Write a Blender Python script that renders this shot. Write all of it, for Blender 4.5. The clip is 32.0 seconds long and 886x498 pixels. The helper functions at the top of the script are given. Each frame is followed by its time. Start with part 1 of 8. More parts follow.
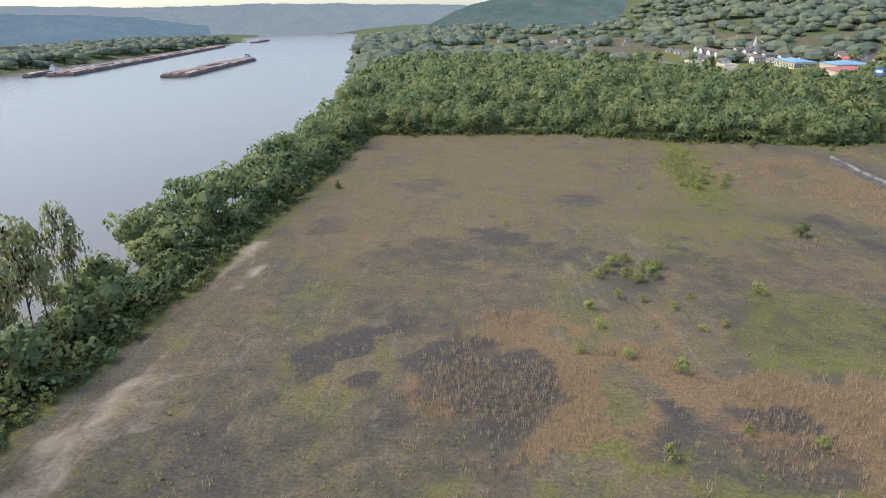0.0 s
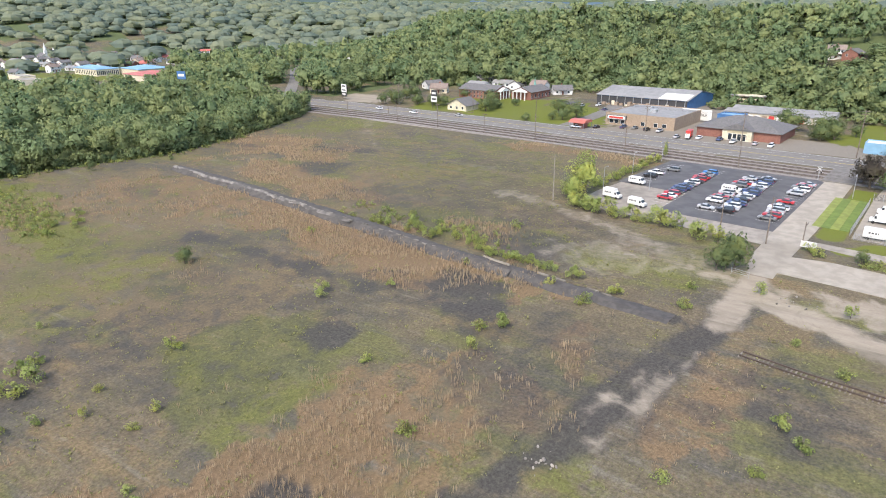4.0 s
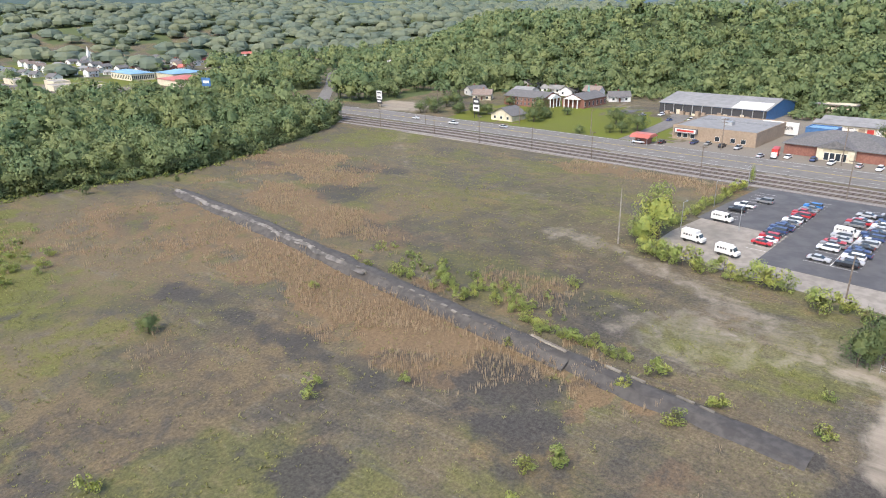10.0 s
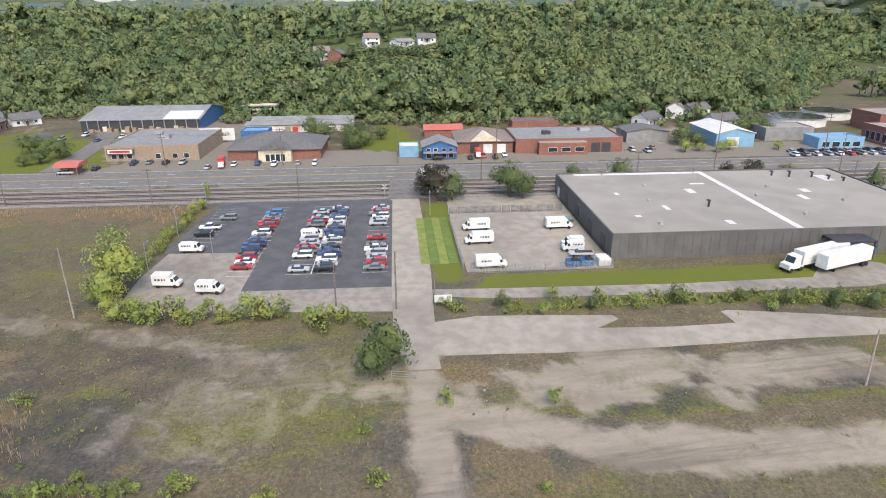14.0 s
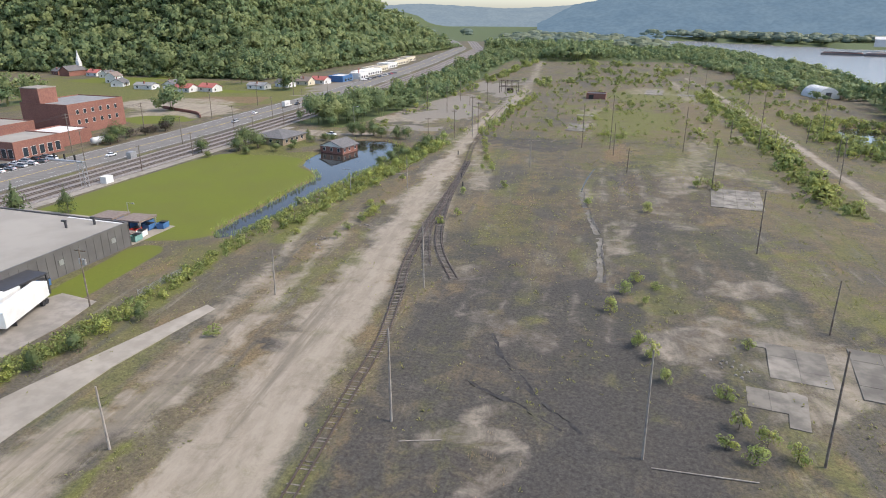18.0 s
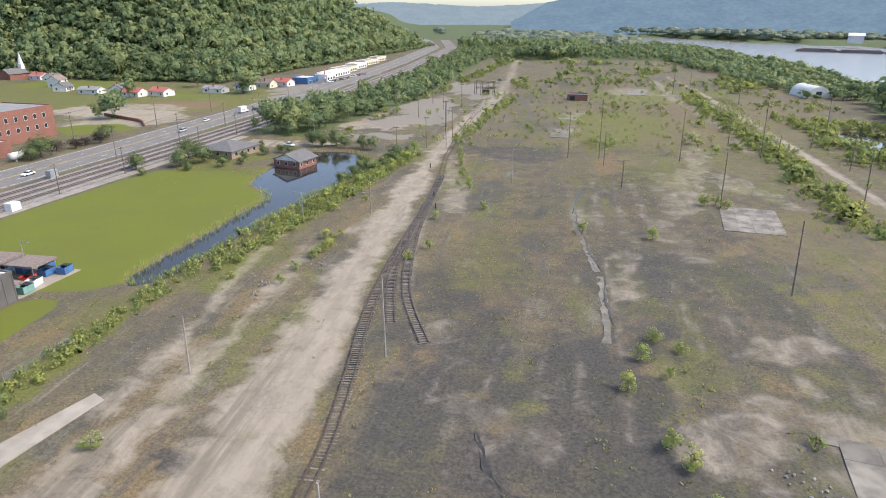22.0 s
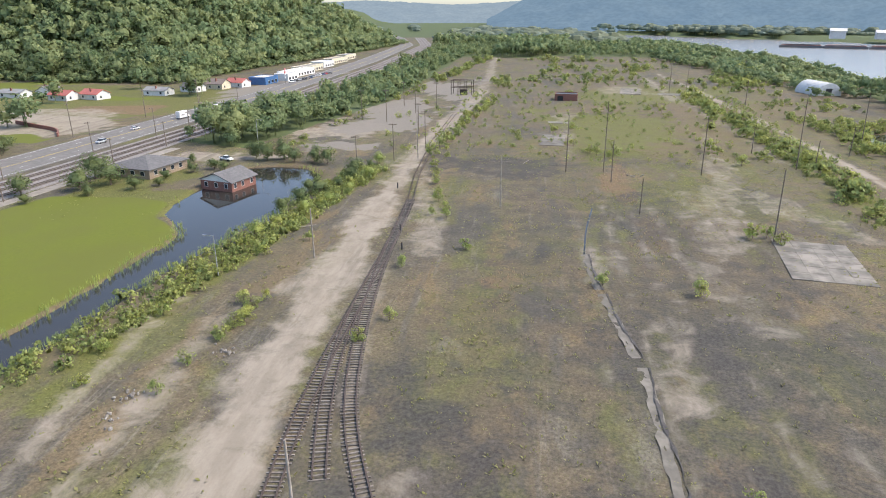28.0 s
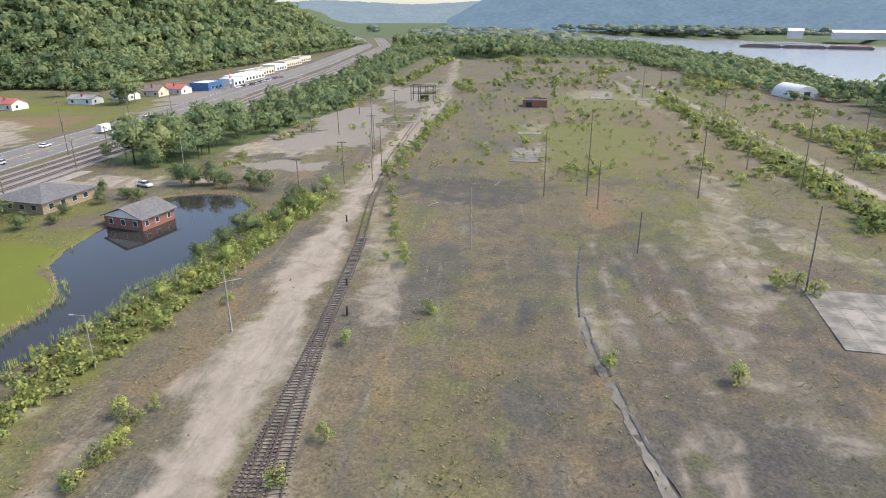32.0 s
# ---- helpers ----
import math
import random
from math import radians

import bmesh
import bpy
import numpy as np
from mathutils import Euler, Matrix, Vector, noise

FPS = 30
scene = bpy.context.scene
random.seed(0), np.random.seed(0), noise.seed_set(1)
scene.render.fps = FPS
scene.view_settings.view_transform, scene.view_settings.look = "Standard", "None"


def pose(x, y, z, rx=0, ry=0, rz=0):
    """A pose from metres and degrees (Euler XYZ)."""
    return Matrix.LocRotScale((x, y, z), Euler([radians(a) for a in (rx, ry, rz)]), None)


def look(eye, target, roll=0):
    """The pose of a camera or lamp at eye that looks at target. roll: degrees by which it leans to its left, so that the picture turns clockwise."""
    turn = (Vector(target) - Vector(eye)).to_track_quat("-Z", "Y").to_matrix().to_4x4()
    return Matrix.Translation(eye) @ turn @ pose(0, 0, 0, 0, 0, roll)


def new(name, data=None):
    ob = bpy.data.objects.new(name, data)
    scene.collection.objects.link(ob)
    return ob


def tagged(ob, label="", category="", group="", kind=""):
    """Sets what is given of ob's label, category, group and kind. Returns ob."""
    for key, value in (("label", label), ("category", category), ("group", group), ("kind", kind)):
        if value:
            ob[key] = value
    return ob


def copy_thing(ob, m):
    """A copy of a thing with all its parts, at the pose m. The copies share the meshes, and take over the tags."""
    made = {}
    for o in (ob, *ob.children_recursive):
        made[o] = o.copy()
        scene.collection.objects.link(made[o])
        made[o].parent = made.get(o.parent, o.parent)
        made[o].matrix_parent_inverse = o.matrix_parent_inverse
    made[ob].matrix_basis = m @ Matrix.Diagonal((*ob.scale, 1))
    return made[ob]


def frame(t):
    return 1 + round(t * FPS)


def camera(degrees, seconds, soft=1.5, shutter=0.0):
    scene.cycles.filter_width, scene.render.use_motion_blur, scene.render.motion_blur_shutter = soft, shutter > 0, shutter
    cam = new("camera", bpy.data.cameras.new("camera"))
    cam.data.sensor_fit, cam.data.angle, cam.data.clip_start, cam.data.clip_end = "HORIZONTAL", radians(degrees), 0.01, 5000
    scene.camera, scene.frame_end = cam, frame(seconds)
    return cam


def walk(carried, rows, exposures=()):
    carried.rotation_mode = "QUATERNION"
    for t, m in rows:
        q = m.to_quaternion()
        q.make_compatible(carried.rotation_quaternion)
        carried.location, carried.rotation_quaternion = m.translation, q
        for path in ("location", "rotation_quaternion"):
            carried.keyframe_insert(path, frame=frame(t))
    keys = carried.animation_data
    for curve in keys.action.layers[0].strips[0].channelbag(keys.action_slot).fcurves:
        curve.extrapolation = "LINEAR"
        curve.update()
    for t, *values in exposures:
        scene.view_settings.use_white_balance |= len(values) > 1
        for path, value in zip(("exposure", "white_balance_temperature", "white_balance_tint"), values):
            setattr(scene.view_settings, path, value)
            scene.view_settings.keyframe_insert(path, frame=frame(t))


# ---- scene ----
cam = camera(69.7, 32.0, soft=1.0)
METRES, EYE, TILT, LEAN, TURN = 209.2, 50.0, 0.0, 0.0, 6.6
ROWS = [
    (0.0, 0.0, 0.0, 0.0, -0.42, -19.99, 1.16),
    (0.5, 0.0008, 0.0178, 0.0015, -0.86, -20.02, 1.16),
    (1.0, 0.0016, 0.0348, 0.0027, -1.56, -20.07, 1.14),
    (1.5, 0.0028, 0.0525, 0.0038, -2.27, -20.09, 1.13),
    (2.0, 0.0063, 0.0659, 0.0046, -6.09, -20.12, 1.15),
    (2.5, 0.0101, 0.0774, 0.0045, -19.27, -20.24, 1.01),
    (3.0, 0.0165, 0.0878, 0.0045, -31.83, -20.41, 0.87),
    (3.5, 0.0255, 0.097, 0.005, -44.34, -20.53, 0.73),
    (4.0, 0.0366, 0.1056, 0.005, -56.5, -20.54, 0.53),
    (4.5, 0.0486, 0.1123, 0.005, -61.78, -20.53, 0.48),
    (6.5, 0.0986, 0.1376, 0.0053, -60.43, -20.57, 0.64),
    (7.0, 0.1107, 0.1444, 0.0048, -58.53, -20.55, 0.71),
    (7.5, 0.1231, 0.1522, 0.0045, -55.59, -20.53, 0.79),
    (8.0, 0.1346, 0.1599, 0.0043, -52.73, -20.51, 0.88),
    (8.5, 0.1467, 0.1685, 0.0039, -50.86, -20.48, 0.97),
    (9.0, 0.1577, 0.1768, 0.004, -50.87, -20.47, 1.0),
    (9.5, 0.1689, 0.1852, 0.0041, -51.17, -20.47, 1.02),
    (10.0, 0.1809, 0.1935, 0.0042, -52.51, -20.49, 1.06),
    (10.5, 0.193, 0.201, 0.004, -55.69, -20.52, 1.06),
    (11.0, 0.2045, 0.2074, 0.0043, -59.07, -20.56, 1.03),
    (11.5, 0.2169, 0.2134, 0.0043, -62.85, -20.59, 1.01),
    (12.0, 0.2292, 0.2184, 0.0043, -66.44, -20.62, 0.95),
    (12.5, 0.2433, 0.2219, 0.0045, -73.23, -20.67, 0.86),
    (13.0, 0.2573, 0.2237, 0.0041, -82.04, -20.71, 0.74),
    (13.5, 0.2718, 0.2236, 0.0038, -91.33, -20.72, 0.56),
    (14.0, 0.2849, 0.2213, 0.004, -100.24, -20.72, 0.41),
    (14.5, 0.2977, 0.2169, 0.0039, -109.03, -20.71, 0.28),
    (16.5, 0.3393, 0.1817, 0.0038, -145.18, -20.51, -0.16),
    (17.0, 0.3451, 0.1694, 0.0035, -154.05, -20.44, -0.19),
    (17.5, 0.3494, 0.1564, 0.0038, -163.24, -20.37, -0.28),
    (18.0, 0.3525, 0.1435, 0.0038, -169.53, -20.3, -0.36),
    (18.5, 0.3551, 0.1279, 0.0036, -171.21, -20.33, -0.35),
    (19.0, 0.3572, 0.1114, 0.0032, -171.67, -20.37, -0.32),
    (19.5, 0.3595, 0.0934, 0.0024, -171.73, -20.39, -0.3),
    (20.0, 0.3615, 0.076, 0.0025, -171.75, -20.41, -0.27),
    (20.5, 0.3633, 0.0583, 0.0023, -171.76, -20.41, -0.24),
    (21.0, 0.3655, 0.0399, 0.0022, -171.79, -20.41, -0.21),
    (21.5, 0.3674, 0.0225, 0.0004, -171.8, -20.41, -0.19),
    (22.0, 0.3693, 0.0049, -0.0016, -171.82, -20.4, -0.14),
    (22.5, 0.3711, -0.012, -0.004, -171.83, -20.4, -0.11),
    (23.0, 0.3728, -0.0288, -0.0066, -171.84, -20.39, -0.07),
    (23.5, 0.3748, -0.0464, -0.0095, -171.85, -20.4, -0.04),
    (24.0, 0.3768, -0.0634, -0.0126, -172.06, -20.4, -0.02),
    (24.5, 0.3787, -0.081, -0.0162, -172.58, -20.41, -0.01),
    (25.0, 0.3804, -0.098, -0.0193, -173.08, -20.42, 0.0),
    (25.5, 0.3822, -0.1158, -0.021, -173.15, -20.44, 0.03),
    (27.5, 0.3878, -0.1857, -0.0233, -173.91, -20.44, 0.06),
    (28.0, 0.3894, -0.2043, -0.0233, -173.92, -20.46, 0.06),
    (28.5, 0.391, -0.2222, -0.0233, -174.1, -20.47, 0.07),
    (29.0, 0.3923, -0.2396, -0.0235, -174.44, -20.47, 0.07),
    (29.5, 0.3934, -0.2567, -0.0235, -174.82, -20.46, 0.07),
    (30.0, 0.3945, -0.2747, -0.0238, -175.28, -20.46, 0.06),
    (30.5, 0.3955, -0.292, -0.024, -175.73, -20.46, 0.06),
    (31.0, 0.3963, -0.3101, -0.0241, -176.26, -20.46, 0.04),
    (31.5, 0.3971, -0.3274, -0.0242, -176.8, -20.45, 0.03),
    (32.0, 0.3977, -0.3454, -0.0244, -177.28, -20.46, 0.03),
]
walk(cam, [(t, pose(0, 0, EYE, TILT, LEAN, TURN) @ pose(METRES * x, METRES * y, METRES * z, 90 + pitch, roll, yaw)) for t, x, y, z, yaw, pitch, roll in ROWS], exposures=((0, 0.98), (2, 1.02), (4, 1.34), (10, 1.28), (11.5, 1.26), (13, 1.04), (17, 1.0), (19, 1.17), (24, 1.28), (32, 1.28)))
# ---- light ----
world = bpy.data.worlds.new("sky_world")
scene.world = world
world.use_nodes = True
SUN_EL, SUN_AZ = 50.0, 258.0     # degrees; azimuth clockwise from +y
wn = world.node_tree
sky = wn.nodes.new("ShaderNodeTexSky")
sky.sky_type, sky.sun_disc = "NISHITA", False
sky.sun_elevation, sky.sun_rotation = radians(SUN_EL), radians(SUN_AZ)
sky.air_density, sky.dust_density, sky.ozone_density = 0.8, 1.7, 0.0
wn.links.new(sky.outputs[0], wn.nodes["Background"].inputs[0])
wn.nodes["Background"].inputs[1].default_value = 0.15
sun_data = bpy.data.lights.new("sun", "SUN")
sun_data.energy, sun_data.angle, sun_data.color = 1.8, radians(26), (1.0, 0.89, 0.76)
sun_ob = new("sun", sun_data)
sa, se = radians(SUN_AZ), radians(SUN_EL)
sun_ob.matrix_world = look((0, 0, 300), Vector((0, 0, 300)) - Vector((math.sin(sa) * math.cos(se), math.cos(sa) * math.cos(se), math.sin(se))))

# ---- small tools ----
rng = np.random.default_rng(7)


def lattice(ix, iy, seed):
    n = (ix.astype(np.int64) * 374761393 + iy.astype(np.int64) * 668265263 + seed * 974634777) & 0xFFFFFFFF
    n = ((n ^ (n >> 13)) * 1274126177) & 0xFFFFFFFF
    return ((n ^ (n >> 16)) & 0xFFFF) / 65535.0


def vnoise(x, y, size, seed=0):
    """Smooth value noise, 0 to 1, with features of that size."""
    x, y = np.asarray(x, float) / size, np.asarray(y, float) / size
    ix, iy = np.floor(x), np.floor(y)
    fx, fy = x - ix, y - iy
    fx, fy = fx * fx * (3 - 2 * fx), fy * fy * (3 - 2 * fy)
    a, b = lattice(ix, iy, seed), lattice(ix + 1, iy, seed)
    c, d = lattice(ix, iy + 1, seed), lattice(ix + 1, iy + 1, seed)
    return (a * (1 - fx) + b * fx) * (1 - fy) + (c * (1 - fx) + d * fx) * fy


def fbm(x, y, size, seed=0):
    return (vnoise(x, y, size, seed) * 4 + vnoise(x, y, size / 2.1, seed + 1) * 2 + vnoise(x, y, size / 4.3, seed + 2)) / 7


def sstep(a, b, v):
    v = np.clip((v - a) / (b - a), 0, 1)
    return v * v * (3 - 2 * v)


def near_bank(y):
    return np.interp(y, [-1700, -1229, -1000, -700, -400, 0, 300, 560, 740, 2800, 4500], [350, 40, -60, -110, -105, -95, -100, -140, -188, -650, -1500])


def far_bank(y):
    return np.interp(y, [-2100, -1765, -1330, -1000, 600, 808, 1735, 2800, 4500], [360, 29, -400, -640, -640, -666, -781, -1150, -1900])


def hill_foot(y):
    return np.interp(y, [-3000, -1500, -1060, -960, -500, -450, -250, -150, -57, 74, 223, 300, 400, 520, 700, 1100, 1300, 2000, 4000],
                     [900, 860, 800, 780, 700, 640, 520, 395, 355, 372, 408, 372, 350, 430, 640, 620, 380, 60, -300])


def spur(x, y):
    """How far inside the foot of the steep wooded spur that faces the highway."""
    return np.minimum(np.minimum(x - 366 - 14 * (fbm(x, y, 90, 6) - 0.5), -418 - y + 30 * (fbm(x, y, 80, 7) - 0.5)), (y + 1010) * 0.9)


def land(x, y):
    """Height of the ground at x, y."""
    x, y = np.asarray(x, float), np.asarray(y, float)
    d = x - hill_foot(y)
    top = np.interp(y, [-1100, -480, -420, -100, 300, 700, 1500], [60, 60, 56, 37, 35, 36, 70])
    rise = np.interp(y, [-1100, -400, -100], [300, 320, 215])
    h = top * sstep(-0.02, 1, d / rise) * (0.6 + 0.8 * fbm(x, y, 230, 3))
    h = np.maximum(h, (112 + 22 * fbm(x, y, 160, 12)) * sstep(-0.02, 1, spur(x, y) / 190))
    h = h + sstep(250, 1500, d) * 26 * fbm(x, y, 700, 8)
    h = h + 5 * sstep(250, 560, x) * sstep(150, 330, y) * sstep(0, 1, (620 - y) / 200)
    north = sstep(1000, 2200, y - 0.15 * x)
    h = h + north * 45 * fbm(x, y, 700, 21) * sstep(-60, 300, x - near_bank(y))
    far, way = np.hypot(x - 80, y), np.degrees(np.arctan2(x - 80, y))
    crest = np.interp(way, [6, 14, 25, 38, 50, 62, 76, 100, 118], [0, 46, 54, 48, 42, 36, 34, 36, 0])
    h = np.maximum(h, (crest + 16 * (fbm(x, y, 260, 31) - 0.5)) * sstep(960, 1480, far) * (crest > 0))
    fb = far_bank(y) - x
    river = sstep(18, 0, x - near_bank(y)) * sstep(-14, 0, -fb) * (far_bank(y) < near_bank(y) - 5)
    pond = sstep(1.5, -1.5, pond_edge(x, y))
    bank = 0.35 * np.exp(-((x - np.interp(y, [57, 90, 140, 172, 236], [107.6, 108.3, 110.2, 112.4, 113.4])) / 2.2) ** 2) * sstep(56, 76, y) * sstep(236, 222, y)
    h = h + bank
    h = h - 12 * river - 1.6 * pond + 0.35 * (fbm(x, y, 9, 5) - 0.5) * (1 - river) * (1 - pond) * (1 - 0.9 * sstep(136, 150, x) * sstep(330, 300, y))
    return h


def seg_dist(x, y, pts):
    best = np.full(np.shape(x), 1e9)
    for (ax, ay), (bx, by) in zip(pts[:-1], pts[1:]):
        ux, uy = bx - ax, by - ay
        t = np.clip(((x - ax) * ux + (y - ay) * uy) / (ux * ux + uy * uy), 0, 1)
        best = np.minimum(best, np.hypot(x - ax - t * ux, y - ay - t * uy))
    return best


GULLY = [(90, -56), (87.5, -51), (86.4, -48), (85, -45.6), (83.6, -45), (82.2, -44), (81.6, -41.6), (80, -41), (78.6, -38.4), (77.6, -37), (75, -35), (72.5, -32.5)]
GULLY_SIDE = [(90, -40.5), (87, -38.6), (85, -38), (83.4, -37.8), (82, -37), (80.8, -35.6), (79.6, -35), (77.4, -33.6), (75.2, -32.4)]
POND_LINE = [(164, -86), (164, -112), (164.4, -132), (165, -148), (171, -163), (173, -185), (175, -200), (176, -205)]


def pond_edge(x, y):
    """Signed distance outside the pond's shore."""
    w = np.interp(y, [-214, -203, -188, -170, -161, -150, -132, -90, -84], [8, 14, 14.5, 14, 11.5, 6, 3.8, 3.8, 1])
    swamp = 14 * (np.hypot((x + 34) / 17, (y + 290) / 27) - 1)
    return np.minimum(seg_dist(x, y, POND_LINE) - w, swamp) + 2.2 * (fbm(x, y, 11, 77) - 0.5) * 2


def mesh_quads(name, verts, quads):
    me = bpy.data.meshes.new(name)
    verts, quads = np.asarray(verts, np.float32), np.asarray(quads, np.int32)
    me.vertices.add(len(verts))
    me.vertices.foreach_set("co", verts.ravel())
    me.loops.add(quads.size)
    me.loops.foreach_set("vertex_index", quads.ravel())
    me.polygons.add(len(quads))
    me.polygons.foreach_set("loop_start", np.arange(0, quads.size, quads.shape[1], dtype=np.int32))
    me.update(calc_edges=True)
    return me


def thing(name, label, category, x=0, y=0, z=None, rz=0, group="", kind=""):
    ob = new(name)
    ob.empty_display_size = 0.3
    ob.matrix_basis = pose(x, y, float(land(x, y)) if z is None else z, 0, 0, rz)
    return tagged(ob, label, category, group, kind)


def part(name, bm, mat, parent=None, label="", smooth=False):
    me = bpy.data.meshes.new(name)
    if smooth:
        for f in bm.faces:
            f.smooth = True
    bm.to_mesh(me)
    bm.free()
    me.materials.append(mat)
    ob = new(name, me)
    ob.parent = parent
    return tagged(ob, label)


def add_box(bm, x0, x1, y0, y1, z0, z1, bevel=0.0):
    m = Matrix.Translation(((x0 + x1) / 2, (y0 + y1) / 2, (z0 + z1) / 2)) @ Matrix.Diagonal((x1 - x0, y1 - y0, z1 - z0, 1))
    r = bmesh.ops.create_cube(bm, size=1, matrix=m)
    if bevel:
        bmesh.ops.bevel(bm, geom=list({e for v in r["verts"] for e in v.link_edges}), offset=bevel, segments=2, affect="EDGES")
    return bm


def box(*a, **k):
    return add_box(bmesh.new(), *a, **k)


def add_cyl(bm, x, y, z0, z1, r0, r1=None, n=10, m=None):
    r1 = r0 if r1 is None else r1
    t = Matrix.Translation((x, y, (z0 + z1) / 2))
    bmesh.ops.create_cone(bm, cap_ends=True, segments=n, radius1=r0, radius2=r1, depth=z1 - z0, matrix=(m or Matrix()) @ t)
    return bm


def cyl(*a, **k):
    return add_cyl(bmesh.new(), *a, **k)


def add_prism(bm, prof, y0, y1):
    """A closed profile of (x, z) drawn out along y."""
    a = [bm.verts.new((x, y0, z)) for x, z in prof]
    b = [bm.verts.new((x, y1, z)) for x, z in prof]
    n = len(prof)
    bm.faces.new(a)
    bm.faces.new(b[::-1])
    for i in range(n):
        bm.faces.new((a[i], b[i], b[(i + 1) % n], a[(i + 1) % n]))
    bmesh.ops.recalc_face_normals(bm, faces=bm.faces[:])
    return bm


def prism(prof, y0, y1):
    return add_prism(bmesh.new(), prof, y0, y1)


def spin(bm, rz, x=0, y=0, z=0):
    bmesh.ops.transform(bm, matrix=pose(x, y, z, 0, 0, rz), verts=bm.verts[:])
    return bm


# ---- materials ----
def node(nt, kind, **k):
    n = nt.nodes.new(kind)
    for key, v in k.items():
        n.inputs[key].default_value = v
    return n


def mixer(nt, fac, a, b, blend="MIX"):
    m = nt.nodes.new("ShaderNodeMix")
    m.data_type, m.blend_type = "RGBA", blend
    for sock, v in ((m.inputs[0], fac), (m.inputs[6], a), (m.inputs[7], b)):
        if hasattr(v, "links"):
            nt.links.new(v, sock)
        elif isinstance(v, (int, float)):
            sock.default_value = v
        else:
            sock.default_value = (*v, 1)
    return m.outputs[2]


def noise_fac(nt, pos, scale, detail=3, lo=0.35, hi=0.65, rough=0.55):
    n = node(nt, "ShaderNodeTexNoise", Scale=scale, Detail=detail, Roughness=rough)
    nt.links.new(pos, n.inputs["Vector"])
    r = node(nt, "ShaderNodeMapRange", **{"From Min": lo, "From Max": hi})
    r.interpolation_type = "SMOOTHSTEP"
    nt.links.new(n.outputs["Fac"], r.inputs["Value"])
    return r.outputs[0]


def material(name, col, col2=None, scale=1.0, rough=0.85, metal=0.0, bump=0.0, dirt=0.25, island=0.0, object_var=0.0):
    """A painted or mineral surface: two tones, fine grain, large stains, small relief."""
    m = bpy.data.materials.new(name)
    m.use_nodes = True
    nt = m.node_tree
    b = nt.nodes["Principled BSDF"]
    b.inputs["Roughness"].default_value, b.inputs["Metallic"].default_value = rough, metal
    pos = nt.nodes.new("ShaderNodeNewGeometry").outputs["Position"]
    c2 = col2 or tuple(v * 0.78 for v in col)
    c = mixer(nt, noise_fac(nt, pos, scale, 4), col, c2)
    c = mixer(nt, noise_fac(nt, pos, scale * 0.13, 3, 0.4, 0.75), c, mixer(nt, dirt, c, tuple(v * 0.55 for v in c2)))
    if island or object_var:
        src = nt.nodes.new("ShaderNodeNewGeometry").outputs["Random Per Island"] if island else nt.nodes.new("ShaderNodeObjectInfo").outputs["Random"]
        k = island or object_var
        r = node(nt, "ShaderNodeMapRange", **{"To Min": 1 - k, "To Max": 1 + k})
        nt.links.new(src, r.inputs["Value"])
        h = nt.nodes.new("ShaderNodeHueSaturation")
        nt.links.new(r.outputs[0], h.inputs["Value"])
        nt.links.new(c, h.inputs["Color"])
        c = h.outputs[0]
    nt.links.new(c, b.inputs["Base Color"])
    if bump:
        n = node(nt, "ShaderNodeTexNoise", Scale=scale * 3, Detail=4.0)
        nt.links.new(pos, n.inputs["Vector"])
        bp = node(nt, "ShaderNodeBump", Strength=bump, Distance=0.05)
        nt.links.new(n.outputs["Fac"], bp.inputs["Height"])
        nt.links.new(bp.outputs[0], b.inputs["Normal"])
    return m


def leaf_material(name, dark, light, tree=0.09, yellow=None):
    """Foliage: each leaf cluster has its own tone, each tree too; a little light passes through."""
    m = bpy.data.materials.new(name)
    m.use_nodes = True
    nt = m.node_tree
    b = nt.nodes["Principled BSDF"]
    b.inputs["Roughness"].default_value = 0.65
    b.inputs["Specular IOR Level"].default_value = 0.25
    geo = nt.nodes.new("ShaderNodeNewGeometry")
    soft_i = node(nt, "ShaderNodeMapRange", **{"To Min": 0.25, "To Max": 0.75})
    nt.links.new(geo.outputs["Random Per Island"], soft_i.inputs["Value"])
    c = mixer(nt, soft_i.outputs[0], dark, light)
    y = yellow or tuple(v * k for v, k in zip(light, (1.35, 1.12, 0.8)))
    c = mixer(nt, noise_fac(nt, geo.outputs["Position"], tree, 2, 0.42, 0.68), c, mixer(nt, 0.6, c, y))
    c = mixer(nt, noise_fac(nt, geo.outputs["Position"], tree * 0.27, 2, 0.45, 0.7), c, mixer(nt, 0.35, c, dark))
    own = nt.nodes.new("ShaderNodeAttribute")      # each tree's own tone
    own.attribute_name = "tone"
    k = node(nt, "ShaderNodeMapRange", **{"To Max": 0.6})
    nt.links.new(own.outputs["Fac"], k.inputs["Value"])
    c = mixer(nt, k.outputs[0], c, tuple(q * 1.12 for q in y))
    nt.links.new(c, b.inputs["Base Color"])
    tr = nt.nodes.new("ShaderNodeBsdfTranslucent")
    nt.links.new(c, tr.inputs["Color"])
    mx = node(nt, "ShaderNodeMixShader", Fac=0.5)
    nt.links.new(b.outputs[0], mx.inputs[1])
    nt.links.new(tr.outputs[0], mx.inputs[2])
    nt.links.new(mx.outputs[0], nt.nodes["Material Output"].inputs["Surface"])
    return m


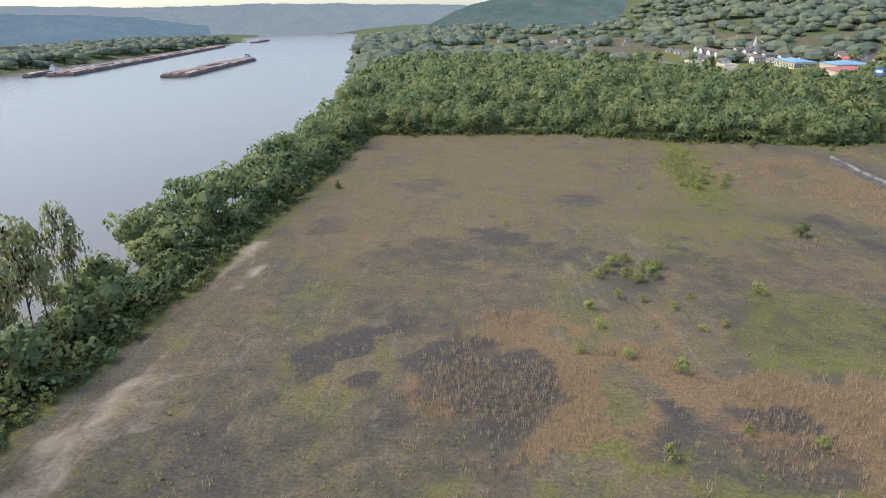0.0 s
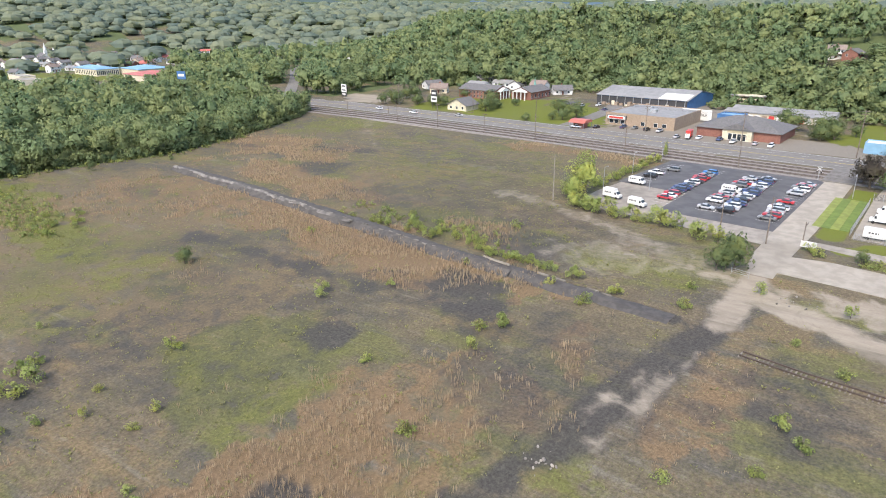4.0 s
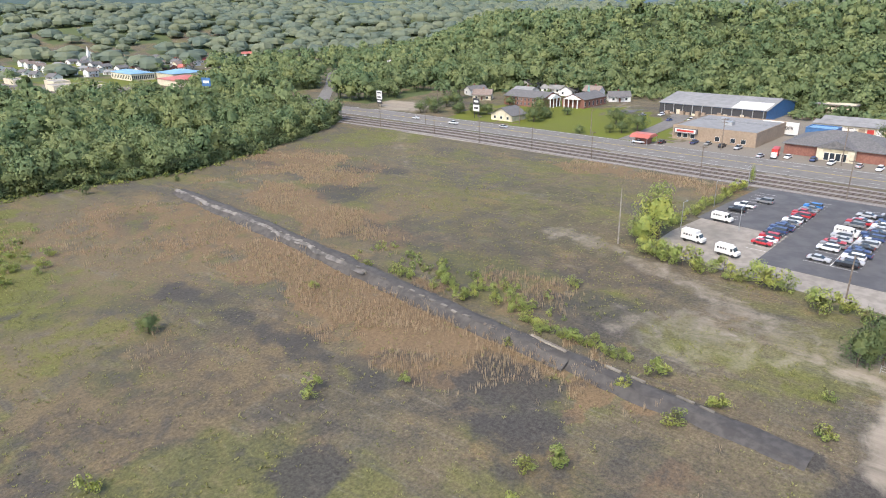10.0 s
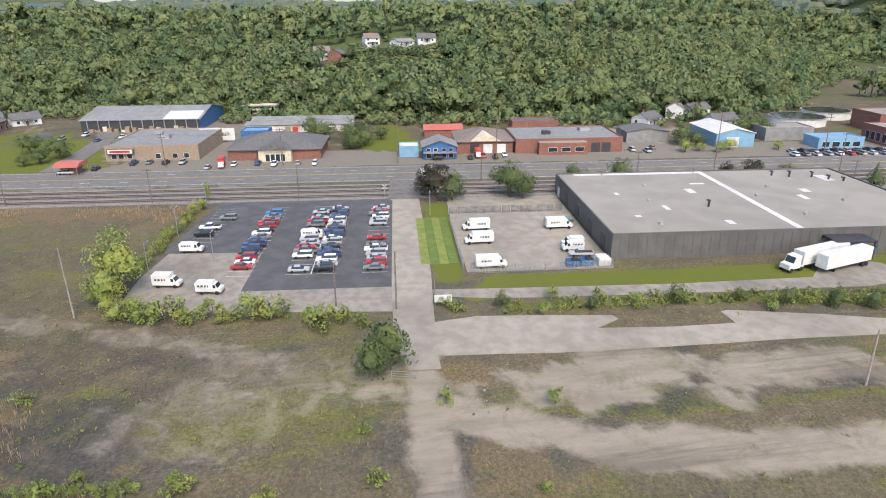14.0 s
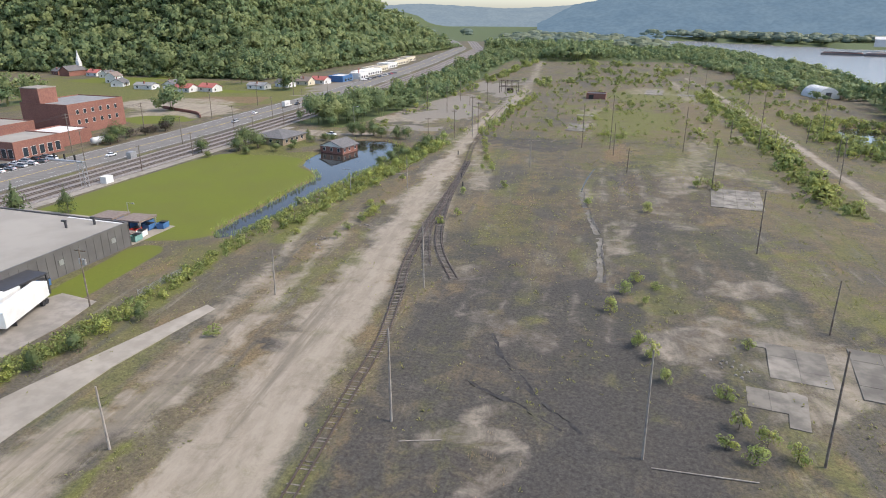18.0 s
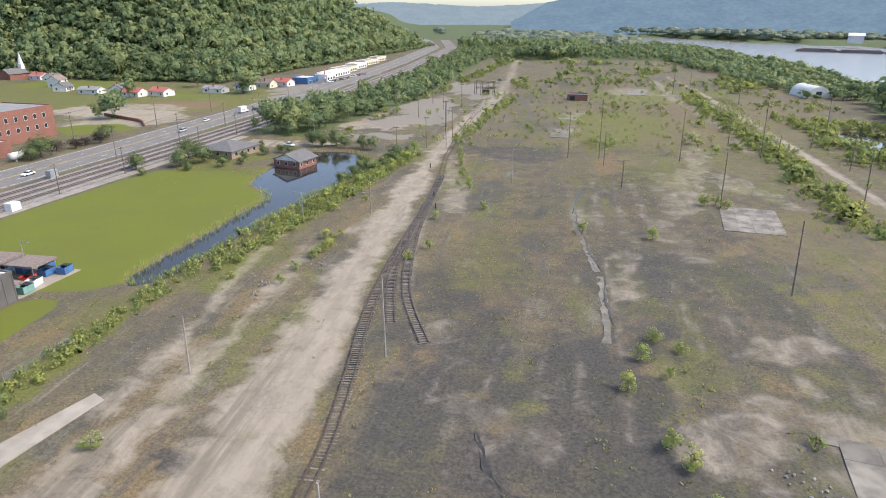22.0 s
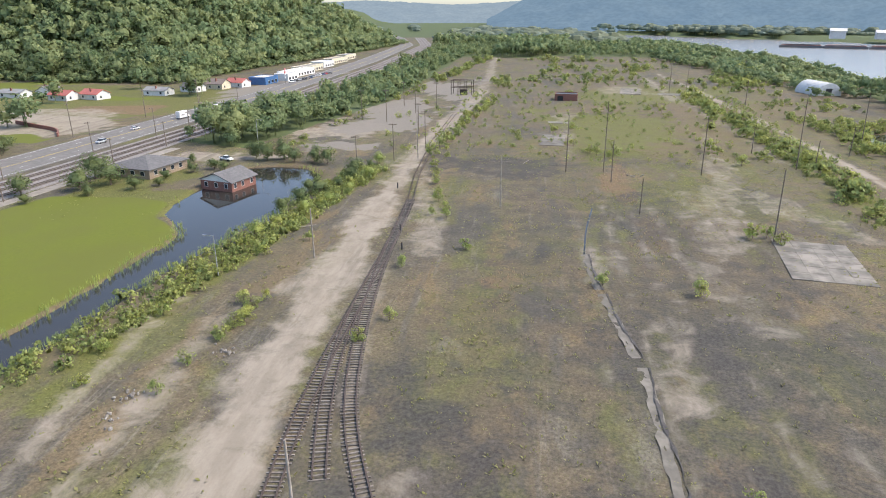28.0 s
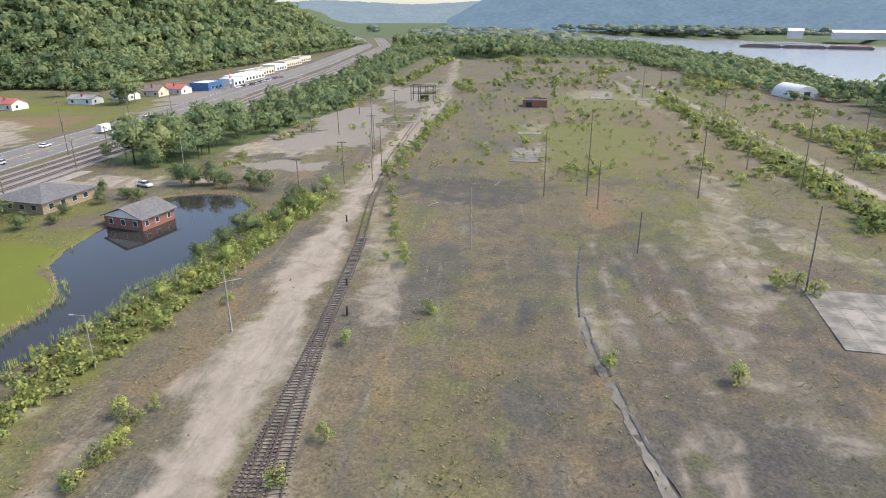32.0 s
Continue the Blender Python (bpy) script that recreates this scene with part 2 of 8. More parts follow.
LEAF_WOOD = leaf_material("woodland_leaves", (0.116, 0.184, 0.092), (0.2, 0.276, 0.136), 0.07, (0.29, 0.315, 0.132))
# far leaves: haze put into the colour, paler and bluer than near woods
LEAF_FAR_HAZE = leaf_material("haze_tinted_far_leaves", (0.138, 0.192, 0.164), (0.203, 0.262, 0.213), 0.04)
LEAF_BUSH = leaf_material("bush_leaves", (0.25, 0.32, 0.09), (0.42, 0.49, 0.17), 0.3)
LEAF_SCRUB = leaf_material("scrub_leaves", (0.18, 0.235, 0.085), (0.3, 0.37, 0.145), 0.3)
LEAF_DARK = leaf_material("dark_leaves", (0.11, 0.155, 0.07), (0.18, 0.235, 0.105), 0.3)
LEAF_PURPLE = leaf_material("copper_leaves", (0.06, 0.052, 0.045), (0.1, 0.085, 0.066), 0.3, (0.11, 0.1, 0.06))
LEAF_PALE = leaf_material("willow_leaves", (0.2, 0.235, 0.12), (0.33, 0.36, 0.19), 0.3)
WEED = leaf_material("weed_leaves", (0.16, 0.17, 0.07), (0.34, 0.32, 0.145), 0.12, (0.25, 0.26, 0.07))
REED = leaf_material("dry_reed", (0.36, 0.265, 0.165), (0.54, 0.415, 0.27), 0.12, (0.48, 0.4, 0.26))
BARK = material("bark", (0.13, 0.1, 0.075), scale=3, bump=0.5)
POLE_WOOD = material("weathered_pole_wood", (0.12, 0.09, 0.07), (0.2, 0.17, 0.14), 1.2, bump=0.3)
POLE_GREY = material("grey_pole_wood", (0.34, 0.31, 0.27), (0.24, 0.21, 0.18), 1.2, bump=0.3)
STEEL = material("galvanised_steel", (0.5, 0.51, 0.52), scale=2, rough=0.45, metal=0.7)
RUST = material("rusty_rail", (0.07, 0.053, 0.044), (0.105, 0.08, 0.066), 4, rough=0.75, metal=0.3)
SLEEPER = material("old_sleeper_wood", (0.12, 0.106, 0.092), (0.185, 0.166, 0.143), 2.0, bump=0.4, object_var=0.3)
TRACK_BED = material("brown_track_bed", (0.14, 0.122, 0.103), (0.2, 0.178, 0.15), 1.5, bump=0.5)
BALLAST = material("railway_ballast", (0.27, 0.25, 0.235), (0.16, 0.145, 0.135), 2.5, bump=0.6)
ASPHALT = material("worn_asphalt", (0.175, 0.166, 0.152), (0.135, 0.128, 0.118), 0.6, rough=0.9, bump=0.2)
BLACKTOP = material("sealed_blacktop", (0.07, 0.07, 0.075), (0.1, 0.099, 0.102), 0.25, rough=0.85, bump=0.15)
GRAVEL = material("pale_gravel", (0.29, 0.262, 0.225), (0.215, 0.195, 0.165), 0.5, bump=0.4, dirt=0.5)
CONCRETE = material("old_concrete", (0.33, 0.298, 0.248), (0.26, 0.234, 0.194), 0.35, bump=0.3, dirt=0.5)
CONCRETE_OLD = material("stained_old_concrete", (0.235, 0.215, 0.18), (0.12, 0.11, 0.092), 0.3, bump=0.4, dirt=0.7, object_var=0.12)
PAINT = material("road_paint", (0.62, 0.62, 0.6), (0.45, 0.45, 0.44), 1.0)
YELLOW = material("yellow_road_paint", (0.55, 0.4, 0.1), (0.4, 0.3, 0.1), 1.0)
BRICK = material("red_brick", (0.25, 0.115, 0.085), (0.19, 0.085, 0.065), 1.5, bump=0.2)
BRICK_TAN = material("tan_brick", (0.31, 0.24, 0.175), (0.26, 0.2, 0.145), 1.5, bump=0.2)
STUCCO = material("cream_render", (0.62, 0.56, 0.42), scale=0.8)
WHITE = material("white_siding", (0.66, 0.66, 0.64), (0.58, 0.58, 0.56), 0.7, rough=0.6)
DARK_WALL = material("dark_ribbed_cladding", (0.095, 0.09, 0.088), (0.12, 0.115, 0.11), 0.3, rough=0.6)
ROOF_MEMBRANE = material("pale_roof_membrane", (0.3, 0.28, 0.245), (0.255, 0.238, 0.208), 0.12, dirt=0.2)
ROOF_WHITE = material("white_roof_coating", (0.62, 0.615, 0.6), (0.55, 0.545, 0.53), 0.5)
SHINGLE = material("grey_shingles", (0.1, 0.099, 0.101), (0.145, 0.141, 0.14), 1.5, bump=0.3)
SHINGLE_BROWN = material("brown_shingles", (0.17, 0.13, 0.11), (0.22, 0.18, 0.155), 1.5, bump=0.3)
ROOF_RED = material("red_metal_roof", (0.45, 0.13, 0.1), (0.38, 0.12, 0.09), 1, rough=0.5)
ROOF_GREY = material("grey_metal_roof", (0.25, 0.25, 0.245), (0.2, 0.2, 0.198), 0.4, rough=0.7)
ROOF_BLUE = material("blue_metal_roof", (0.16, 0.3, 0.46), (0.2, 0.36, 0.52), 0.5, rough=0.5)
BLUE = material("blue_paint", (0.045, 0.12, 0.27), (0.055, 0.15, 0.32), 0.8, rough=0.5)
PALE_BLUE = material("pale_blue_cladding", (0.2, 0.36, 0.5), (0.17, 0.32, 0.45), 0.5, rough=0.5)
TEAL = material("green_shingles", (0.12, 0.25, 0.22), (0.16, 0.3, 0.27), 1.0)
RED = material("red_paint", (0.5, 0.05, 0.04), (0.42, 0.045, 0.04), 1, rough=0.4)
BLACK = material("black_rubber", (0.025, 0.025, 0.026), scale=4)
CHARCOAL = material("charcoal_metal", (0.05, 0.05, 0.055), scale=2, rough=0.5)
GLASS = material("dark_glass", (0.03, 0.04, 0.05), scale=1, rough=0.08, dirt=0.0)
CINDER = material("black_cinder", (0.05, 0.047, 0.046), (0.08, 0.075, 0.07), 0.8, rough=0.95, bump=0.5)
CRUST = material("pale_crusted_slag", (0.22, 0.205, 0.188), (0.062, 0.059, 0.056), 0.32, rough=0.95, bump=0.6, dirt=0.5)
SLAG = material("grey_slag_bank", (0.048, 0.045, 0.043), (0.09, 0.083, 0.076), 0.6, rough=0.95, bump=0.6, dirt=0.5)
RUBBLE = material("rubble", (0.26, 0.24, 0.21), (0.18, 0.165, 0.15), 2.0, bump=0.4, island=0.3)
BARGE_RUST = material("barge_red_primer", (0.26, 0.12, 0.1), (0.34, 0.2, 0.16), 0.06, rough=0.7)
BARGE_GREY = material("barge_grey_hull", (0.12, 0.12, 0.13), (0.18, 0.16, 0.15), 0.06, rough=0.7)
SOIL_HILL = material("bare_hill_soil", (0.42, 0.36, 0.3), scale=0.02)

# ---- ground ----
def grown(lo, hi, step, far_lo, far_hi, rate=1.085):
    mid = list(np.arange(lo, hi + 0.01, step))
    s, v = step, hi
    while v < far_hi:
        s *= rate
        v += s
        mid.append(v)
    s, v = step, lo
    while v > far_lo:
        s *= rate
        v -= s
        mid.insert(0, v)
    return np.array(mid)


GX = grown(-100, 262, 1.4, -4300, 4300)
GY = grown(-330, 300, 1.4, -4300, 4300)
gx, gy = np.meshgrid(GX, GY)
gx, gy = gx.ravel(), gy.ravel()
gz = land(gx, gy)
layers = {k: np.zeros(len(gx)) for k in "pale dark lush reed lawn wood brown slab".split()}


def blob(layer, x, y, rx, ry, ang=0.0, w=1.0):
    c, s = math.cos(radians(ang)), math.sin(radians(ang))
    near = (np.abs(gx - x) < (rx + ry) * 1.6) & (np.abs(gy - y) < (rx + ry) * 1.6)
    u, v = gx[near] - x, gy[near] - y
    d = np.hypot((c * u + s * v) / rx, (c * v - s * u) / ry) + 2.2 * (fbm(gx[near], gy[near], 0.9 * min(rx, ry) + 2.5, 91) - 0.5) + 1.0 * (fbm(gx[near], gy[near], 3.2, 92) - 0.5)
    layers[layer][near] = np.maximum(layers[layer][near], w * sstep(1.28, 0.72, d))


def band(layer, pts, width, w=1.0, rag=1.0):
    d = seg_dist(gx, gy, pts) + rag * (4 * (fbm(gx, gy, 19, 57) - 0.5) + 3 * (fbm(gx, gy, 3.4, 58) - 0.5))
    layers[layer][:] = np.maximum(layers[layer], w * sstep(width * 0.5 + 1.5, width * 0.5 - 1.9, d))


def patch(layer, pts, w=1.0, rag=1.0):
    """Fill a ragged-edged outline."""
    px, py = gx + rag * 9 * (fbm(gx, gy, 12, 83) - 0.5), gy + rag * 9 * (fbm(gx, gy, 12, 84) - 0.5)
    inside = np.zeros(len(gx), bool)
    for (ax, ay), (bx, by) in zip(pts, pts[1:] + pts[:1]):
        if ay != by:
            inside ^= ((ay > py) != (by > py)) & (px < ax + (py - ay) * (bx - ax) / (by - ay))
    edge = seg_dist(px, py, pts + pts[:1])
    layers[layer][:] = np.maximum(layers[layer], w * sstep(-1.6, 1.6, np.where(inside, edge, -edge)))


HAUL = [(149, -420), (143, -262), (136, -190), (127, -118), (122, -78), (118, -45), (116, -16), (115, 8), (118, 30), (126, 48)]
SIDE_BED = [(141, -262), (133.5, -210), (128, -182), (124.2, -156), (121.3, -130), (118.6, -106), (116.6, -92), (113.8, -78), (106.5, -48), (104.8, -30), (98, 14)]
ROAD_W = [(44, 58), (52, 57), (62, 55), (74, 54), (86, 52.5), (103, 51), (115, 50)]
# river terrace: worn track beside the trees
band("pale", [(-57, 62), (-55, 86), (-55, 100)], 2.6, 0.6, 1.8)
band("pale", [(-54, 40), (-55, 62)], 3.0, 0.45, 2.0)
blob("dark", -40, 56, 16, 12, 0, 0.7)
blob("dark", -54, 56, 8, 14, 0, 0.55)
blob("dark", -16, 52, 18, 8, 0, 0.5)
band("pale", [(-61, 118), (-60, 138)], 2.2, 0.8)
band("pale", [(-55, 110), (-54, 124)], 3.0, 0.8)
band("lush", [(-66, 40), (-64, 120), (-62, 180), (-72, 282)], 7, 0.75)
blob("pale", -52, 70, 4, 7, 10, 0.4)
blob("dark", 28, 66, 14, 6, 0, 0.6)
blob("dark", 90, 70, 10, 10, 0, 0.5)
blob("dark", 135, 138, 24, 30, 0, 0.55)
blob("dark", 152, 112, 16, 30, 0, 0.5)
blob("dark", 62, 106, 18, 16, 0, 0.5)
blob("dark", 45, 132, 22, 20, 0, 0.5)
blob("dark", -15, 66, 22, 8, 0, 0.55)
blob("dark", 46, -102, 14, 32, 16, 0.62)
blob("dark", 52, -140, 14, 40, 0, 0.58)
blob("dark", 50, -190, 12, 40, 0, 0.5)
blob("dark", 66, -175, 12, 40, 6, 0.6)
blob("dark", 50, -22, 14, 26, 28, 0.62)
blob("dark", 40, -12, 9, 14, -40, 0.5)
blob("dark", 44, -62, 13, 24, -32, 0.62)
blob("lush", 40, -120, 20, 50, 0, 0.45)
# dark wet hollows of the north field
blob("dark", -25, 91, 5, 8, -35, 1.0)
blob("dark", -30, 83, 3, 4, 0, 0.9)
blob("dark", -22, 79, 3, 3.5, 0, 1.0)
blob("dark", -15, 70, 3, 2.2, 0, 0.8)
blob("dark", -38, 78, 7, 9, 0, 0.5)
blob("dark", 1, 80, 11, 11, 0, 0.85)
blob("dark", 33, 76, 8, 6, 0, 0.9)
blob("dark", 22, 73, 4, 5, 0, 0.8)
blob("dark", -7, 148, 8, 14, 20, 0.75)
blob("dark", -22, 133, 10, 14, 0, 0.55)
blob("dark", -45, 152, 5, 8, 30, 0.6)
blob("dark", -30, 195, 12, 7, 0, 0.55)
blob("dark", 18, 178, 9, 7, 0, 0.65)
blob("dark", 14, 134, 9, 6, 0, 0.6)
blob("dark", 40, 106, 16, 14, 0, 0.5)
blob("dark", 25, 122, 7, 7, 0, 0.6)
blob("dark", 82, 142, 8, 22, 15, 0.5)
blob("dark", 80, 108, 10, 10, 0, 0.5)
blob("dark", 92, 96, 9, 14, 0, 0.55)
blob("dark", 64, 124, 12, 9, 0, 0.45)
blob("dark", 78, 62, 20, 12, 0, 0.5)
blob("dark", 145, 196, 8, 9, 0, 0.7)
blob("dark", 168, 218, 8, 14, 10, 0.7)
blob("dark", 150, 255, 6, 10, 0, 0.55)
blob("dark", 186, 150, 7, 14, 0, 0.45)
blob("dark", 90, 215, 7, 12, 0, 0.5)
blob("dark", 100, 245, 5, 6, 0, 0.5)
band("dark", [(78, 166), (80, 152), (81.5, 137), (82, 122), (84, 110)], 3.4, 0.85, 2.0)
band("dark", [(37, 146), (41, 132), (42, 118)], 4.0, 0.7, 2.2)
band("dark", [(52, 176), (60, 168), (70, 160)], 2.0, 0.6, 2.0)
blob("dark", 66, 100, 4, 5, 0, 0.9)
blob("dark", 88, 86, 4, 6, 20, 0.9)
blob("brown", 60, 130, 16, 14, 0, 0.8)
blob("dark", -17, 133, 14, 12, 0, 0.62)
blob("dark", -18, 101, 12, 8, 0, 0.6)
blob("dark", 0, 134, 9, 8, 0, 0.5)
blob("dark", 70, 68, 8, 7, 0, 0.6)
blob("dark", 68, 58, 10, 5, 0, 0.6)
blob("dark", 38, 129, 13, 14, 0, 0.55)
blob("dark", 62, 136, 10, 12, 0, 0.5)
blob("dark", 95, 96, 9, 7, 0, 0.55)
blob("dark", 81, 75, 12, 8, 0, 0.6)
blob("dark", 143, 103, 9, 14, 0, 0.55)
blob("dark", 126, 102, 10, 12, 0, 0.7)
blob("dark", 128, 87, 8, 10, 0, 0.5)
blob("dark", 140, 79, 7, 10, 0, 0.5)
blob("dark", 62, -109, 12, 16, 0, 0.55)
blob("dark", 57, -96, 14, 14, 0, 0.6)
blob("dark", 65, -130, 10, 16, 0, 0.5)
blob("dark", 85, -92, 9, 14, 0, 0.5)
blob("dark", 53, -160, 10, 20, 0, 0.55)
blob("dark", 69, -124, 12, 14, 0, 0.65)
blob("dark", 52, -138, 12, 18, 0, 0.6)
blob("dark", 90, -124, 8, 16, 0, 0.5)
blob("dark", 71, -157, 8, 18, 0, 0.5)
blob("dark", 53, -85, 14, 14, 0, 0.45)
blob("dark", 52, -119, 10, 14, 0, 0.5)
blob("dark", 67, -91, 9, 12, 0, 0.45)
# dry reed stands
blob("reed", 6, 82, 19, 15, 0, 0.9)
blob("reed", -10, 80, 6, 10, 0, 0.85)
blob("reed", 0, 101, 14, 4, 0, 0.8)
blob("reed", 38, 75, 17, 10, 0, 0.85)
blob("reed", 60, 80, 14, 9, 0, 0.5)
blob("reed", 99, 122, 10, 34, 3, 1.2)
blob("dark", 98, 92, 7, 7, 0, 0.9)
blob("reed", 101, 160, 7, 26, 0, 0.75)
blob("reed", 95, 200, 12, 30, 10, 0.55)
blob("reed", 60, 220, 14, 30, 30, 0.4)
blob("reed", 128, 190, 9, 36, 0, 0.75)
blob("reed", 160, 240, 14, 40, -6, 0.7)
blob("reed", 222, 135, 8, 40, 0, 0.6)
blob("reed", 126, 112, 6, 14, 0, 0.6)
blob("reed", 66, 142, 5, 9, 0, 0.4)
blob("reed", 88, 66, 7, 4, 20, 0.6)
# greener turf
blob("lush", 52, 100, 16, 15, 0, 0.7)
blob("lush", -20, 60, 40, 16, 0, 0.35)
blob("dark", -40, 100, 14, 30, 0, 0.42)
blob("dark", -10, 112, 26, 14, 0, 0.42)
blob("dark", 55, 175, 20, 14, 0, 0.4)
blob("brown", 40, 185, 40, 40, 0, 0.5)
blob("brown", -30, 160, 30, 50, 0, 0.5)
blob("lush", 45, 60, 22, 10, 0, 0.55)
blob("lush", 78, 76, 6, 5, 0, 0.4)
blob("lush", 58, 220, 9, 34, -8, 1.9)
blob("lush", 55, 160, 18, 24, 0, 0.5)
blob("lush", 16, 66, 6, 4, 0, 0.9)
blob("lush", 205, 265, 22, 26, 0, 0.6)
blob("lush", 165, 165, 30, 60, 0, 0.4)
blob("lush", 128, 105, 7, 50, 0, 0.65)
blob("lush", 190, 170, 20, 60, 0, 0.35)
blob("brown", 150, 125, 18, 50, 0, 0.5)
blob("brown", 0, 230, 70, 45, 0, 0.6)
blob("brown", 60, 160, 70, 60, 0, 0.35)
BERM = [(112.6, 236), (111.6, 200), (110.9, 172), (108.9, 140), (107.6, 112), (107.2, 90), (107.1, 72), (107.3, 57)]
# tracks between the berm and the car park
band("pale", [(158, 128), (156, 112), (146, 86), (136, 62), (128, 50)], 7, 0.5, 2.6)
band("pale", [(150, 100), (140, 75), (130, 58)], 5, 0.55, 1.6)
band("pale", [(190, 175), (165, 150), (156, 120)], 1.6, 0.42, 1.8)
band("pale", [(232, 262), (206, 240), (180, 205)], 5, 0.35, 1.5)
blob("pale", 134, 72, 10, 16, 20, 0.45)
band("dark", BERM, 5.2, 1.2, 0.5)
# track junction and haul road
band("pale", HAUL, 8.5, 0.85, 1.2)
band("pale", [(108.5, -8), (111, -18), (114, -43), (119, -74), (125, -104)], 8.5, 0.9, 1.0)
band("pale", [(q + 4.5, w) for q, w in HAUL[1:7]], 3.5, 0.6, 1.8)
band("pale", [(q + 13, w) for q, w in HAUL[3:7]], 6, 0.66, 1.6)
band("pale", [(126, 48), (130, 50), (138, 51)], 6, 0.9, 0.8)
band("pale", [(140, 51), (126, 50.5), (110, 50)], 6.5, 1.0, 0.6)
band("dark", ROAD_W, 8, 0.9, 1.0)
blob("dark", 92, 34, 12, 14, 0, 0.6)
blob("reed", 80, 42, 14, 6, 10, 0.55)
blob("reed", 92, 44, 8, 4, 10, 0.5)
blob("reed", 56, 66, 20, 8, 0, 0.5)
band("pale", [(44, 57), (50, 56.5), (63, 56), (79, 54.6), (93, 52.3)], 1.0, 0.72, 1.0)
band("pale", [(48, 53.6), (54, 53), (72, 50.3), (88, 49.6), (100, 49.2)], 1.4, 0.7, 1.0)
blob("pale", 134.5, 20, 6.5, 30, 4, 0.85)
band("pale", [(132, -2), (131, -20), (133, -40)], 6.5, 0.72, 1.6)
band("pale", [(138, -48), (141, -70), (146, -90), (151, -118)], 5, 0.62, 1.5)
band("lush", [(126, 44), (125.5, 32), (124.5, 22), (125.5, 4), (127, -14)], 3.2, 0.8, 1.0)
band("dark", [(124.5, 26), (126, 8), (128, -10), (131, -28)], 1.6, 0.7, 1.2)
blob("dark", 131.5, 23, 2.2, 5, 10, 0.85)
blob("dark", 130, 12, 1.6, 6, 6, 0.7)
blob("brown", 117, 42, 6, 8, 0, 0.7)
band("dark", SIDE_BED, 4.5, 0.45, 0.8)
band("pale", [(122, -140), (119.6, -127), (116.8, -114), (112.8, -98.5), (109, -88.5), (104.2, -80)], 3.2, 0.62, 0.5)
band("pale", SIDE_BED[2:7], 2.4, 0.5, 0.8)
blob("dark", 86, -140, 24, 90, 4, 0.46)
blob("dark", 60, -150, 14, 70, 4, 0.42)
blob("dark", 108, -90, 6, 16, 0, 0.6)
blob("brown", 98, -115, 12, 30, 0, 0.55)
band("reed", [(98, -122), (97, -140)], 3, 0.5, 1.0)
blob("dark", 128, 18, 3, 20, 4, 0.55)
blob("dark", 130, -14, 2, 3, 0, 0.8)
blob("dark", 122, -42, 2.5, 2, 0, 0.9)
blob("dark", 140, 8, 3, 3, 0, 0.7)
band("pale", [(133, -215), (128, -196), (119, -170), (116, -150)], 7, 0.55, 1.3)
band("brown", [(136, -160), (141, -110), (136, -60), (134, -20)], 6, 0.6, 1.4)
band("lush", [(158, -84), (154, -50), (158, -10), (157, 34)], 6, 0.9, 1.0)
band("lush", [(148, -88), (152, -120), (150, -165), (148, -210)], 8, 0.85, 1.0)
# cinder apron under the path
patch("dark", [(107, -66), (95, -63.5), (87, -57.5), (74.6, -49), (66.7, -41.4), (57.5, -31), (58, -8), (74, 10), (96, 14), (99.6, -19), (102, -31.7), (105.7, -48)], 0.74, 1.5)
patch("dark", [(77, -48), (66, -40), (57, -30), (55, -18), (66, -30), (78, -40)], 1.1, 1.0)
blob("dark", 70, -32, 14, 26, -24, 0.8)
blob("dark", 97, -78, 10, 26, 0, 0.75)
blob("dark", 100, -120, 12, 30, 0, 0.35)
blob("dark", 106, -228, 20, 20, 0, 0.7)
blob("dark", 88, -170, 8, 40, 0, 0.4)
blob("dark", 55, -90, 14, 22, 0, 0.45)
blob("dark", 56, -115, 6, 25, 10, 0.55)
blob("dark", 70, -245, 7, 9, 0, 0.5)
blob("dark", 74, -66, 12, 26, 0, 0.8)
blob("dark", 72, -120, 12, 34, 4, 0.52)
blob("dark", 92, -100, 9, 26, 0, 0.5)
blob("pale", 101, -80, 3, 8, 0, 0.32)
blob("pale", 83, -58, 8, 7, 0, 0.42)
blob("pale", 58, -63, 7, 9, 0, 0.5)
blob("pale", 48, -90, 6, 5, 0, 0.55)
blob("pale", 88, -30, 2, 6, -30, 0.5)
blob("pale", 82, -20, 2, 6, -20, 0.45)
blob("pale", 40, -60, 9, 12, 0, 0.55)
blob("pale", 36, -195, 5, 18, 25, 0.5)
blob("pale", 56, -190, 6, 14, 0, 0.45)
blob("pale", 60, -140, 4, 14, 20, 0.4)
blob("pale", 71, -118, 3, 16, 0, 0.5)
blob("reed", 76, -215, 4, 28, 4, 0.6)
blob("reed", 72, -165, 5, 20, -8, 0.4)
blob("reed", 100, -137, 3, 5, 0, 0.6)
blob("reed", 84, -20, 4, 5, 0, 0.5)
blob("lush", 97, -112, 10, 22, 0, 0.45)
blob("lush", 66, -78, 8, 12, 0, 0.6)
blob("lush", 92, -150, 8, 20, 0, 0.35)
band("lush", [(81, -205), (83, -160), (79, -125)], 2.2, 0.8, 0.8)
band("dark", [(84.5, -168), (83, -146), (79, -127), (76.2, -114), (75, -105), (74, -84)], 1.0, 1.2, 0.4)
band("pale", [(84, -161), (82, -146), (78, -122)], 2.4, 0.5, 1.0)
blob("brown", 60, -180, 40, 60, 0, 0.45)
blob("brown", 40, -330, 80, 110, 0, 0.5)
blob("lush", 30, -300, 60, 120, 0, 0.4)
blob("brown", 66, -260, 44, 40, 0, 0.85)
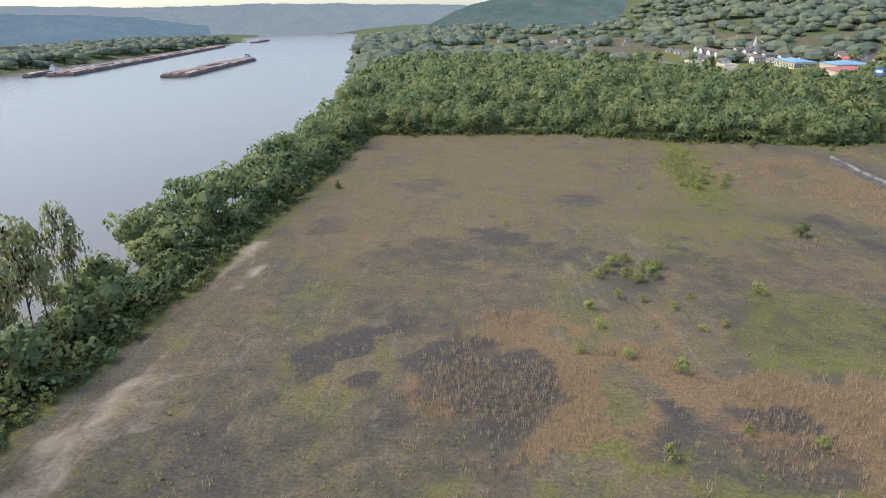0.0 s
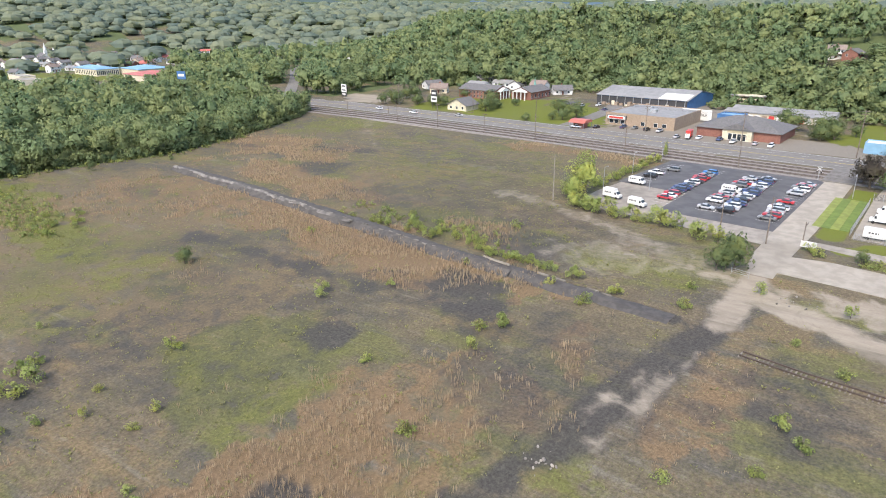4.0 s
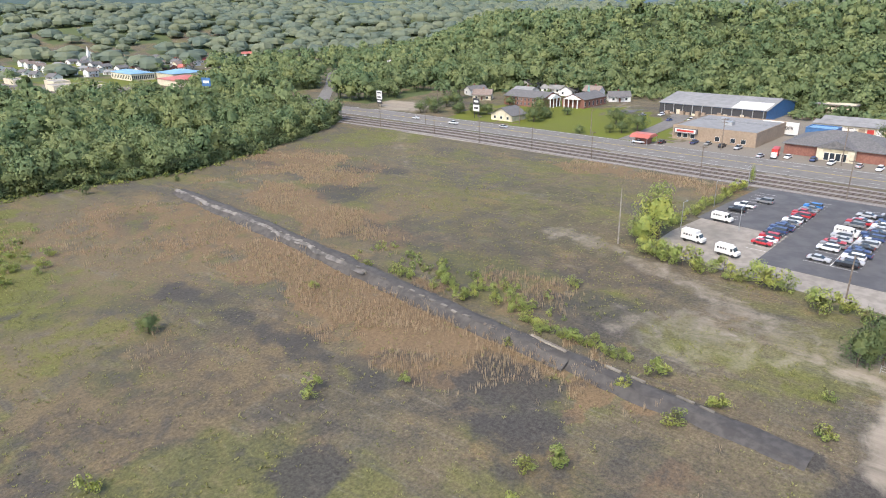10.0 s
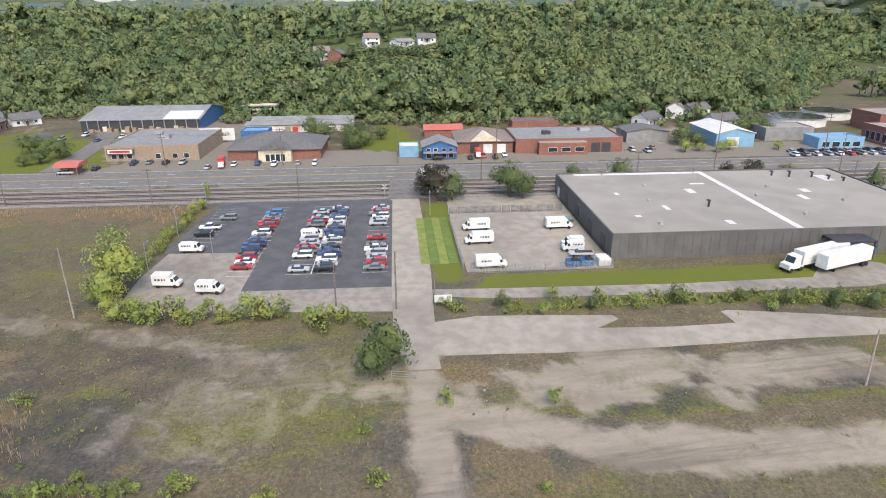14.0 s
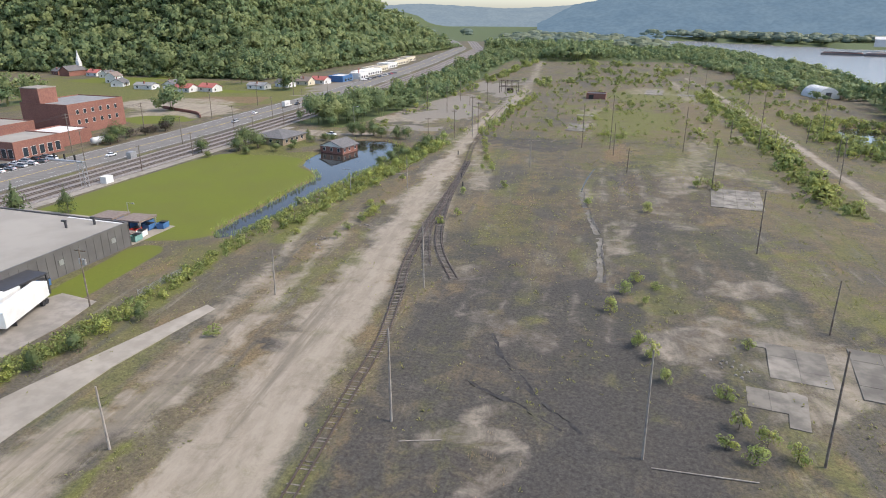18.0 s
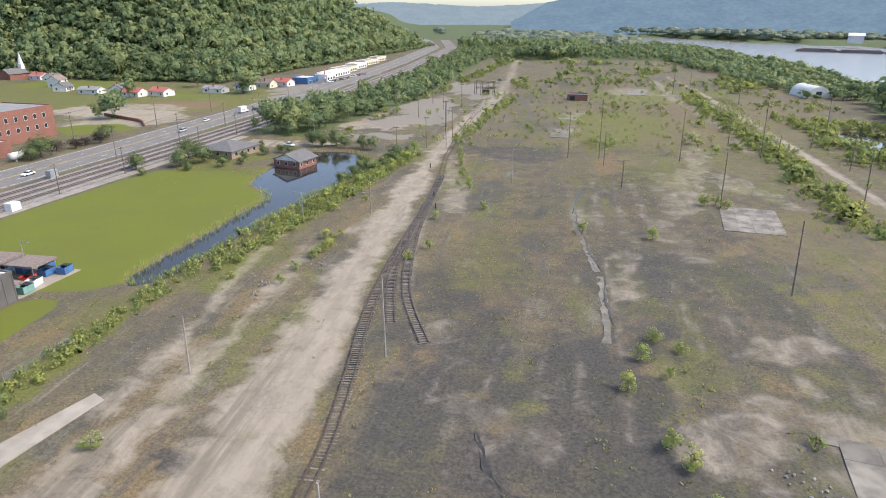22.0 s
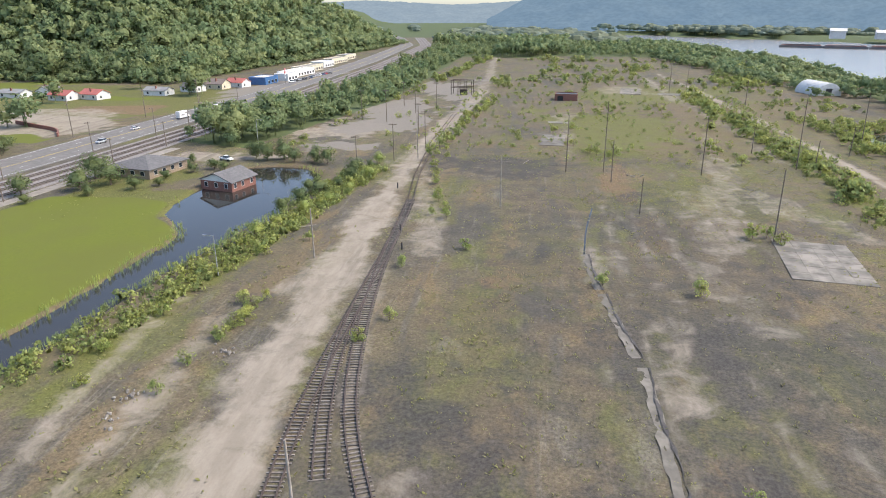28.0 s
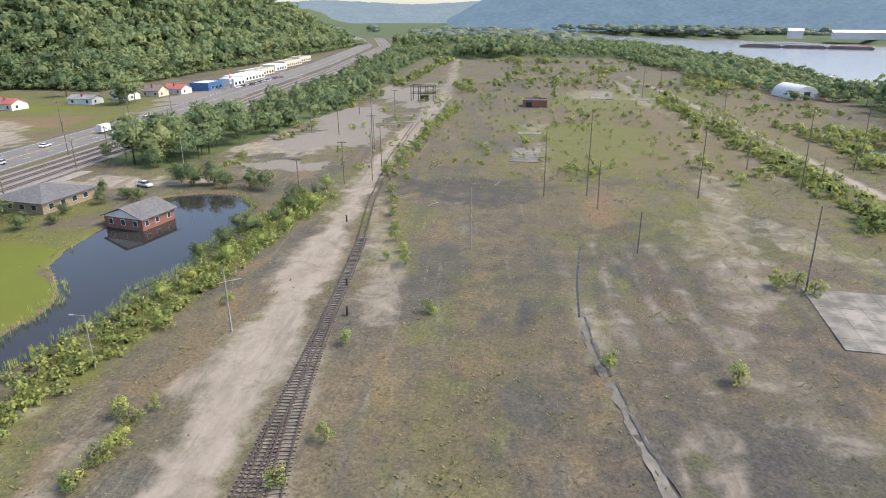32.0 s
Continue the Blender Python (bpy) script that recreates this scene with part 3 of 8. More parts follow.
blob("brown", 70, -370, 60, 60, 0, 0.9)
blob("lush", 84, -300, 30, 70, 0, 0.75)
blob("lush", 60, -200, 24, 30, 0, 0.6)
blob("lush", 48, -420, 40, 50, 0, 0.7)
band("pale", [(60, -150), (52, -190), (44, -240), (40, -300)], 7, 0.5, 2.4)
band("pale", [(90, -250), (96, -320), (104, -420)], 4, 0.5, 2.0)
band("lush", [(12, -150), (16, -215), (20, -290), (28, -370)], 9, 0.7, 1.3)
band("pale", [(0, -160), (4, -225), (9, -300), (22, -450), (36, -560)], 4.5, 0.9, 0.7)
band("pale", [(24, -250), (30, -330), (38, -400)], 6, 0.45, 1.5)
band("pale", [(40, -400), (48, -520)], 8, 0.6, 1.5)
blob("pale", 62, -440, 14, 20, 0, 0.55)
blob("pale", 96, -330, 6, 10, 0, 0.5)
band("pale", [(149, -420), (160, -520), (175, -640), (190, -780)], 9, 0.6, 1.0)
# wheel tracks and wash lines over the cinders
for q in range(9):
    band("pale", [(99 - 1.9 * q, -20 - 2 * q), (101 - 2.2 * q, -50), (104 - 2.6 * q, -82 - 3 * q)], 0.4, 0.34 + 0.1 * (q % 3), 0.5)
for q in range(7):
    band("dark", [(62 + 5.5 * q, -90), (66 + 5.2 * q, -140), (71 + 5.0 * q, -205)], 1.6, 0.5 + 0.15 * (q % 3), 0.9)
    band("pale", [(38 + 6.5 * q, -60), (44 + 6.2 * q, -120), (51 + 6.0 * q, -190)], 1.6, 0.42 + 0.12 * (q % 2), 1.1)
    band("lush", [(44 + 7.0 * q, -70), (49 + 6.6 * q, -130), (56 + 6.2 * q, -220)], 2.6, 0.42 + 0.1 * (q % 3), 1.2)
band("dark", GULLY, 2.2, 1.5, 0.4)
band("pale", [(92, -40), (88, -38), (85, -36.6), (81, -34)], 0.9, 0.42, 0.6)
blob("pale", 84, -28, 3, 2.5, 0, 0.5)
blob("lush", 74, -66, 5, 16, 0, 0.5)
band("dark", [(124, -60), (126, -90), (132, -130)], 1.4, 0.5, 1.0)
# old paved yard by the tree belt
blob("slab", 175, -330, 20, 70, 4, 0.85)
blob("slab", 172, -430, 22, 40, 4, 0.85)
blob("pale", 182, -280, 14, 22, 0, 0.75)
blob("pale", 208, -222, 12, 6, 15, 0.9)
band("pale", [(226, -215), (205, -216), (184, -226)], 6, 0.9, 0.6)
# mown ground
patch("lawn", [(165, -86), (167, -100), (167, -117), (167.6, -130), (168.5, -142), (171, -149), (183, -157), (187, -168), (200, -171), (221, -167), (224, -150), (224.4, -100), (224, -74), (180, -76), (170, -80)], 1.0, 0.25)
band("lawn", [(168, 34), (168, 0), (170, -40), (174, -70)], 9, 1.0, 0.2)
blob("lush", 195, -168, 22, 12, 20, 0.9)
blob("lush", 208, -180, 10, 20, 0, 0.8)
band("lawn", [(172, 44.6), (228, 44.6)], 6, 1.0, 0.1)
band("lawn", [(163, 40), (166, 36)], 6, 1.0, 0.1)
layers["lawn"] *= sstep(0.5, 2.0, pond_edge(gx, gy))
layers["brown"] = np.maximum(layers["brown"], sstep(2.6, 0.6, np.abs(pond_edge(gx, gy))) * 0.9)
layers["lawn"][(gx > 224.5) & (gx < 300)] = 0
# across the road
band("slab", [(283, 140), (285, 60), (286, -40), (285, -130)], 26, 1.0, 0.4)
blob("slab", 300, 120, 45, 45, 0, 1.0)
blob("slab", 345, 150, 40, 50, 0, 1.0)
blob("slab", 300, -20, 40, 40, 0, 0.9)
blob("pale", 305, -48, 24, 20, 0, 0.9)
blob("lawn", 298, 205, 28, 42, 0, 1.0)
blob("lawn", 292, 252, 24, 22, 0, 1.0)
blob("lawn", 325, 250, 30, 30, 0, 0.9)
blob("pale", 288, 322, 14, 22, 0, 1.0)
blob("lawn", 318, 58, 26, 14, 0, 0.9)
blob("brown", 322, 52, 16, 8, 0, 0.6)
blob("lawn", 306, -228, 14, 10, 0, 0.8)
blob("lush", 400, -330, 110, 80, 0, 0.8)
blob("lawn", 470, -380, 60, 24, 0, 0.8)
blob("lawn", 350, -348, 34, 8, 0, 0.7)
patch("pale", [(288, -238), (300, -262), (350, -258), (372, -270), (366, -286), (300, -284), (284, -270)], 1.1, 0.5)
patch("brown", [(284, -290), (300, -288), (352, -290), (350, -322), (292, -334)], 1.2, 0.5)
patch("reed", [(288, -296), (340, -294), (340, -316), (296, -326)], 0.7, 0.8)
blob("pale", 330, -290, 22, 26, 0, 0.7)
blob("pale", 310, -255, 26, 30, 0, 0.8)
blob("brown", 296, -330, 20, 60, 0, 0.8)
blob("slab", 286, -440, 18, 110, 8, 0.8)
blob("lawn", 220, 850, 90, 120, 0, 0.9)
blob("lawn", 270, 640, 90, 70, 0, 0.7)
blob("lawn", -90, 1080, 120, 130, 0, 0.9)
blob("slab", 205, 610, 40, 60, 0, 0.6)
blob("brown", -700, 1300, 60, 60, 0, 0.6)


RIDGE_HOUSES = ((496, 105), (494, 95), (507, 73), (500, 52), (503, 36))
FAR_HOUSES = ((390, 905), (487, 850), (520, 640), (505, 575), (30, 1352), (96, 1194), (206, 1274), (40, 1150), (70, 1230), (130, 1210), (150, 1300), (-30, 1250), (120, 1120), (180, 1130))


def woods(x, y):
    """1 where trees stand close together."""
    n = 14 * (fbm(x, y, 30, 15) - 0.5)
    edge = np.interp(x, [-110, -70, 22, 69, 127, 178, 223, 260], [282, 284, 285, 266, 260, 276, 302, 320])
    w = (y > edge + n * 0.5 + 2) & (x < np.interp(y, [290, 366, 420, 560], [228, 236, 210, 120])) & (y < np.interp(x, [-60, 60, 150, 240], [930, 590, 500, 410]))
    w |= (x > hill_foot(y) + n) | (spur(x, y) > -3)
    w |= (x < -69 + n * 0.35) & (y > 36)
    w |= (x < np.interp(y, [-1300, -700, -420, -330, -260, 36], [20, -75, -68, -52, -66, -70]) + n * 0.6) & (y <= 36)
    w |= (x > 194 + n * 0.4 + np.interp(y, [-700, -560, -374, -240], [25, 12, -3, 8])) & (x < 231 + np.interp(y, [-700, -380], [26, 0])) & (y < -240 + n) & (y > -900)
    w |= (y < -760 + n * 6 + 0.25 * np.abs(x - 80)) & (x < np.interp(y, [-1400, -956, -700], [330, 300, 255]))
    w |= (y > 348) & (y < 700) & (x > np.interp(y, [330, 420, 535, 680], [256, 240, 206, 163]) + 24) & (x < hill_foot(y) + 5) & (fbm(x, y, 32, 63) > 0.4) & ~((y > 520) & (x < 320))
    w |= (y > 640) & (fbm(x, y, 45, 61) > np.where((x > 180) & (x < 450) & (y < 960), 0.68, 0.56))
    w |= (x > 300) & (fbm(x, y, 26, 62) > np.where(y < 0, 0.74, 0.66)) & ((y < -190) | (y > 235))
    w &= ~((x > 370) & (y < -300) & (y > -415) & (x < 600))
    w &= ~((x > 270) & (x < 372) & (y > 120) & (y < 312))
    for hx_, hy_ in FAR_HOUSES:
        w &= ~(np.hypot(x - hx_, (y - hy_ + 16) * 0.6) < 17)
    for hx_, hy_ in RIDGE_HOUSES:
        w &= ~(np.hypot((x - hx_ + 5) * 0.7, y - hy_) < 9)
    w &= ~((y < -480) & (x < np.interp(y, [-1300, -1000, -760, -480], [110, 30, -40, -70])) & (x > near_bank(y) - 30))
    side = x - near_bank(y) - 4
    w &= (side > 0) | (far_bank(y) - x > 4) | (y < -2300)
    w &= ~((x > -96) & (x < -72) & (y > 66) & (y < 106))
    w &= ~((np.hypot(x + 90, y - 1080) < 105))
    w &= ~((np.abs(x - 230) < 60) & (np.abs(y - 860) < 60))
    w &= ~((x > 238) & (x < 276) & (y < 420) & (y > -520))
    w &= ~(seg_dist(x, y, HIGHWAY) < 17)
    w &= ~(seg_dist(x, y, [(262, 372), (325, 446), (384, 523)]) < 8)
    return w


HIGHWAY = [(120, 900), (163, 680), (206, 535), (240, 420), (256, 330), (260, 200), (260, 0), (261, -200), (270, -381), (300, -650), (347, -956), (430, -1200), (560, -1500)]
wd = woods(gx, gy)
layers["wood"][wd | (gy > 1350) | (gx < -690) | (gx > 1000) | (gy < -1250)] = 1.0
sheet = mesh_quads("ground", np.column_stack((gx, gy, gz)), (lambda i: np.column_stack((i, i + 1, i + 1 + len(GX), i + len(GX))))((np.arange(len(GY) - 1)[:, None] * len(GX) + np.arange(len(GX) - 1)).ravel()))
for nm, keys in (("cover_a", ("pale", "dark", "lush", "reed")), ("cover_b", ("lawn", "wood", "brown", "slab"))):
    at = sheet.attributes.new(nm, "FLOAT_COLOR", "POINT")
    at.data.foreach_set("color", np.column_stack([layers[k] for k in keys]).astype(np.float32).ravel())
sheet.polygons.foreach_set("use_smooth", np.ones(len(sheet.polygons), bool))


def mixer_value(nt, a, b):
    """The mean of two factors."""
    m = nt.nodes.new("ShaderNodeMath")
    m.operation = "ADD"
    h = nt.nodes.new("ShaderNodeMath")
    h.operation = "MULTIPLY"
    h.inputs[1].default_value = 0.55
    nt.links.new(a, m.inputs[0])
    nt.links.new(b, m.inputs[1])
    nt.links.new(m.outputs[0], h.inputs[0])
    return h.outputs[0]


def ground_material():
    m = bpy.data.materials.new("waste_ground")
    m.use_nodes = True
    nt = m.node_tree
    b = nt.nodes["Principled BSDF"]
    b.inputs["Specular IOR Level"].default_value = 0.2
    pos = nt.nodes.new("ShaderNodeNewGeometry").outputs["Position"]
    drawn = nt.nodes.new("ShaderNodeVectorMath")      # stretched along y, the way traffic went
    drawn.operation = "MULTIPLY"
    drawn.inputs[1].default_value = (1.0, 0.075, 1.0)
    turned = nt.nodes.new("ShaderNodeVectorRotate")
    turned.rotation_type = "Z_AXIS"
    turned.inputs["Angle"].default_value = radians(-6)
    nt.links.new(pos, turned.inputs["Vector"])
    nt.links.new(turned.outputs[0], drawn.inputs[0])
    fine = noise_fac(nt, pos, 1.1, 6, 0.32, 0.68, 0.75)
    mid = noise_fac(nt, pos, 0.28, 6, 0.36, 0.64, 0.72)
    big = noise_fac(nt, pos, 0.05, 5, 0.38, 0.62, 0.65)
    speck = noise_fac(nt, pos, 2.6, 3, 0.52, 0.66, 0.75)
    dots = noise_fac(nt, pos, 0.9, 4, 0.56, 0.66, 0.8)
    streak = noise_fac(nt, drawn.outputs[0], 0.75, 5, 0.42, 0.66, 0.7)
    swept = nt.nodes.new("ShaderNodeVectorMath")
    swept.operation = "MULTIPLY"
    swept.inputs[1].default_value = (1.0, 0.28, 1.0)
    nt.links.new(turned.outputs[0], swept.inputs[0])
    broad = nt.nodes.new("ShaderNodeVectorMath")
    broad.operation = "MULTIPLY"
    broad.inputs[1].default_value = (1.0, 0.5, 1.0)
    nt.links.new(turned.outputs[0], broad.inputs[0])
    c = mixer(nt, mid, (0.138, 0.113, 0.078), (0.2, 0.16, 0.106))
    c = mixer(nt, big, c, mixer(nt, mid, (0.122, 0.107, 0.078), (0.166, 0.144, 0.088)))
    c = mixer(nt, noise_fac(nt, broad.outputs[0], 0.042, 7, 0.5, 0.6, 0.62), c, mixer(nt, 0.78, c, mixer(nt, mid, (0.09, 0.085, 0.076), (0.118, 0.11, 0.094))))
    c = mixer(nt, noise_fac(nt, broad.outputs[0], 0.063, 7, 0.5, 0.6, 0.64), c, mixer(nt, 0.75, c, mixer(nt, mid, (0.125, 0.132, 0.05), (0.17, 0.165, 0.064))))
    c = mixer(nt, noise_fac(nt, broad.outputs[0], 0.091, 7, 0.54, 0.64, 0.66), c, mixer(nt, 0.65, c, (0.232, 0.168, 0.094)))
    c = mixer(nt, noise_fac(nt, swept.outputs[0], 0.13, 7, 0.56, 0.68, 0.68), c, mixer(nt, 0.6, c, (0.24, 0.218, 0.178)))
    c = mixer(nt, dots, c, mixer(nt, 0.5, c, (0.08, 0.078, 0.066)))
    c = mixer(nt, speck, c, mixer(nt, 0.5, c, (0.145, 0.155, 0.055)))
    trail = noise_fac(nt, drawn.outputs[0], 0.3, 6, 0.5, 0.7, 0.7)
    c = mixer(nt, trail, c, mixer(nt, 0.7, c, (0.108, 0.104, 0.092)))
    trail2 = noise_fac(nt, drawn.outputs[0], 0.47, 5, 0.57, 0.72, 0.7)
    c = mixer(nt, trail2, c, mixer(nt, 0.55, c, (0.26, 0.235, 0.19)))
    rag = node(nt, "ShaderNodeTexNoise", Scale=0.2, Detail=10.0, Roughness=0.76, Distortion=0.5)
    nt.links.new(pos, rag.inputs["Vector"])

    def lay(c, sock, light, dark, soft=1.5, grain=mid, most=0.92, lo=0.3, hi=0.62):
        """Lay a cover over c: its weight, broken up by ragged noise, with a wide fade."""
        a = nt.nodes.new("ShaderNodeMath")
        a.operation = "MULTIPLY_ADD"
        a.inputs[1].default_value = soft
        nt.links.new(rag.outputs["Fac"], a.inputs[0])
        nt.links.new(sock, a.inputs[2])
        r = node(nt, "ShaderNodeMapRange", **{"From Min": lo + soft * 0.5, "From Max": hi + soft * 0.5, "To Max": most})
        r.interpolation_type = "SMOOTHSTEP"
        nt.links.new(a.outputs[0], r.inputs["Value"])
        return mixer(nt, r.outputs[0], c, mixer(nt, fine, mixer(nt, grain, light, dark), mixer(nt, grain, dark, light)))

    at, sep = {}, {}
    for nm in ("cover_a", "cover_b"):
        at[nm] = nt.nodes.new("ShaderNodeAttribute")
        at[nm].attribute_name = nm
        sep[nm] = nt.nodes.new("ShaderNodeSeparateColor")
        nt.links.new(at[nm].outputs["Color"], sep[nm].inputs[0])
    a, bb = sep["cover_a"].outputs, sep["cover_b"].outputs
    c = lay(c, bb[2], (0.215, 0.168, 0.1), (0.15, 0.12, 0.076), 2.2)
    c = lay(c, a[2], (0.118, 0.138, 0.036), (0.185, 0.182, 0.058), 2.2, mid, 0.86, 0.25, 0.8)
    c = lay(c, at["cover_a"].outputs["Alpha"], (0.25, 0.172, 0.1), (0.175, 0.128, 0.078), 2.4)
    c = lay(c, a[1], (0.05, 0.048, 0.047), (0.1, 0.094, 0.084), 1.9, mixer_value(nt, trail, mid), 0.94, 0.24, 0.88)
    gr = node(nt, "ShaderNodeTexNoise", Scale=1.9, Detail=9.0, Roughness=0.84)
    nt.links.new(pos, gr.inputs["Vector"])
    gk = node(nt, "ShaderNodeMapRange", **{"From Min": 0.38, "From Max": 0.62, "To Min": 0.43, "To Max": 1.06})
    nt.links.new(gr.outputs["Fac"], gk.inputs["Value"])
    tone = node(nt, "ShaderNodeHueSaturation", Saturation=1.02)
    nt.links.new(gk.outputs[0], tone.inputs["Value"])
    nt.links.new(c, tone.inputs["Color"])
    c = tone.outputs[0]
    # trodden tracks: long streaks, damp hollows, few stones
    damp = noise_fac(nt, drawn.outputs[0], 0.16, 5, 0.52, 0.66, 0.7)
    wash = noise_fac(nt, swept.outputs[0], 0.35, 7, 0.36, 0.64, 0.7)
    track_light = mixer(nt, damp, mixer(nt, wash, (0.32, 0.28, 0.224), (0.255, 0.22, 0.172)), (0.19, 0.165, 0.13))
    track_dark = mixer(nt, damp, mixer(nt, wash, (0.285, 0.25, 0.2), (0.225, 0.195, 0.155)), (0.16, 0.14, 0.112))
    c = lay(c, a[0], track_light, track_dark, 2.0, streak, 0.93, 0.16, 0.95)
    c = lay(c, at["cover_b"].outputs["Alpha"], (0.25, 0.225, 0.188), (0.15, 0.137, 0.118), 1.6)
    c = lay(c, bb[0], mixer(nt, big, (0.128, 0.146, 0.022), (0.112, 0.13, 0.024)), mixer(nt, big, (0.098, 0.12, 0.018), (0.112, 0.122, 0.024)), 0.25, mid, 1.0)
    c = lay(c, bb[1], (0.062, 0.088, 0.034), (0.09, 0.115, 0.045), 0.4)
    nt.links.new(c, b.inputs["Base Color"])
    b.inputs["Roughness"].default_value = 0.9
    n = node(nt, "ShaderNodeTexNoise", Scale=1.3, Detail=7.0, Roughness=0.75)
    nt.links.new(pos, n.inputs["Vector"])
    bp = node(nt, "ShaderNodeBump", Strength=0.22, Distance=0.15)
    nt.links.new(n.outputs["Fac"], bp.inputs["Height"])
    nt.links.new(bp.outputs[0], b.inputs["Normal"])
    return m


sheet.materials.append(ground_material())
ground = tagged(new("ground", sheet), "weedy brown waste ground with cinder patches and pale tracks", "ground", kind="structure")


def water_material(name, tint, rough, ripple):
    m = bpy.data.materials.new(name)
    m.use_nodes = True
    nt = m.node_tree
    b = nt.nodes["Principled BSDF"]
    b.inputs["Base Color"].default_value = (*tint, 1)
    b.inputs["Roughness"].default_value, b.inputs["IOR"].default_value = rough, 1.33
    pos = nt.nodes.new("ShaderNodeNewGeometry").outputs["Position"]
    n = node(nt, "ShaderNodeTexNoise", Scale=0.35, Detail=4.0)
    nt.links.new(pos, n.inputs["Vector"])
    bp = node(nt, "ShaderNodeBump", Strength=ripple, Distance=0.3)
    nt.links.new(n.outputs["Fac"], bp.inputs["Height"])
    nt.links.new(bp.outputs[0], b.inputs["Normal"])
    return m


def grid_sheet(name, mat, x0, x1, y0, y1, z, n, label, category):
    bm = bmesh.new()
    bmesh.ops.create_grid(bm, x_segments=n, y_segments=n, size=0.5, matrix=Matrix.Translation(((x0 + x1) / 2, (y0 + y1) / 2, z)) @ Matrix.Diagonal((x1 - x0, y1 - y0, 1, 1)))
    return tagged(part(name, bm, mat), label, category, kind="structure")


RIVER = water_material("river_water", (0.17, 0.16, 0.14), 0.24, 0.15)
POND = water_material("pond_water", (0.03, 0.029, 0.026), 0.05, 0.02)
grid_sheet("water_river", RIVER, -2600, 500, -2300, 4300, -8, 8, "broad calm grey river between wooded banks", "river")
grid_sheet("water_swamp", POND, -56, -12, -322, -258, -0.55, 2, "dark swampy pool among scrub", "pool")
grid_sheet("water_pond", POND, 140, 205, -226, -78, -0.55, 2, "still dark flood pond beside the mown lawn", "pond")

# ---- trees in the mass ----
def crown_template(seed, quads, leaf, flat=0.9, lumps=8, low=False, core=0.0):
    r = np.random.default_rng(seed)
    cen = r.normal(size=(lumps, 3))
    cen /= np.linalg.norm(cen, axis=1)[:, None]
    cen *= r.uniform(0.35, 0.8, (lumps, 1))
    rad = r.uniform(0.22, 0.45, lumps)
    k = r.integers(0, lumps, quads)
    d = r.normal(size=(quads, 3))
    if not low:
        d[:, 2] = np.abs(d[:, 2]) * 0.95 - 0.42
    d /= np.linalg.norm(d, axis=1)[:, None]
    p = cen[k] + d * rad[k][:, None]
    nrm = d + r.normal(scale=0.38, size=d.shape)
    nrm /= np.linalg.norm(nrm, axis=1)[:, None]
    t = np.cross(nrm, r.normal(size=d.shape))
    t /= np.linalg.norm(t, axis=1)[:, None]
    u = np.cross(nrm, t)
    s = leaf * r.uniform(0.6, 1.35, (quads, 1))
    v = np.stack((p - t * s, p - u * s * 0.8 + nrm * s * 0.25, p + t * s, p + u * s * 0.8 - nrm * s * 0.15), 1)
    if core:      # the dense inside of the crown, uneven like its outside
        ring = [(rr, zz) for rr, zz in ((0.0, 0.95), (0.6, 0.72), (0.95, 0.15), (0.85, -0.45))]
        q = []
        bumps = r.uniform(0.78, 1.18, (4, 7))
        for i in range(3):
            for j in range(7):
                pts = []
                for ii, jj in ((i, j), (i + 1, j), (i + 1, j + 1), (i, j + 1)):
                    an, bk = 6.283 * jj / 7, bumps[ii][jj % 7] if ii else 1.0
                    pts.append((ring[ii][0] * math.cos(an) * bk, ring[ii][0] * math.sin(an) * bk, ring[ii][1] * bk))
                q.append(pts)
        if not low:
            for j in range(3):
                a0, a1 = 2.094 * j, 2.094 * (j + 1)
                q.append([(math.cos(a0) * k_, math.sin(a0) * k_, z_) for k_, z_ in ((0.1, -1.5 / core), (0.07, -0.2))] + [(math.cos(a1) * k_, math.sin(a1) * k_, z_) for k_, z_ in ((0.07, -0.2), (0.1, -1.5 / core))])
        v = np.concatenate((v, np.array(q) * core))
    v[..., 2] = v[..., 2] * flat
    if low:      # foliage down to the ground, widest below the middle
        v[..., :2] *= (1.05 - 0.22 * v[..., 2:])
        v[..., 2] = np.maximum(v[..., 2], -1.0)
    return v


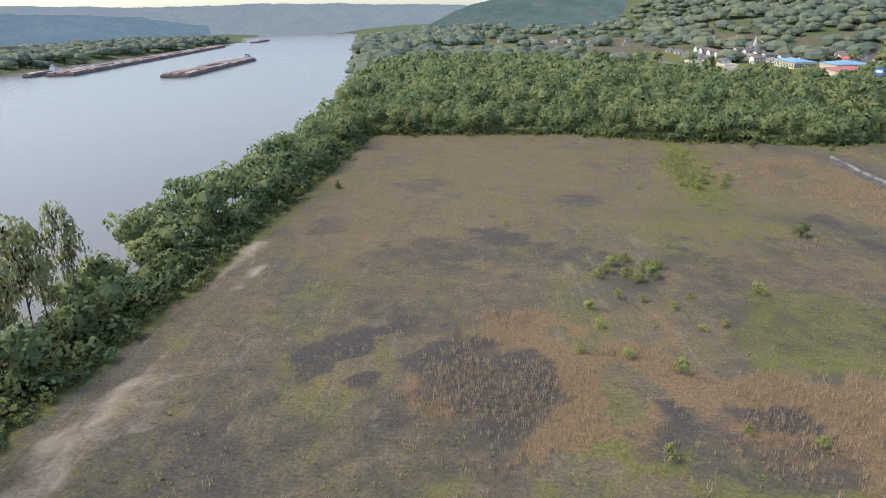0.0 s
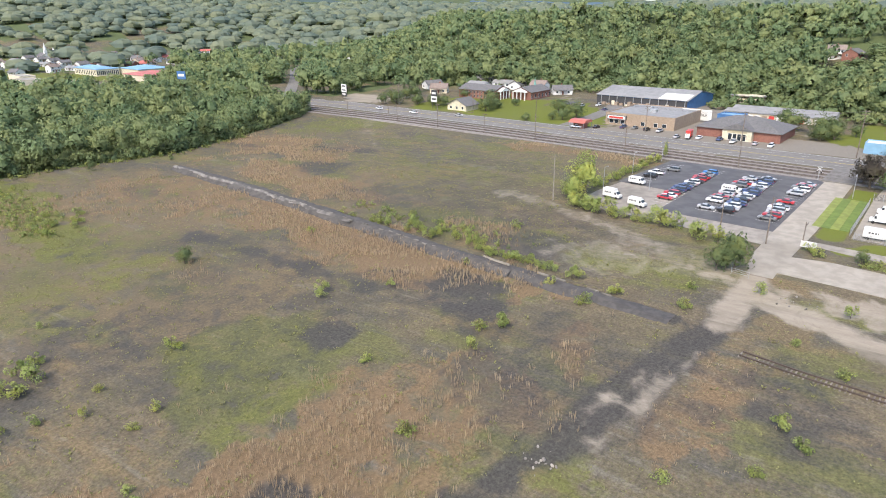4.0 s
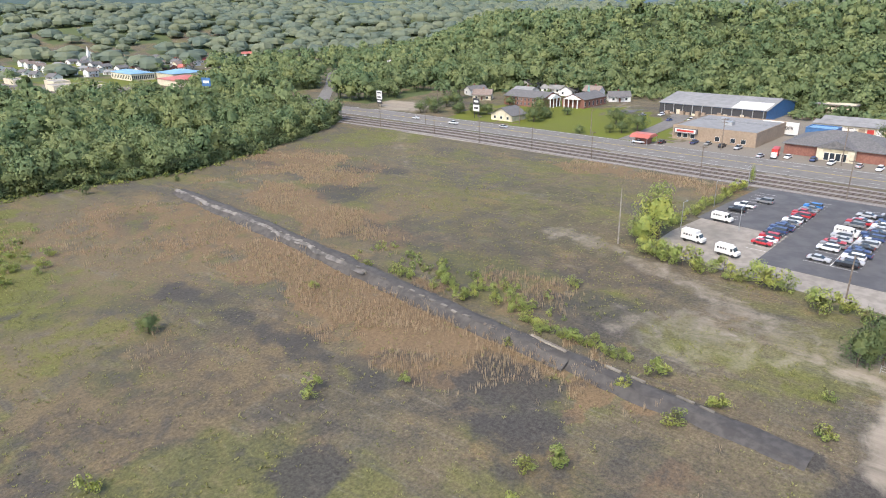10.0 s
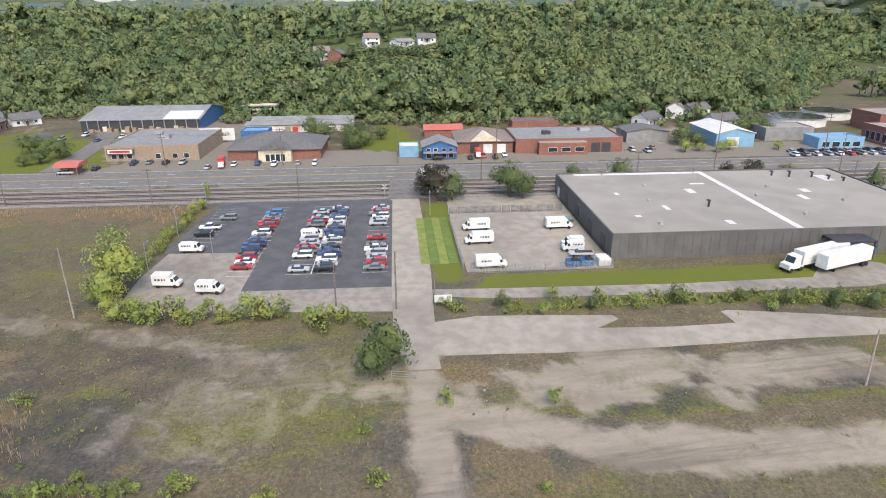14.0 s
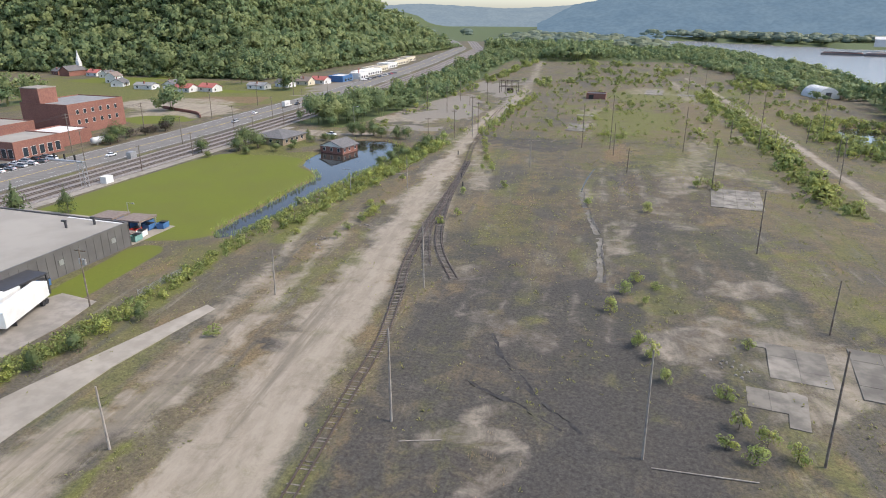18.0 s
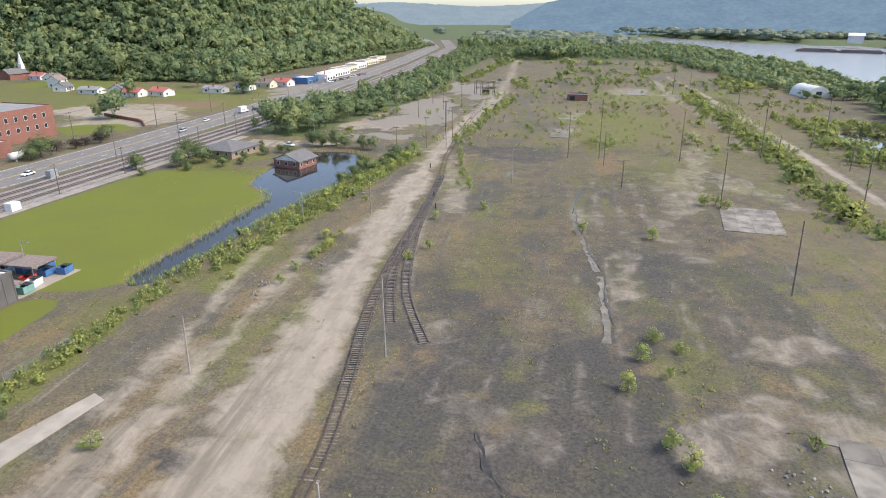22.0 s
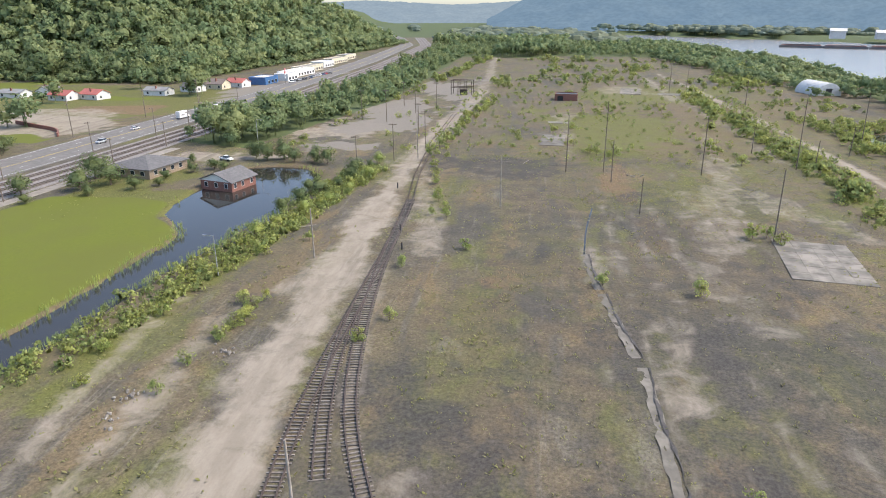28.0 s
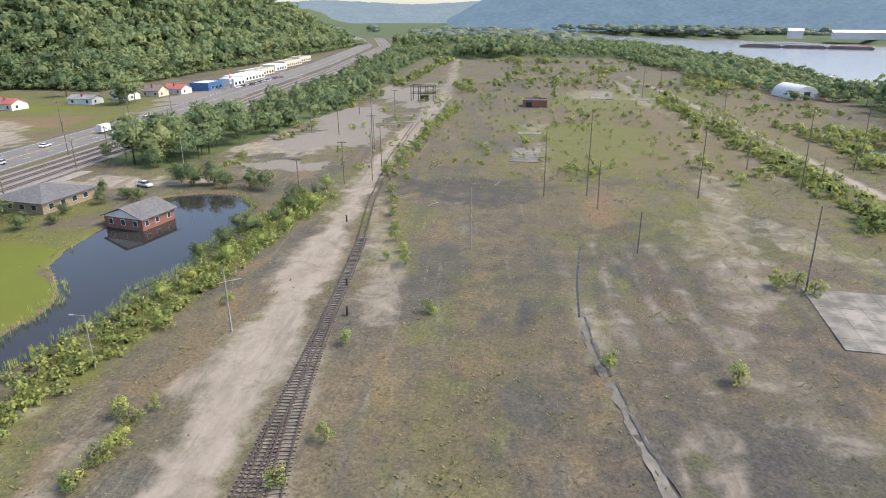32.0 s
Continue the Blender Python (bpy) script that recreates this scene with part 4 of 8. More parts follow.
def scatter(name, tmpl, xs, ys, zs, rad, high, mat, label, category, kind="stuff", lift=0.62, round_shade=True):
    """All trees of one kind as one mesh: crowns with radius rad, centred at lift of their height."""
    if not len(xs):
        return None
    nor, tone_ = [], []
    out, pick, ang = [], rng.integers(0, len(tmpl), len(xs)), rng.uniform(0, 6.283, len(xs))
    for i, t in enumerate(tmpl):
        s = np.where(pick == i)[0]
        if not len(s):
            continue
        c, n = np.cos(ang[s]), np.sin(ang[s])
        p = t.reshape(1, -1, 3)
        x = (p[..., 0] * c[:, None] - p[..., 1] * n[:, None]) * rad[s][:, None] + xs[s][:, None]
        y = (p[..., 0] * n[:, None] + p[..., 1] * c[:, None]) * rad[s][:, None] + ys[s][:, None]
        z = p[..., 2] * (high[s] * (1 - lift))[:, None] + (zs[s] + high[s] * lift)[:, None]
        out.append(np.stack((x, y, z), -1).reshape(-1, 3))
        if round_shade:
            f = np.cross(t[:, 2] - t[:, 0], t[:, 3] - t[:, 1])
            f /= np.linalg.norm(f, axis=1)[:, None] + 1e-9
            o = t.mean(1) * (1, 1, 1.2) + (0, 0, 0.3)
            o /= np.linalg.norm(o, axis=1)[:, None] + 1e-9
            q = np.repeat(o * 0.62 + f * np.sign((f * o).sum(1))[:, None] * 0.6, 4, 0)
            q /= np.linalg.norm(q, axis=1)[:, None]
            nor.append(np.stack((q[:, 0] * c[:, None] - q[:, 1] * n[:, None], q[:, 0] * n[:, None] + q[:, 1] * c[:, None], np.broadcast_to(q[:, 2], (len(s), len(q)))), -1).reshape(-1, 3))
            tone_.append(np.repeat(rng.uniform(0, 1, len(s)) ** 1.6, p.shape[1]))
    v = np.concatenate(out)
    me = mesh_quads(name, v, np.arange(len(v)).reshape(-1, 4))
    if round_shade:
        me.polygons.foreach_set("use_smooth", np.ones(len(me.polygons), bool))
        at = me.attributes.new("tone", "FLOAT", "POINT")
        at.data.foreach_set("value", np.concatenate(tone_).astype(np.float32))
        me.normals_split_custom_set_from_vertices(np.concatenate(nor).astype(np.float32))
    me.materials.append(mat)
    return tagged(new(name, me), label, category, kind=kind)


def jitter_grid(x0, x1, y0, y1, step):
    x, y = np.meshgrid(np.arange(x0, x1, step), np.arange(y0, y1, step))
    x, y = x.ravel(), y.ravel()
    return x + rng.uniform(-0.48, 0.48, len(x)) * step, y + rng.uniform(-0.48, 0.48, len(x)) * step


T_NEAR = [crown_template(s, 340, 0.096, lumps=18, core=0.47) for s in range(6)]
T_MID = [crown_template(20 + s, 190, 0.12, lumps=16, core=0.46) for s in range(7)]
T_BACK = [crown_template(20 + s, 62, 0.2, lumps=11, core=0.52) for s in range(6)]
T_BELT = [crown_template(60 + s, 110, 0.15, lumps=15, low=True, core=0.5) for s in range(5)]
T_LOOSE = [crown_template(340 + s, 60, 0.18, lumps=10, core=0.5) for s in range(5)]
T_FAR = [crown_template(40 + s, 12, 0.3, lumps=6, core=0.86) for s in range(6)]

x, y = jitter_grid(-110, 300, -300, 330, 6.6)
k = woods(x, y)
x, y = x[k], y[k]
r = rng.uniform(2.6, 5.9, len(x)) + np.where(x < -60, 0.6, 0)
scatter("riverside_trees", T_NEAR, x, y, land(x, y), r, r * rng.uniform(1.9, 2.9, len(x)), LEAF_WOOD, "dense green riverside trees and scrub round the field", "trees", lift=0.55)
x, y = jitter_grid(-120, 800, -1000, 700, 8.6)
k = woods(x, y) & ~((x < 300) & (y > -300) & (y < 330)) & ((x < hill_foot(y) + 270) | (spur(x, y) > -5)) & (spur(x, y) < 250)
x, y = x[k], y[k]
r = (rng.uniform(3.6, 8.0, len(x)) + np.where(spur(x, y) > -6, 1.0, 0)) * np.where((x > 185) & (x < 300) & (y > -900) & (y < -230), 0.6, 1.0) * np.where((x < 120) & (y < -430), 0.6, 1.0)
h = r * rng.uniform(1.9, 2.9, len(x)) * np.where((x > 434) & (x < 512) & (y > 26) & (y < 98), 0.5, 1.0)
belt_ = (x > 185) & (x < 285) & (y > -900) & (y < -225)
scatter("belt_trees", T_BELT, x[belt_], y[belt_], land(x[belt_], y[belt_]), r[belt_] * 1.15, h[belt_] * 0.95, LEAF_WOOD, "dense leafy thicket belt between the yard and the railway", "trees", lift=0.45)
x, y, r, h = x[~belt_], y[~belt_], r[~belt_], h[~belt_]
k = ((x < hill_foot(y) + 120) & (np.hypot(x - 80, y + 40) < 560) & (x > 150)) | ((y > 300) & (y < 480) & (x < 250))
scatter("hillside_woods", T_MID, x[k], y[k], land(x[k], y[k]), r[k] * 1.12, h[k], LEAF_WOOD, "dense leafy woods covering the hillside", "woods", lift=0.58)
u = ((k & (x > 260)) | ((spur(x, y) > -8) & (spur(x, y) < 150))) & (rng.uniform(0, 1, len(x)) < 0.8)
scatter("understory", T_LOOSE, x[u] + 4.3, y[u] + 4.3, land(x[u] + 4.3, y[u] + 4.3), r[u] * 0.8, h[u] * 0.62, LEAF_WOOD, "young trees and vines filling the gaps of the hillside woods", "woods", lift=0.5)
xs, ys = jitter_grid(350, 640, -1000, -405, 5.0)
u = (spur(xs, ys) > -9) & (spur(xs, ys) < 5)
xs, ys = xs[u], ys[u]
rs = rng.uniform(2.4, 4.4, len(xs))
scatter("spur_foot_scrub", T_LOOSE, xs, ys, land(xs, ys), rs, rs * rng.uniform(1.5, 2.4, len(xs)), LEAF_WOOD, "leafy scrub along the foot of the steep hill", "scrub", lift=0.45)
k = ~k & ((rng.uniform(0, 1, len(x)) < 0.6) | (x < 320) | (spur(x, y) > -6))
scatter("upper_woods", T_BACK, x[k], y[k], land(x[k], y[k]), r[k], h[k], LEAF_WOOD, "leafy woods over the hilltop and beyond the field", "woods", lift=0.58)
x, y = jitter_grid(-1300, 1700, -2300, 2000, 23)
k = woods(x, y) & ~((x > -120) & (x < 800) & (y > -1000) & (y < 700) & (x < hill_foot(y) + 270)) & (spur(x, y) < 250) & (x > near_bank(y))
k |= (far_bank(y) - x > 4) & (far_bank(y) - x < 300) & (np.abs(y) < 2400)
k &= ~((y > -1500) & (y < -1000) & (x < -250) & (x > -700)) & (np.hypot(x - 80, y) < np.where(x > near_bank(y), 1750, 2200)) & ~((x < -300) & (np.abs(y) < 560))
x, y = x[k], y[k]
r = rng.uniform(11, 19.5, len(x))
scatter("distant_woods", T_FAR, x, y, land(x, y) - 2, r, r * rng.uniform(0.85, 1.25, len(x)), LEAF_FAR_HAZE, "distant hazy woods on the hills and far bank", "woods", lift=0.5)
# ---- roads, lots and railway ----
def slab(name, pts, z0, z1, mat, label, category="pavement"):
    bm = bmesh.new()
    a = [bm.verts.new((px, py, z0)) for px, py in pts]
    b = [bm.verts.new((px, py, z1)) for px, py in pts]
    bm.faces.new(b)
    for i in range(len(pts)):
        bm.faces.new((a[i], a[(i + 1) % len(pts)], b[(i + 1) % len(pts)], b[i]))
    bmesh.ops.recalc_face_normals(bm, faces=bm.faces[:])
    return tagged(part(name, bm, mat), label, category, kind="structure")


def sample_line(pts, step):
    out = []
    for (ax, ay), (bx, by) in zip(pts[:-1], pts[1:]):
        n = max(1, int(math.hypot(bx - ax, by - ay) / step))
        out += [(ax + (bx - ax) * i / n, ay + (by - ay) * i / n) for i in range(n)]
    out.append(pts[-1])
    p = np.array(out, float)
    for _ in range(int(12 / step) + 2):
        p[1:-1] = (p[:-2] + p[2:] + 2 * p[1:-1]) / 4
    return p


def ribbon_bm(pts, off0, off1, z0, z1, step=6.0, smooth_z=True):
    """A strip along a line, between two offsets to its left, from z0 to z1 over the ground."""
    p = sample_line(pts, step)
    d = np.gradient(p, axis=0)
    d /= np.linalg.norm(d, axis=1)[:, None]
    nrm = np.column_stack((-d[:, 1], d[:, 0]))
    base = land(p[:, 0], p[:, 1])
    bm = bmesh.new()
    rows = []
    for i in range(len(p)):
        a, b = p[i] + nrm[i] * off0, p[i] + nrm[i] * off1
        rows.append([bm.verts.new((*q, base[i] + z)) for q, z in ((a, z0), (a, z1), (b, z1), (b, z0))])
    for r0, r1 in zip(rows[:-1], rows[1:]):
        for j in range(3):
            bm.faces.new((r0[j], r0[j + 1], r1[j + 1], r1[j]))
    bm.faces.new(rows[0])
    bm.faces.new(rows[-1][::-1])
    bmesh.ops.recalc_face_normals(bm, faces=bm.faces[:])
    return bm


road = tagged(part("road", ribbon_bm(HIGHWAY, -10.5, 10.5, -1.2, 0.1), ASPHALT), "wide worn grey asphalt highway with several lanes", "road", kind="structure")
for off in (-0.25, 0.25):
    part("centre_line", ribbon_bm(HIGHWAY, off - 0.09, off + 0.09, 0.09, 0.112), YELLOW, road)
for off in (-9.3, 9.3):
    part("edge_line", ribbon_bm(HIGHWAY, off - 0.09, off + 0.09, 0.09, 0.112), PAINT, road)
dash = bmesh.new()
for yy in np.arange(-340, 300, 12.0):
    for off in (-4.7, 4.7):
        cx = float(np.interp(yy, [-381, -200, 0, 200, 330], [270, 261, 260, 260, 256])) + off
        add_box(dash, cx - 0.08, cx + 0.08, yy, yy + 3, 0.09, 0.114)
part("lane_dashes", dash, PAINT, road)
tagged(part("road_side", ribbon_bm([(258, 366), (325, 446), (384, 523), (470, 600)], -4, 4, -0.5, 0.12), ASPHALT), "side road climbing into the wooded valley", "road", kind="structure")
tagged(part("road_lane", ribbon_bm([(272, 172), (300, 174), (340, 180), (372, 196)], -4, 4, -0.5, 0.1), ASPHALT), "narrow grey lane up to the hillside", "road", kind="structure")

RAIL_LINE = [(140, 760), (186, 560), (214, 420), (232, 330), (238, 240), (238, 0), (238.5, -200), (243, -340), (268, -600), (318, -956), (400, -1230)]
railway = tagged(part("railway", ribbon_bm(RAIL_LINE, -8.6, 8.0, -0.6, 0.22), BALLAST), "three-track railway line on grey stone ballast", "railway", kind="structure")
TRACKS = (-5.2, -0.2, 4.6)
for off in TRACKS:
    part("track_bed", ribbon_bm(RAIL_LINE, off - 1.5, off + 1.5, 0.1, 0.25), TRACK_BED, railway)
    for g in (-0.72, 0.72):
        part("rail", ribbon_bm(RAIL_LINE, off + g - 0.07, off + g + 0.07, 0.3, 0.46), RUST, railway)


def sleeper_field(name, line, offs, y0, y1, z, parent):
    p = sample_line(line, 0.62)
    d = np.gradient(p, axis=0)
    d /= np.linalg.norm(d, axis=1)[:, None]
    k = (p[:, 1] > y0) & (p[:, 1] < y1)
    p, d = p[k], d[k]
    nrm = np.column_stack((-d[:, 1], d[:, 0]))
    vs = []
    for off in offs:
        c = p + nrm * off
        w = 1.3 + rng.uniform(-0.06, 0.06, len(c))[:, None]
        zz = land(c[:, 0], c[:, 1]) + z
        cor = [c + nrm * s * w + d * t * 0.12 for s, t in ((-1, -1), (1, -1), (1, 1), (-1, 1))]
        top = [np.column_stack((q, zz)) for q in cor]
        low = [np.column_stack((q, zz - 0.2)) for q in cor]
        for f in (top, (low[0], low[1], top[1], top[0]), (low[2], low[3], top[3], top[2])):
            vs.append(np.stack(f, 1).reshape(-1, 3))
    v = np.concatenate(vs)
    me = mesh_quads(name, v, np.arange(len(v)).reshape(-1, 4))
    me.materials.append(SLEEPER)
    ob = new(name, me)
    ob.parent = parent
    return tagged(ob, kind="stuff")


sleeper_field("sleepers", RAIL_LINE, TRACKS, -360, 330, 0.3, railway)

# old siding on the site: three branches, half buried
SIDING = [(147, -330), (141, -262), (133.5, -210), (128, -182), (124.2, -156), (121.3, -130), (118.6, -106), (116.6, -92), (113.8, -78), (111, -68), (106.5, -48), (104.8, -30), (102.4, -8), (101.2, 14), (101, 28), (102.3, 44)]
BRANCH = [(120.6, -124), (118, -108), (115.8, -98.5), (113, -90), (110, -82)]
STUB = [(126.0, -168), (121.6, -138), (119.6, -127), (116.8, -114), (112.8, -98.5), (109, -88.5), (104.2, -80), (102.4, -76.5)]
for line, y1, lab in ((SIDING, 44, "rusty half-buried railway siding beside the haul road"), (BRANCH, 0, "short rusty railway branch between two sidings"), (STUB, 0, "curved railway stub that ends in the gravel")):
    sid = thing("railway_siding", lab, "railway siding", *line[0], group="old sidings")
    sid.matrix_basis = Matrix()
    for g in (-0.72, 0.72):
        part("rail", ribbon_bm(line, g - 0.09, g + 0.09, 0.05, 0.3, 2.0), RUST, sid)
    pts = sample_line(line, 0.66)
    dd = np.gradient(pts, axis=0)
    tie = None
    keep = [i for i in range(1, len(pts)) if pts[i][1] > -185 and (pts[i][1] < -46 or lattice(np.array(i), np.array(3), 4) > 0.45)][-300:]
    for i in keep:
        if tie is None:
            me = bpy.data.meshes.new("sleeper")
            bmt = box(-1.15, 1.15, -0.12, 0.12, -0.12, 0.1, bevel=0.02)
            bmt.to_mesh(me)
            bmt.free()
            me.materials.append(SLEEPER)
            tie = me
        ob = new("sleeper", tie)
        ob.parent = sid
        ob.matrix_basis = pose(*pts[i], float(land(*pts[i])) + rng.uniform(0.0, 0.08) - (0.09 if pts[i][1] > -62 else 0.0), 0, 0, math.degrees(math.atan2(dd[i][1], dd[i][0])) - 90 + rng.uniform(-3, 3))
# car park, lots and drives
slab("pavement_gravel_apron", [(157, 52.5), (169, 56.5), (169, 84), (190, 84), (194, 105.5), (176, 107), (160, 106)], -0.4, 0.06, GRAVEL, "pale gravel apron beside the staff car park")
slab("pavement_car_park", [(168, 56), (228, 56.5), (231, 60), (230, 105), (190, 107), (189, 85), (168, 85)], -0.4, 0.11, BLACKTOP, "black sealed asphalt car park with white stall lines")
slab("pavement_verge", [(230, 40), (232, 40), (231.5, 260), (227, 260), (230.5, 106)], -0.4, 0.07, GRAVEL, "pale gravel verge along the railway")
slab("pavement_access", [(249, 48), (249, 57.5), (168, 56), (150, 55.5), (143, 54.5), (137, 53), (137, 48.2), (144, 48.5), (174, 48), (236, 49)], -0.4, 0.09, CONCRETE, "worn grey access road from the level crossing")
slab("pavement_old_slab", [(141, 49), (152, 49.5), (154, 41), (153.5, 30), (152.5, 17), (151, 16.5), (148, 21), (147.5, 8), (148, -3), (152.5, -2.5), (153, -4), (150, -20), (142.5, -51), (140, -50), (142.5, -28), (142, -8), (141, 11), (140.5, 30)], -0.4, 0.1, CONCRETE, "cracked pale concrete yard slab")
slab("pavement_drive", [(166, 48), (163, 48), (161, 36), (160.5, 0), (161, -36), (163, -46), (172, -47), (176, -37), (166, -28), (165, 0), (165.5, 34)], -0.4, 0.08, GRAVEL, "pale gravel service drive to the loading dock")
slab("pavement_truck_yard", [(174, 9.6), (174, 40.5), (213, 41.5), (232, 41), (232, 9.6)], -0.4, 0.1, CONCRETE, "fenced concrete truck yard")
slab("pavement_back_yard", [(179, -88), (179, -73.2), (226, -73.2), (226, -88)], -0.4, 0.07, CONCRETE, "concrete storage yard behind the warehouse")
slab("pavement_strip_road", [(229, -230), (225, -230), (226, -73), (228, 40), (230, 40)], -0.4, 0.06, GRAVEL, "gravel track along the railway")
for i in range(4):
    slab("lawn_strip", [(179 + 0, 41.9 + 2 * i), (211, 42.4 + 2 * i), (211, 44.35 + 2 * i), (179, 43.85 + 2 * i)], -0.3, 0.1 + 0.004 * (i % 2), material("grass_stripe", (0.2, 0.235, 0.05) if i % 2 else (0.125, 0.18, 0.032), scale=0.5, bump=0.4), "striped mown lawn beside the access road", "lawn")

park_lines = bmesh.new()
for yc in (101, 87.3, 72.6, 59.6):
    half = 2.6 if yc != 72.6 else 5.2
    for i in range(19):
        xx = 175.5 + 2.65 * i
        if (yc == 101 and xx < 194) or xx > 226:
            continue
        add_box(park_lines, xx - 0.05, xx + 0.05, yc - half, yc + half, 0.1, 0.118)
    if yc == 72.6:
        add_box(park_lines, 175.5, 224, 72.5, 72.7, 0.1, 0.122)
tagged(part("stall_lines", park_lines, PAINT, bpy.data.objects["pavement_car_park"]))

# old floor slabs on the waste ground
def old_pad(cx, cy, w, d, rz, label="broken concrete floor slab among weeds"):
    t = thing("concrete_pad", label, "concrete slab", cx, cy, None, rz, "old floor slabs")
    nx, ny = max(1, round(w / 4)), max(1, round(d / 4))
    for i in range(nx):
        for j in range(ny):
            x0, y0 = -w / 2 + w / nx * i, -d / 2 + d / ny * j
            b = box(x0 + 0.02, x0 + w / nx - 0.02, y0 + 0.02, y0 + d / ny - 0.02, -0.4, 0.1 + 0.012 * ((i + 2 * j) % 3))
            part("panel", b, CONCRETE_OLD, t)


old_pad(40, -160, 14, 22, -4, "large broken concrete floor slab ringed by weeds")
old_pad(30, -60, 9, 16, -6)
old_pad(45, -65.5, 6, 2, -6)
old_pad(48, -48.5, 6, 5.5, -4)
old_pad(44.6, -47, 2.6, 10, -8)
old_pad(42.3, -60, 8.5, 11, -5)
old_pad(98, -274, 9, 22, 0)
old_pad(98, -315, 9, 5, 0)
old_pad(62, -440, 12, 30, -3)
old_pad(40, -430, 14, 10, -3)

# raised cinder berm with a crusted western face
def profile_strip(line, offs, step, parent, name, mat, high, seed, wander=1.1):
    """A strip along a line through points (offset, height share), roughened."""
    p = sample_line(line, step)
    d = np.gradient(p, axis=0)
    d /= np.linalg.norm(d, axis=1)[:, None]
    nrm = np.column_stack((-d[:, 1], d[:, 0]))
    run = np.concatenate(([0], np.cumsum(np.hypot(*np.diff(p, axis=0).T))))
    hh = np.interp(run, *high)
    rows = []
    for j, (o, k) in enumerate(offs):
        q = p + nrm * (o + 0.6 * (vnoise(run, run * 0 + 31 * j, 1.7, seed) - 0.5) + wander * (vnoise(run, run * 0 + 3 * o, 6.0, seed + 1) - 0.5))[:, None]
        rows.append(np.column_stack((q, land(q[:, 0], q[:, 1]) - 0.12 + k * hh + 0.22 * k * (vnoise(run, run * 0 + 17 * j, 1.3, seed + 2) - 0.5))))
    n = len(p)
    i = (np.arange(len(rows) - 1)[:, None] * n + np.arange(n - 1)).ravel()
    me = mesh_quads(name, np.concatenate(rows), np.column_stack((i, i + n, i + n + 1, i + 1)))
    me.materials.append(mat)
    ob = new(name, me)
    ob.parent = parent
    return ob


HIGH = ([0, 40, 110, 150, 181], [1.0, 1.35, 1.3, 0.7, 0.25])
berm = tagged(profile_strip(BERM, [(-2.6, 0.0), (-1.6, 0.75), (-1.2, 1.0), (0.0, 1.06), (0.9, 1.0), (1.5, 0.72), (2.4, 0.0)][::-1], 0.9, None, "berm", CINDER, HIGH, 3), "long low berm of black cinder across the weedy field", "berm", kind="structure")
for a_, b_ in ((0, 5), (5, 8)):
    seg = BERM[a_:b_ + 1]
    profile_strip(seg, [(-1.35, 1.02), (-1.9, 0.72), (-2.6, 0.32), (-3.3, 0.0)][::-1], 0.9, berm, "slope", SLAG if a_ == 0 else CINDER, ([0, 60], [1.28, 1.3]) if a_ == 0 else ([0, 20, 33], [1.3, 0.6, 0.25]), 5)
profile_strip(BERM[0:4], [(-1.12, 1.1), (-1.55, 0.98), (-1.95, 0.74)][::-1], 0.8, berm, "crust", CRUST, ([0, 60, 99], [1.25, 1.42, 1.45]), 8)
trench = thing("trench_wall", "low broken concrete edging along the cinder berm", "concrete wall", 0, 0, 0)
for i in range(40):
    yy = 216 - i * 2.9
    xx = float(np.interp(yy, [57, 72, 90, 112, 140, 172, 200, 236], [107.3, 107.1, 107.2, 107.6, 108.9, 110.9, 111.6, 112.6])) - 1.3 + 0.6 * float(lattice(np.array(i), np.array(8), 9))
    if lattice(np.array(i), np.array(1), 9) < 0.35:
        continue
    w = 0.3 + 0.45 * float(lattice(np.array(i), np.array(2), 9))
    b = box(-w / 2, w / 2, -0.7, 0.7, -0.4, 0.1 + 0.14 * float(lattice(np.array(i), np.array(5), 9)), bevel=0.06)
    spin(b, -1.5 + 16 * (float(lattice(np.array(i), np.array(6), 9)) - 0.5), xx, yy, float(land(xx, yy)) + float(np.interp(yy, [57, 90, 130, 236], [0.2, 0.8, 1.25, 1.0])))
    part("block", b, CONCRETE_OLD, trench)
for q in range(11):
    b = box(-0.5, 0.5, -0.22, 0.22, -0.2, 0.16, bevel=0.03)
    part("kerb_slab", spin(b, 80 + 9 * math.sin(3 * q), 108.4 - 0.06 * q, 98.5 - 0.62 * q, float(land(108, 95)) + 0.95), CONCRETE, trench)
for yy, ln in ((84, 2.6), (80, 2.2), (73, 2.6), (70, 2)):
    part("kerb_slab", spin(box(-0.22, 0.22, -ln / 2, ln / 2, -0.2, 0.1, bevel=0.03), -2, 108.4, yy, float(land(108, yy)) + float(np.interp(yy, [68, 86], [0.25, 0.75]))), CONCRETE_OLD, trench)

# washed-out gullies in the cinder, as near-black strips flush with the ground
GULLY_SOIL = material("dark_gully_soil", (0.022, 0.021, 0.021), (0.04, 0.038, 0.036), 1.5)
for line, lab in ((GULLY, "narrow dark gully washed into the cinder"), (GULLY_SIDE, "side branch of the gully in the cinder")):
    tagged(profile_strip(line, [(0.34, 1.0), (0.0, 0.9), (-0.34, 1.0)][::-1], 0.4, None, "gully_bed", GULLY_SOIL, ([0, 90], [0.15, 0.15]), 21, 1.4), lab, "gully", kind="structure")
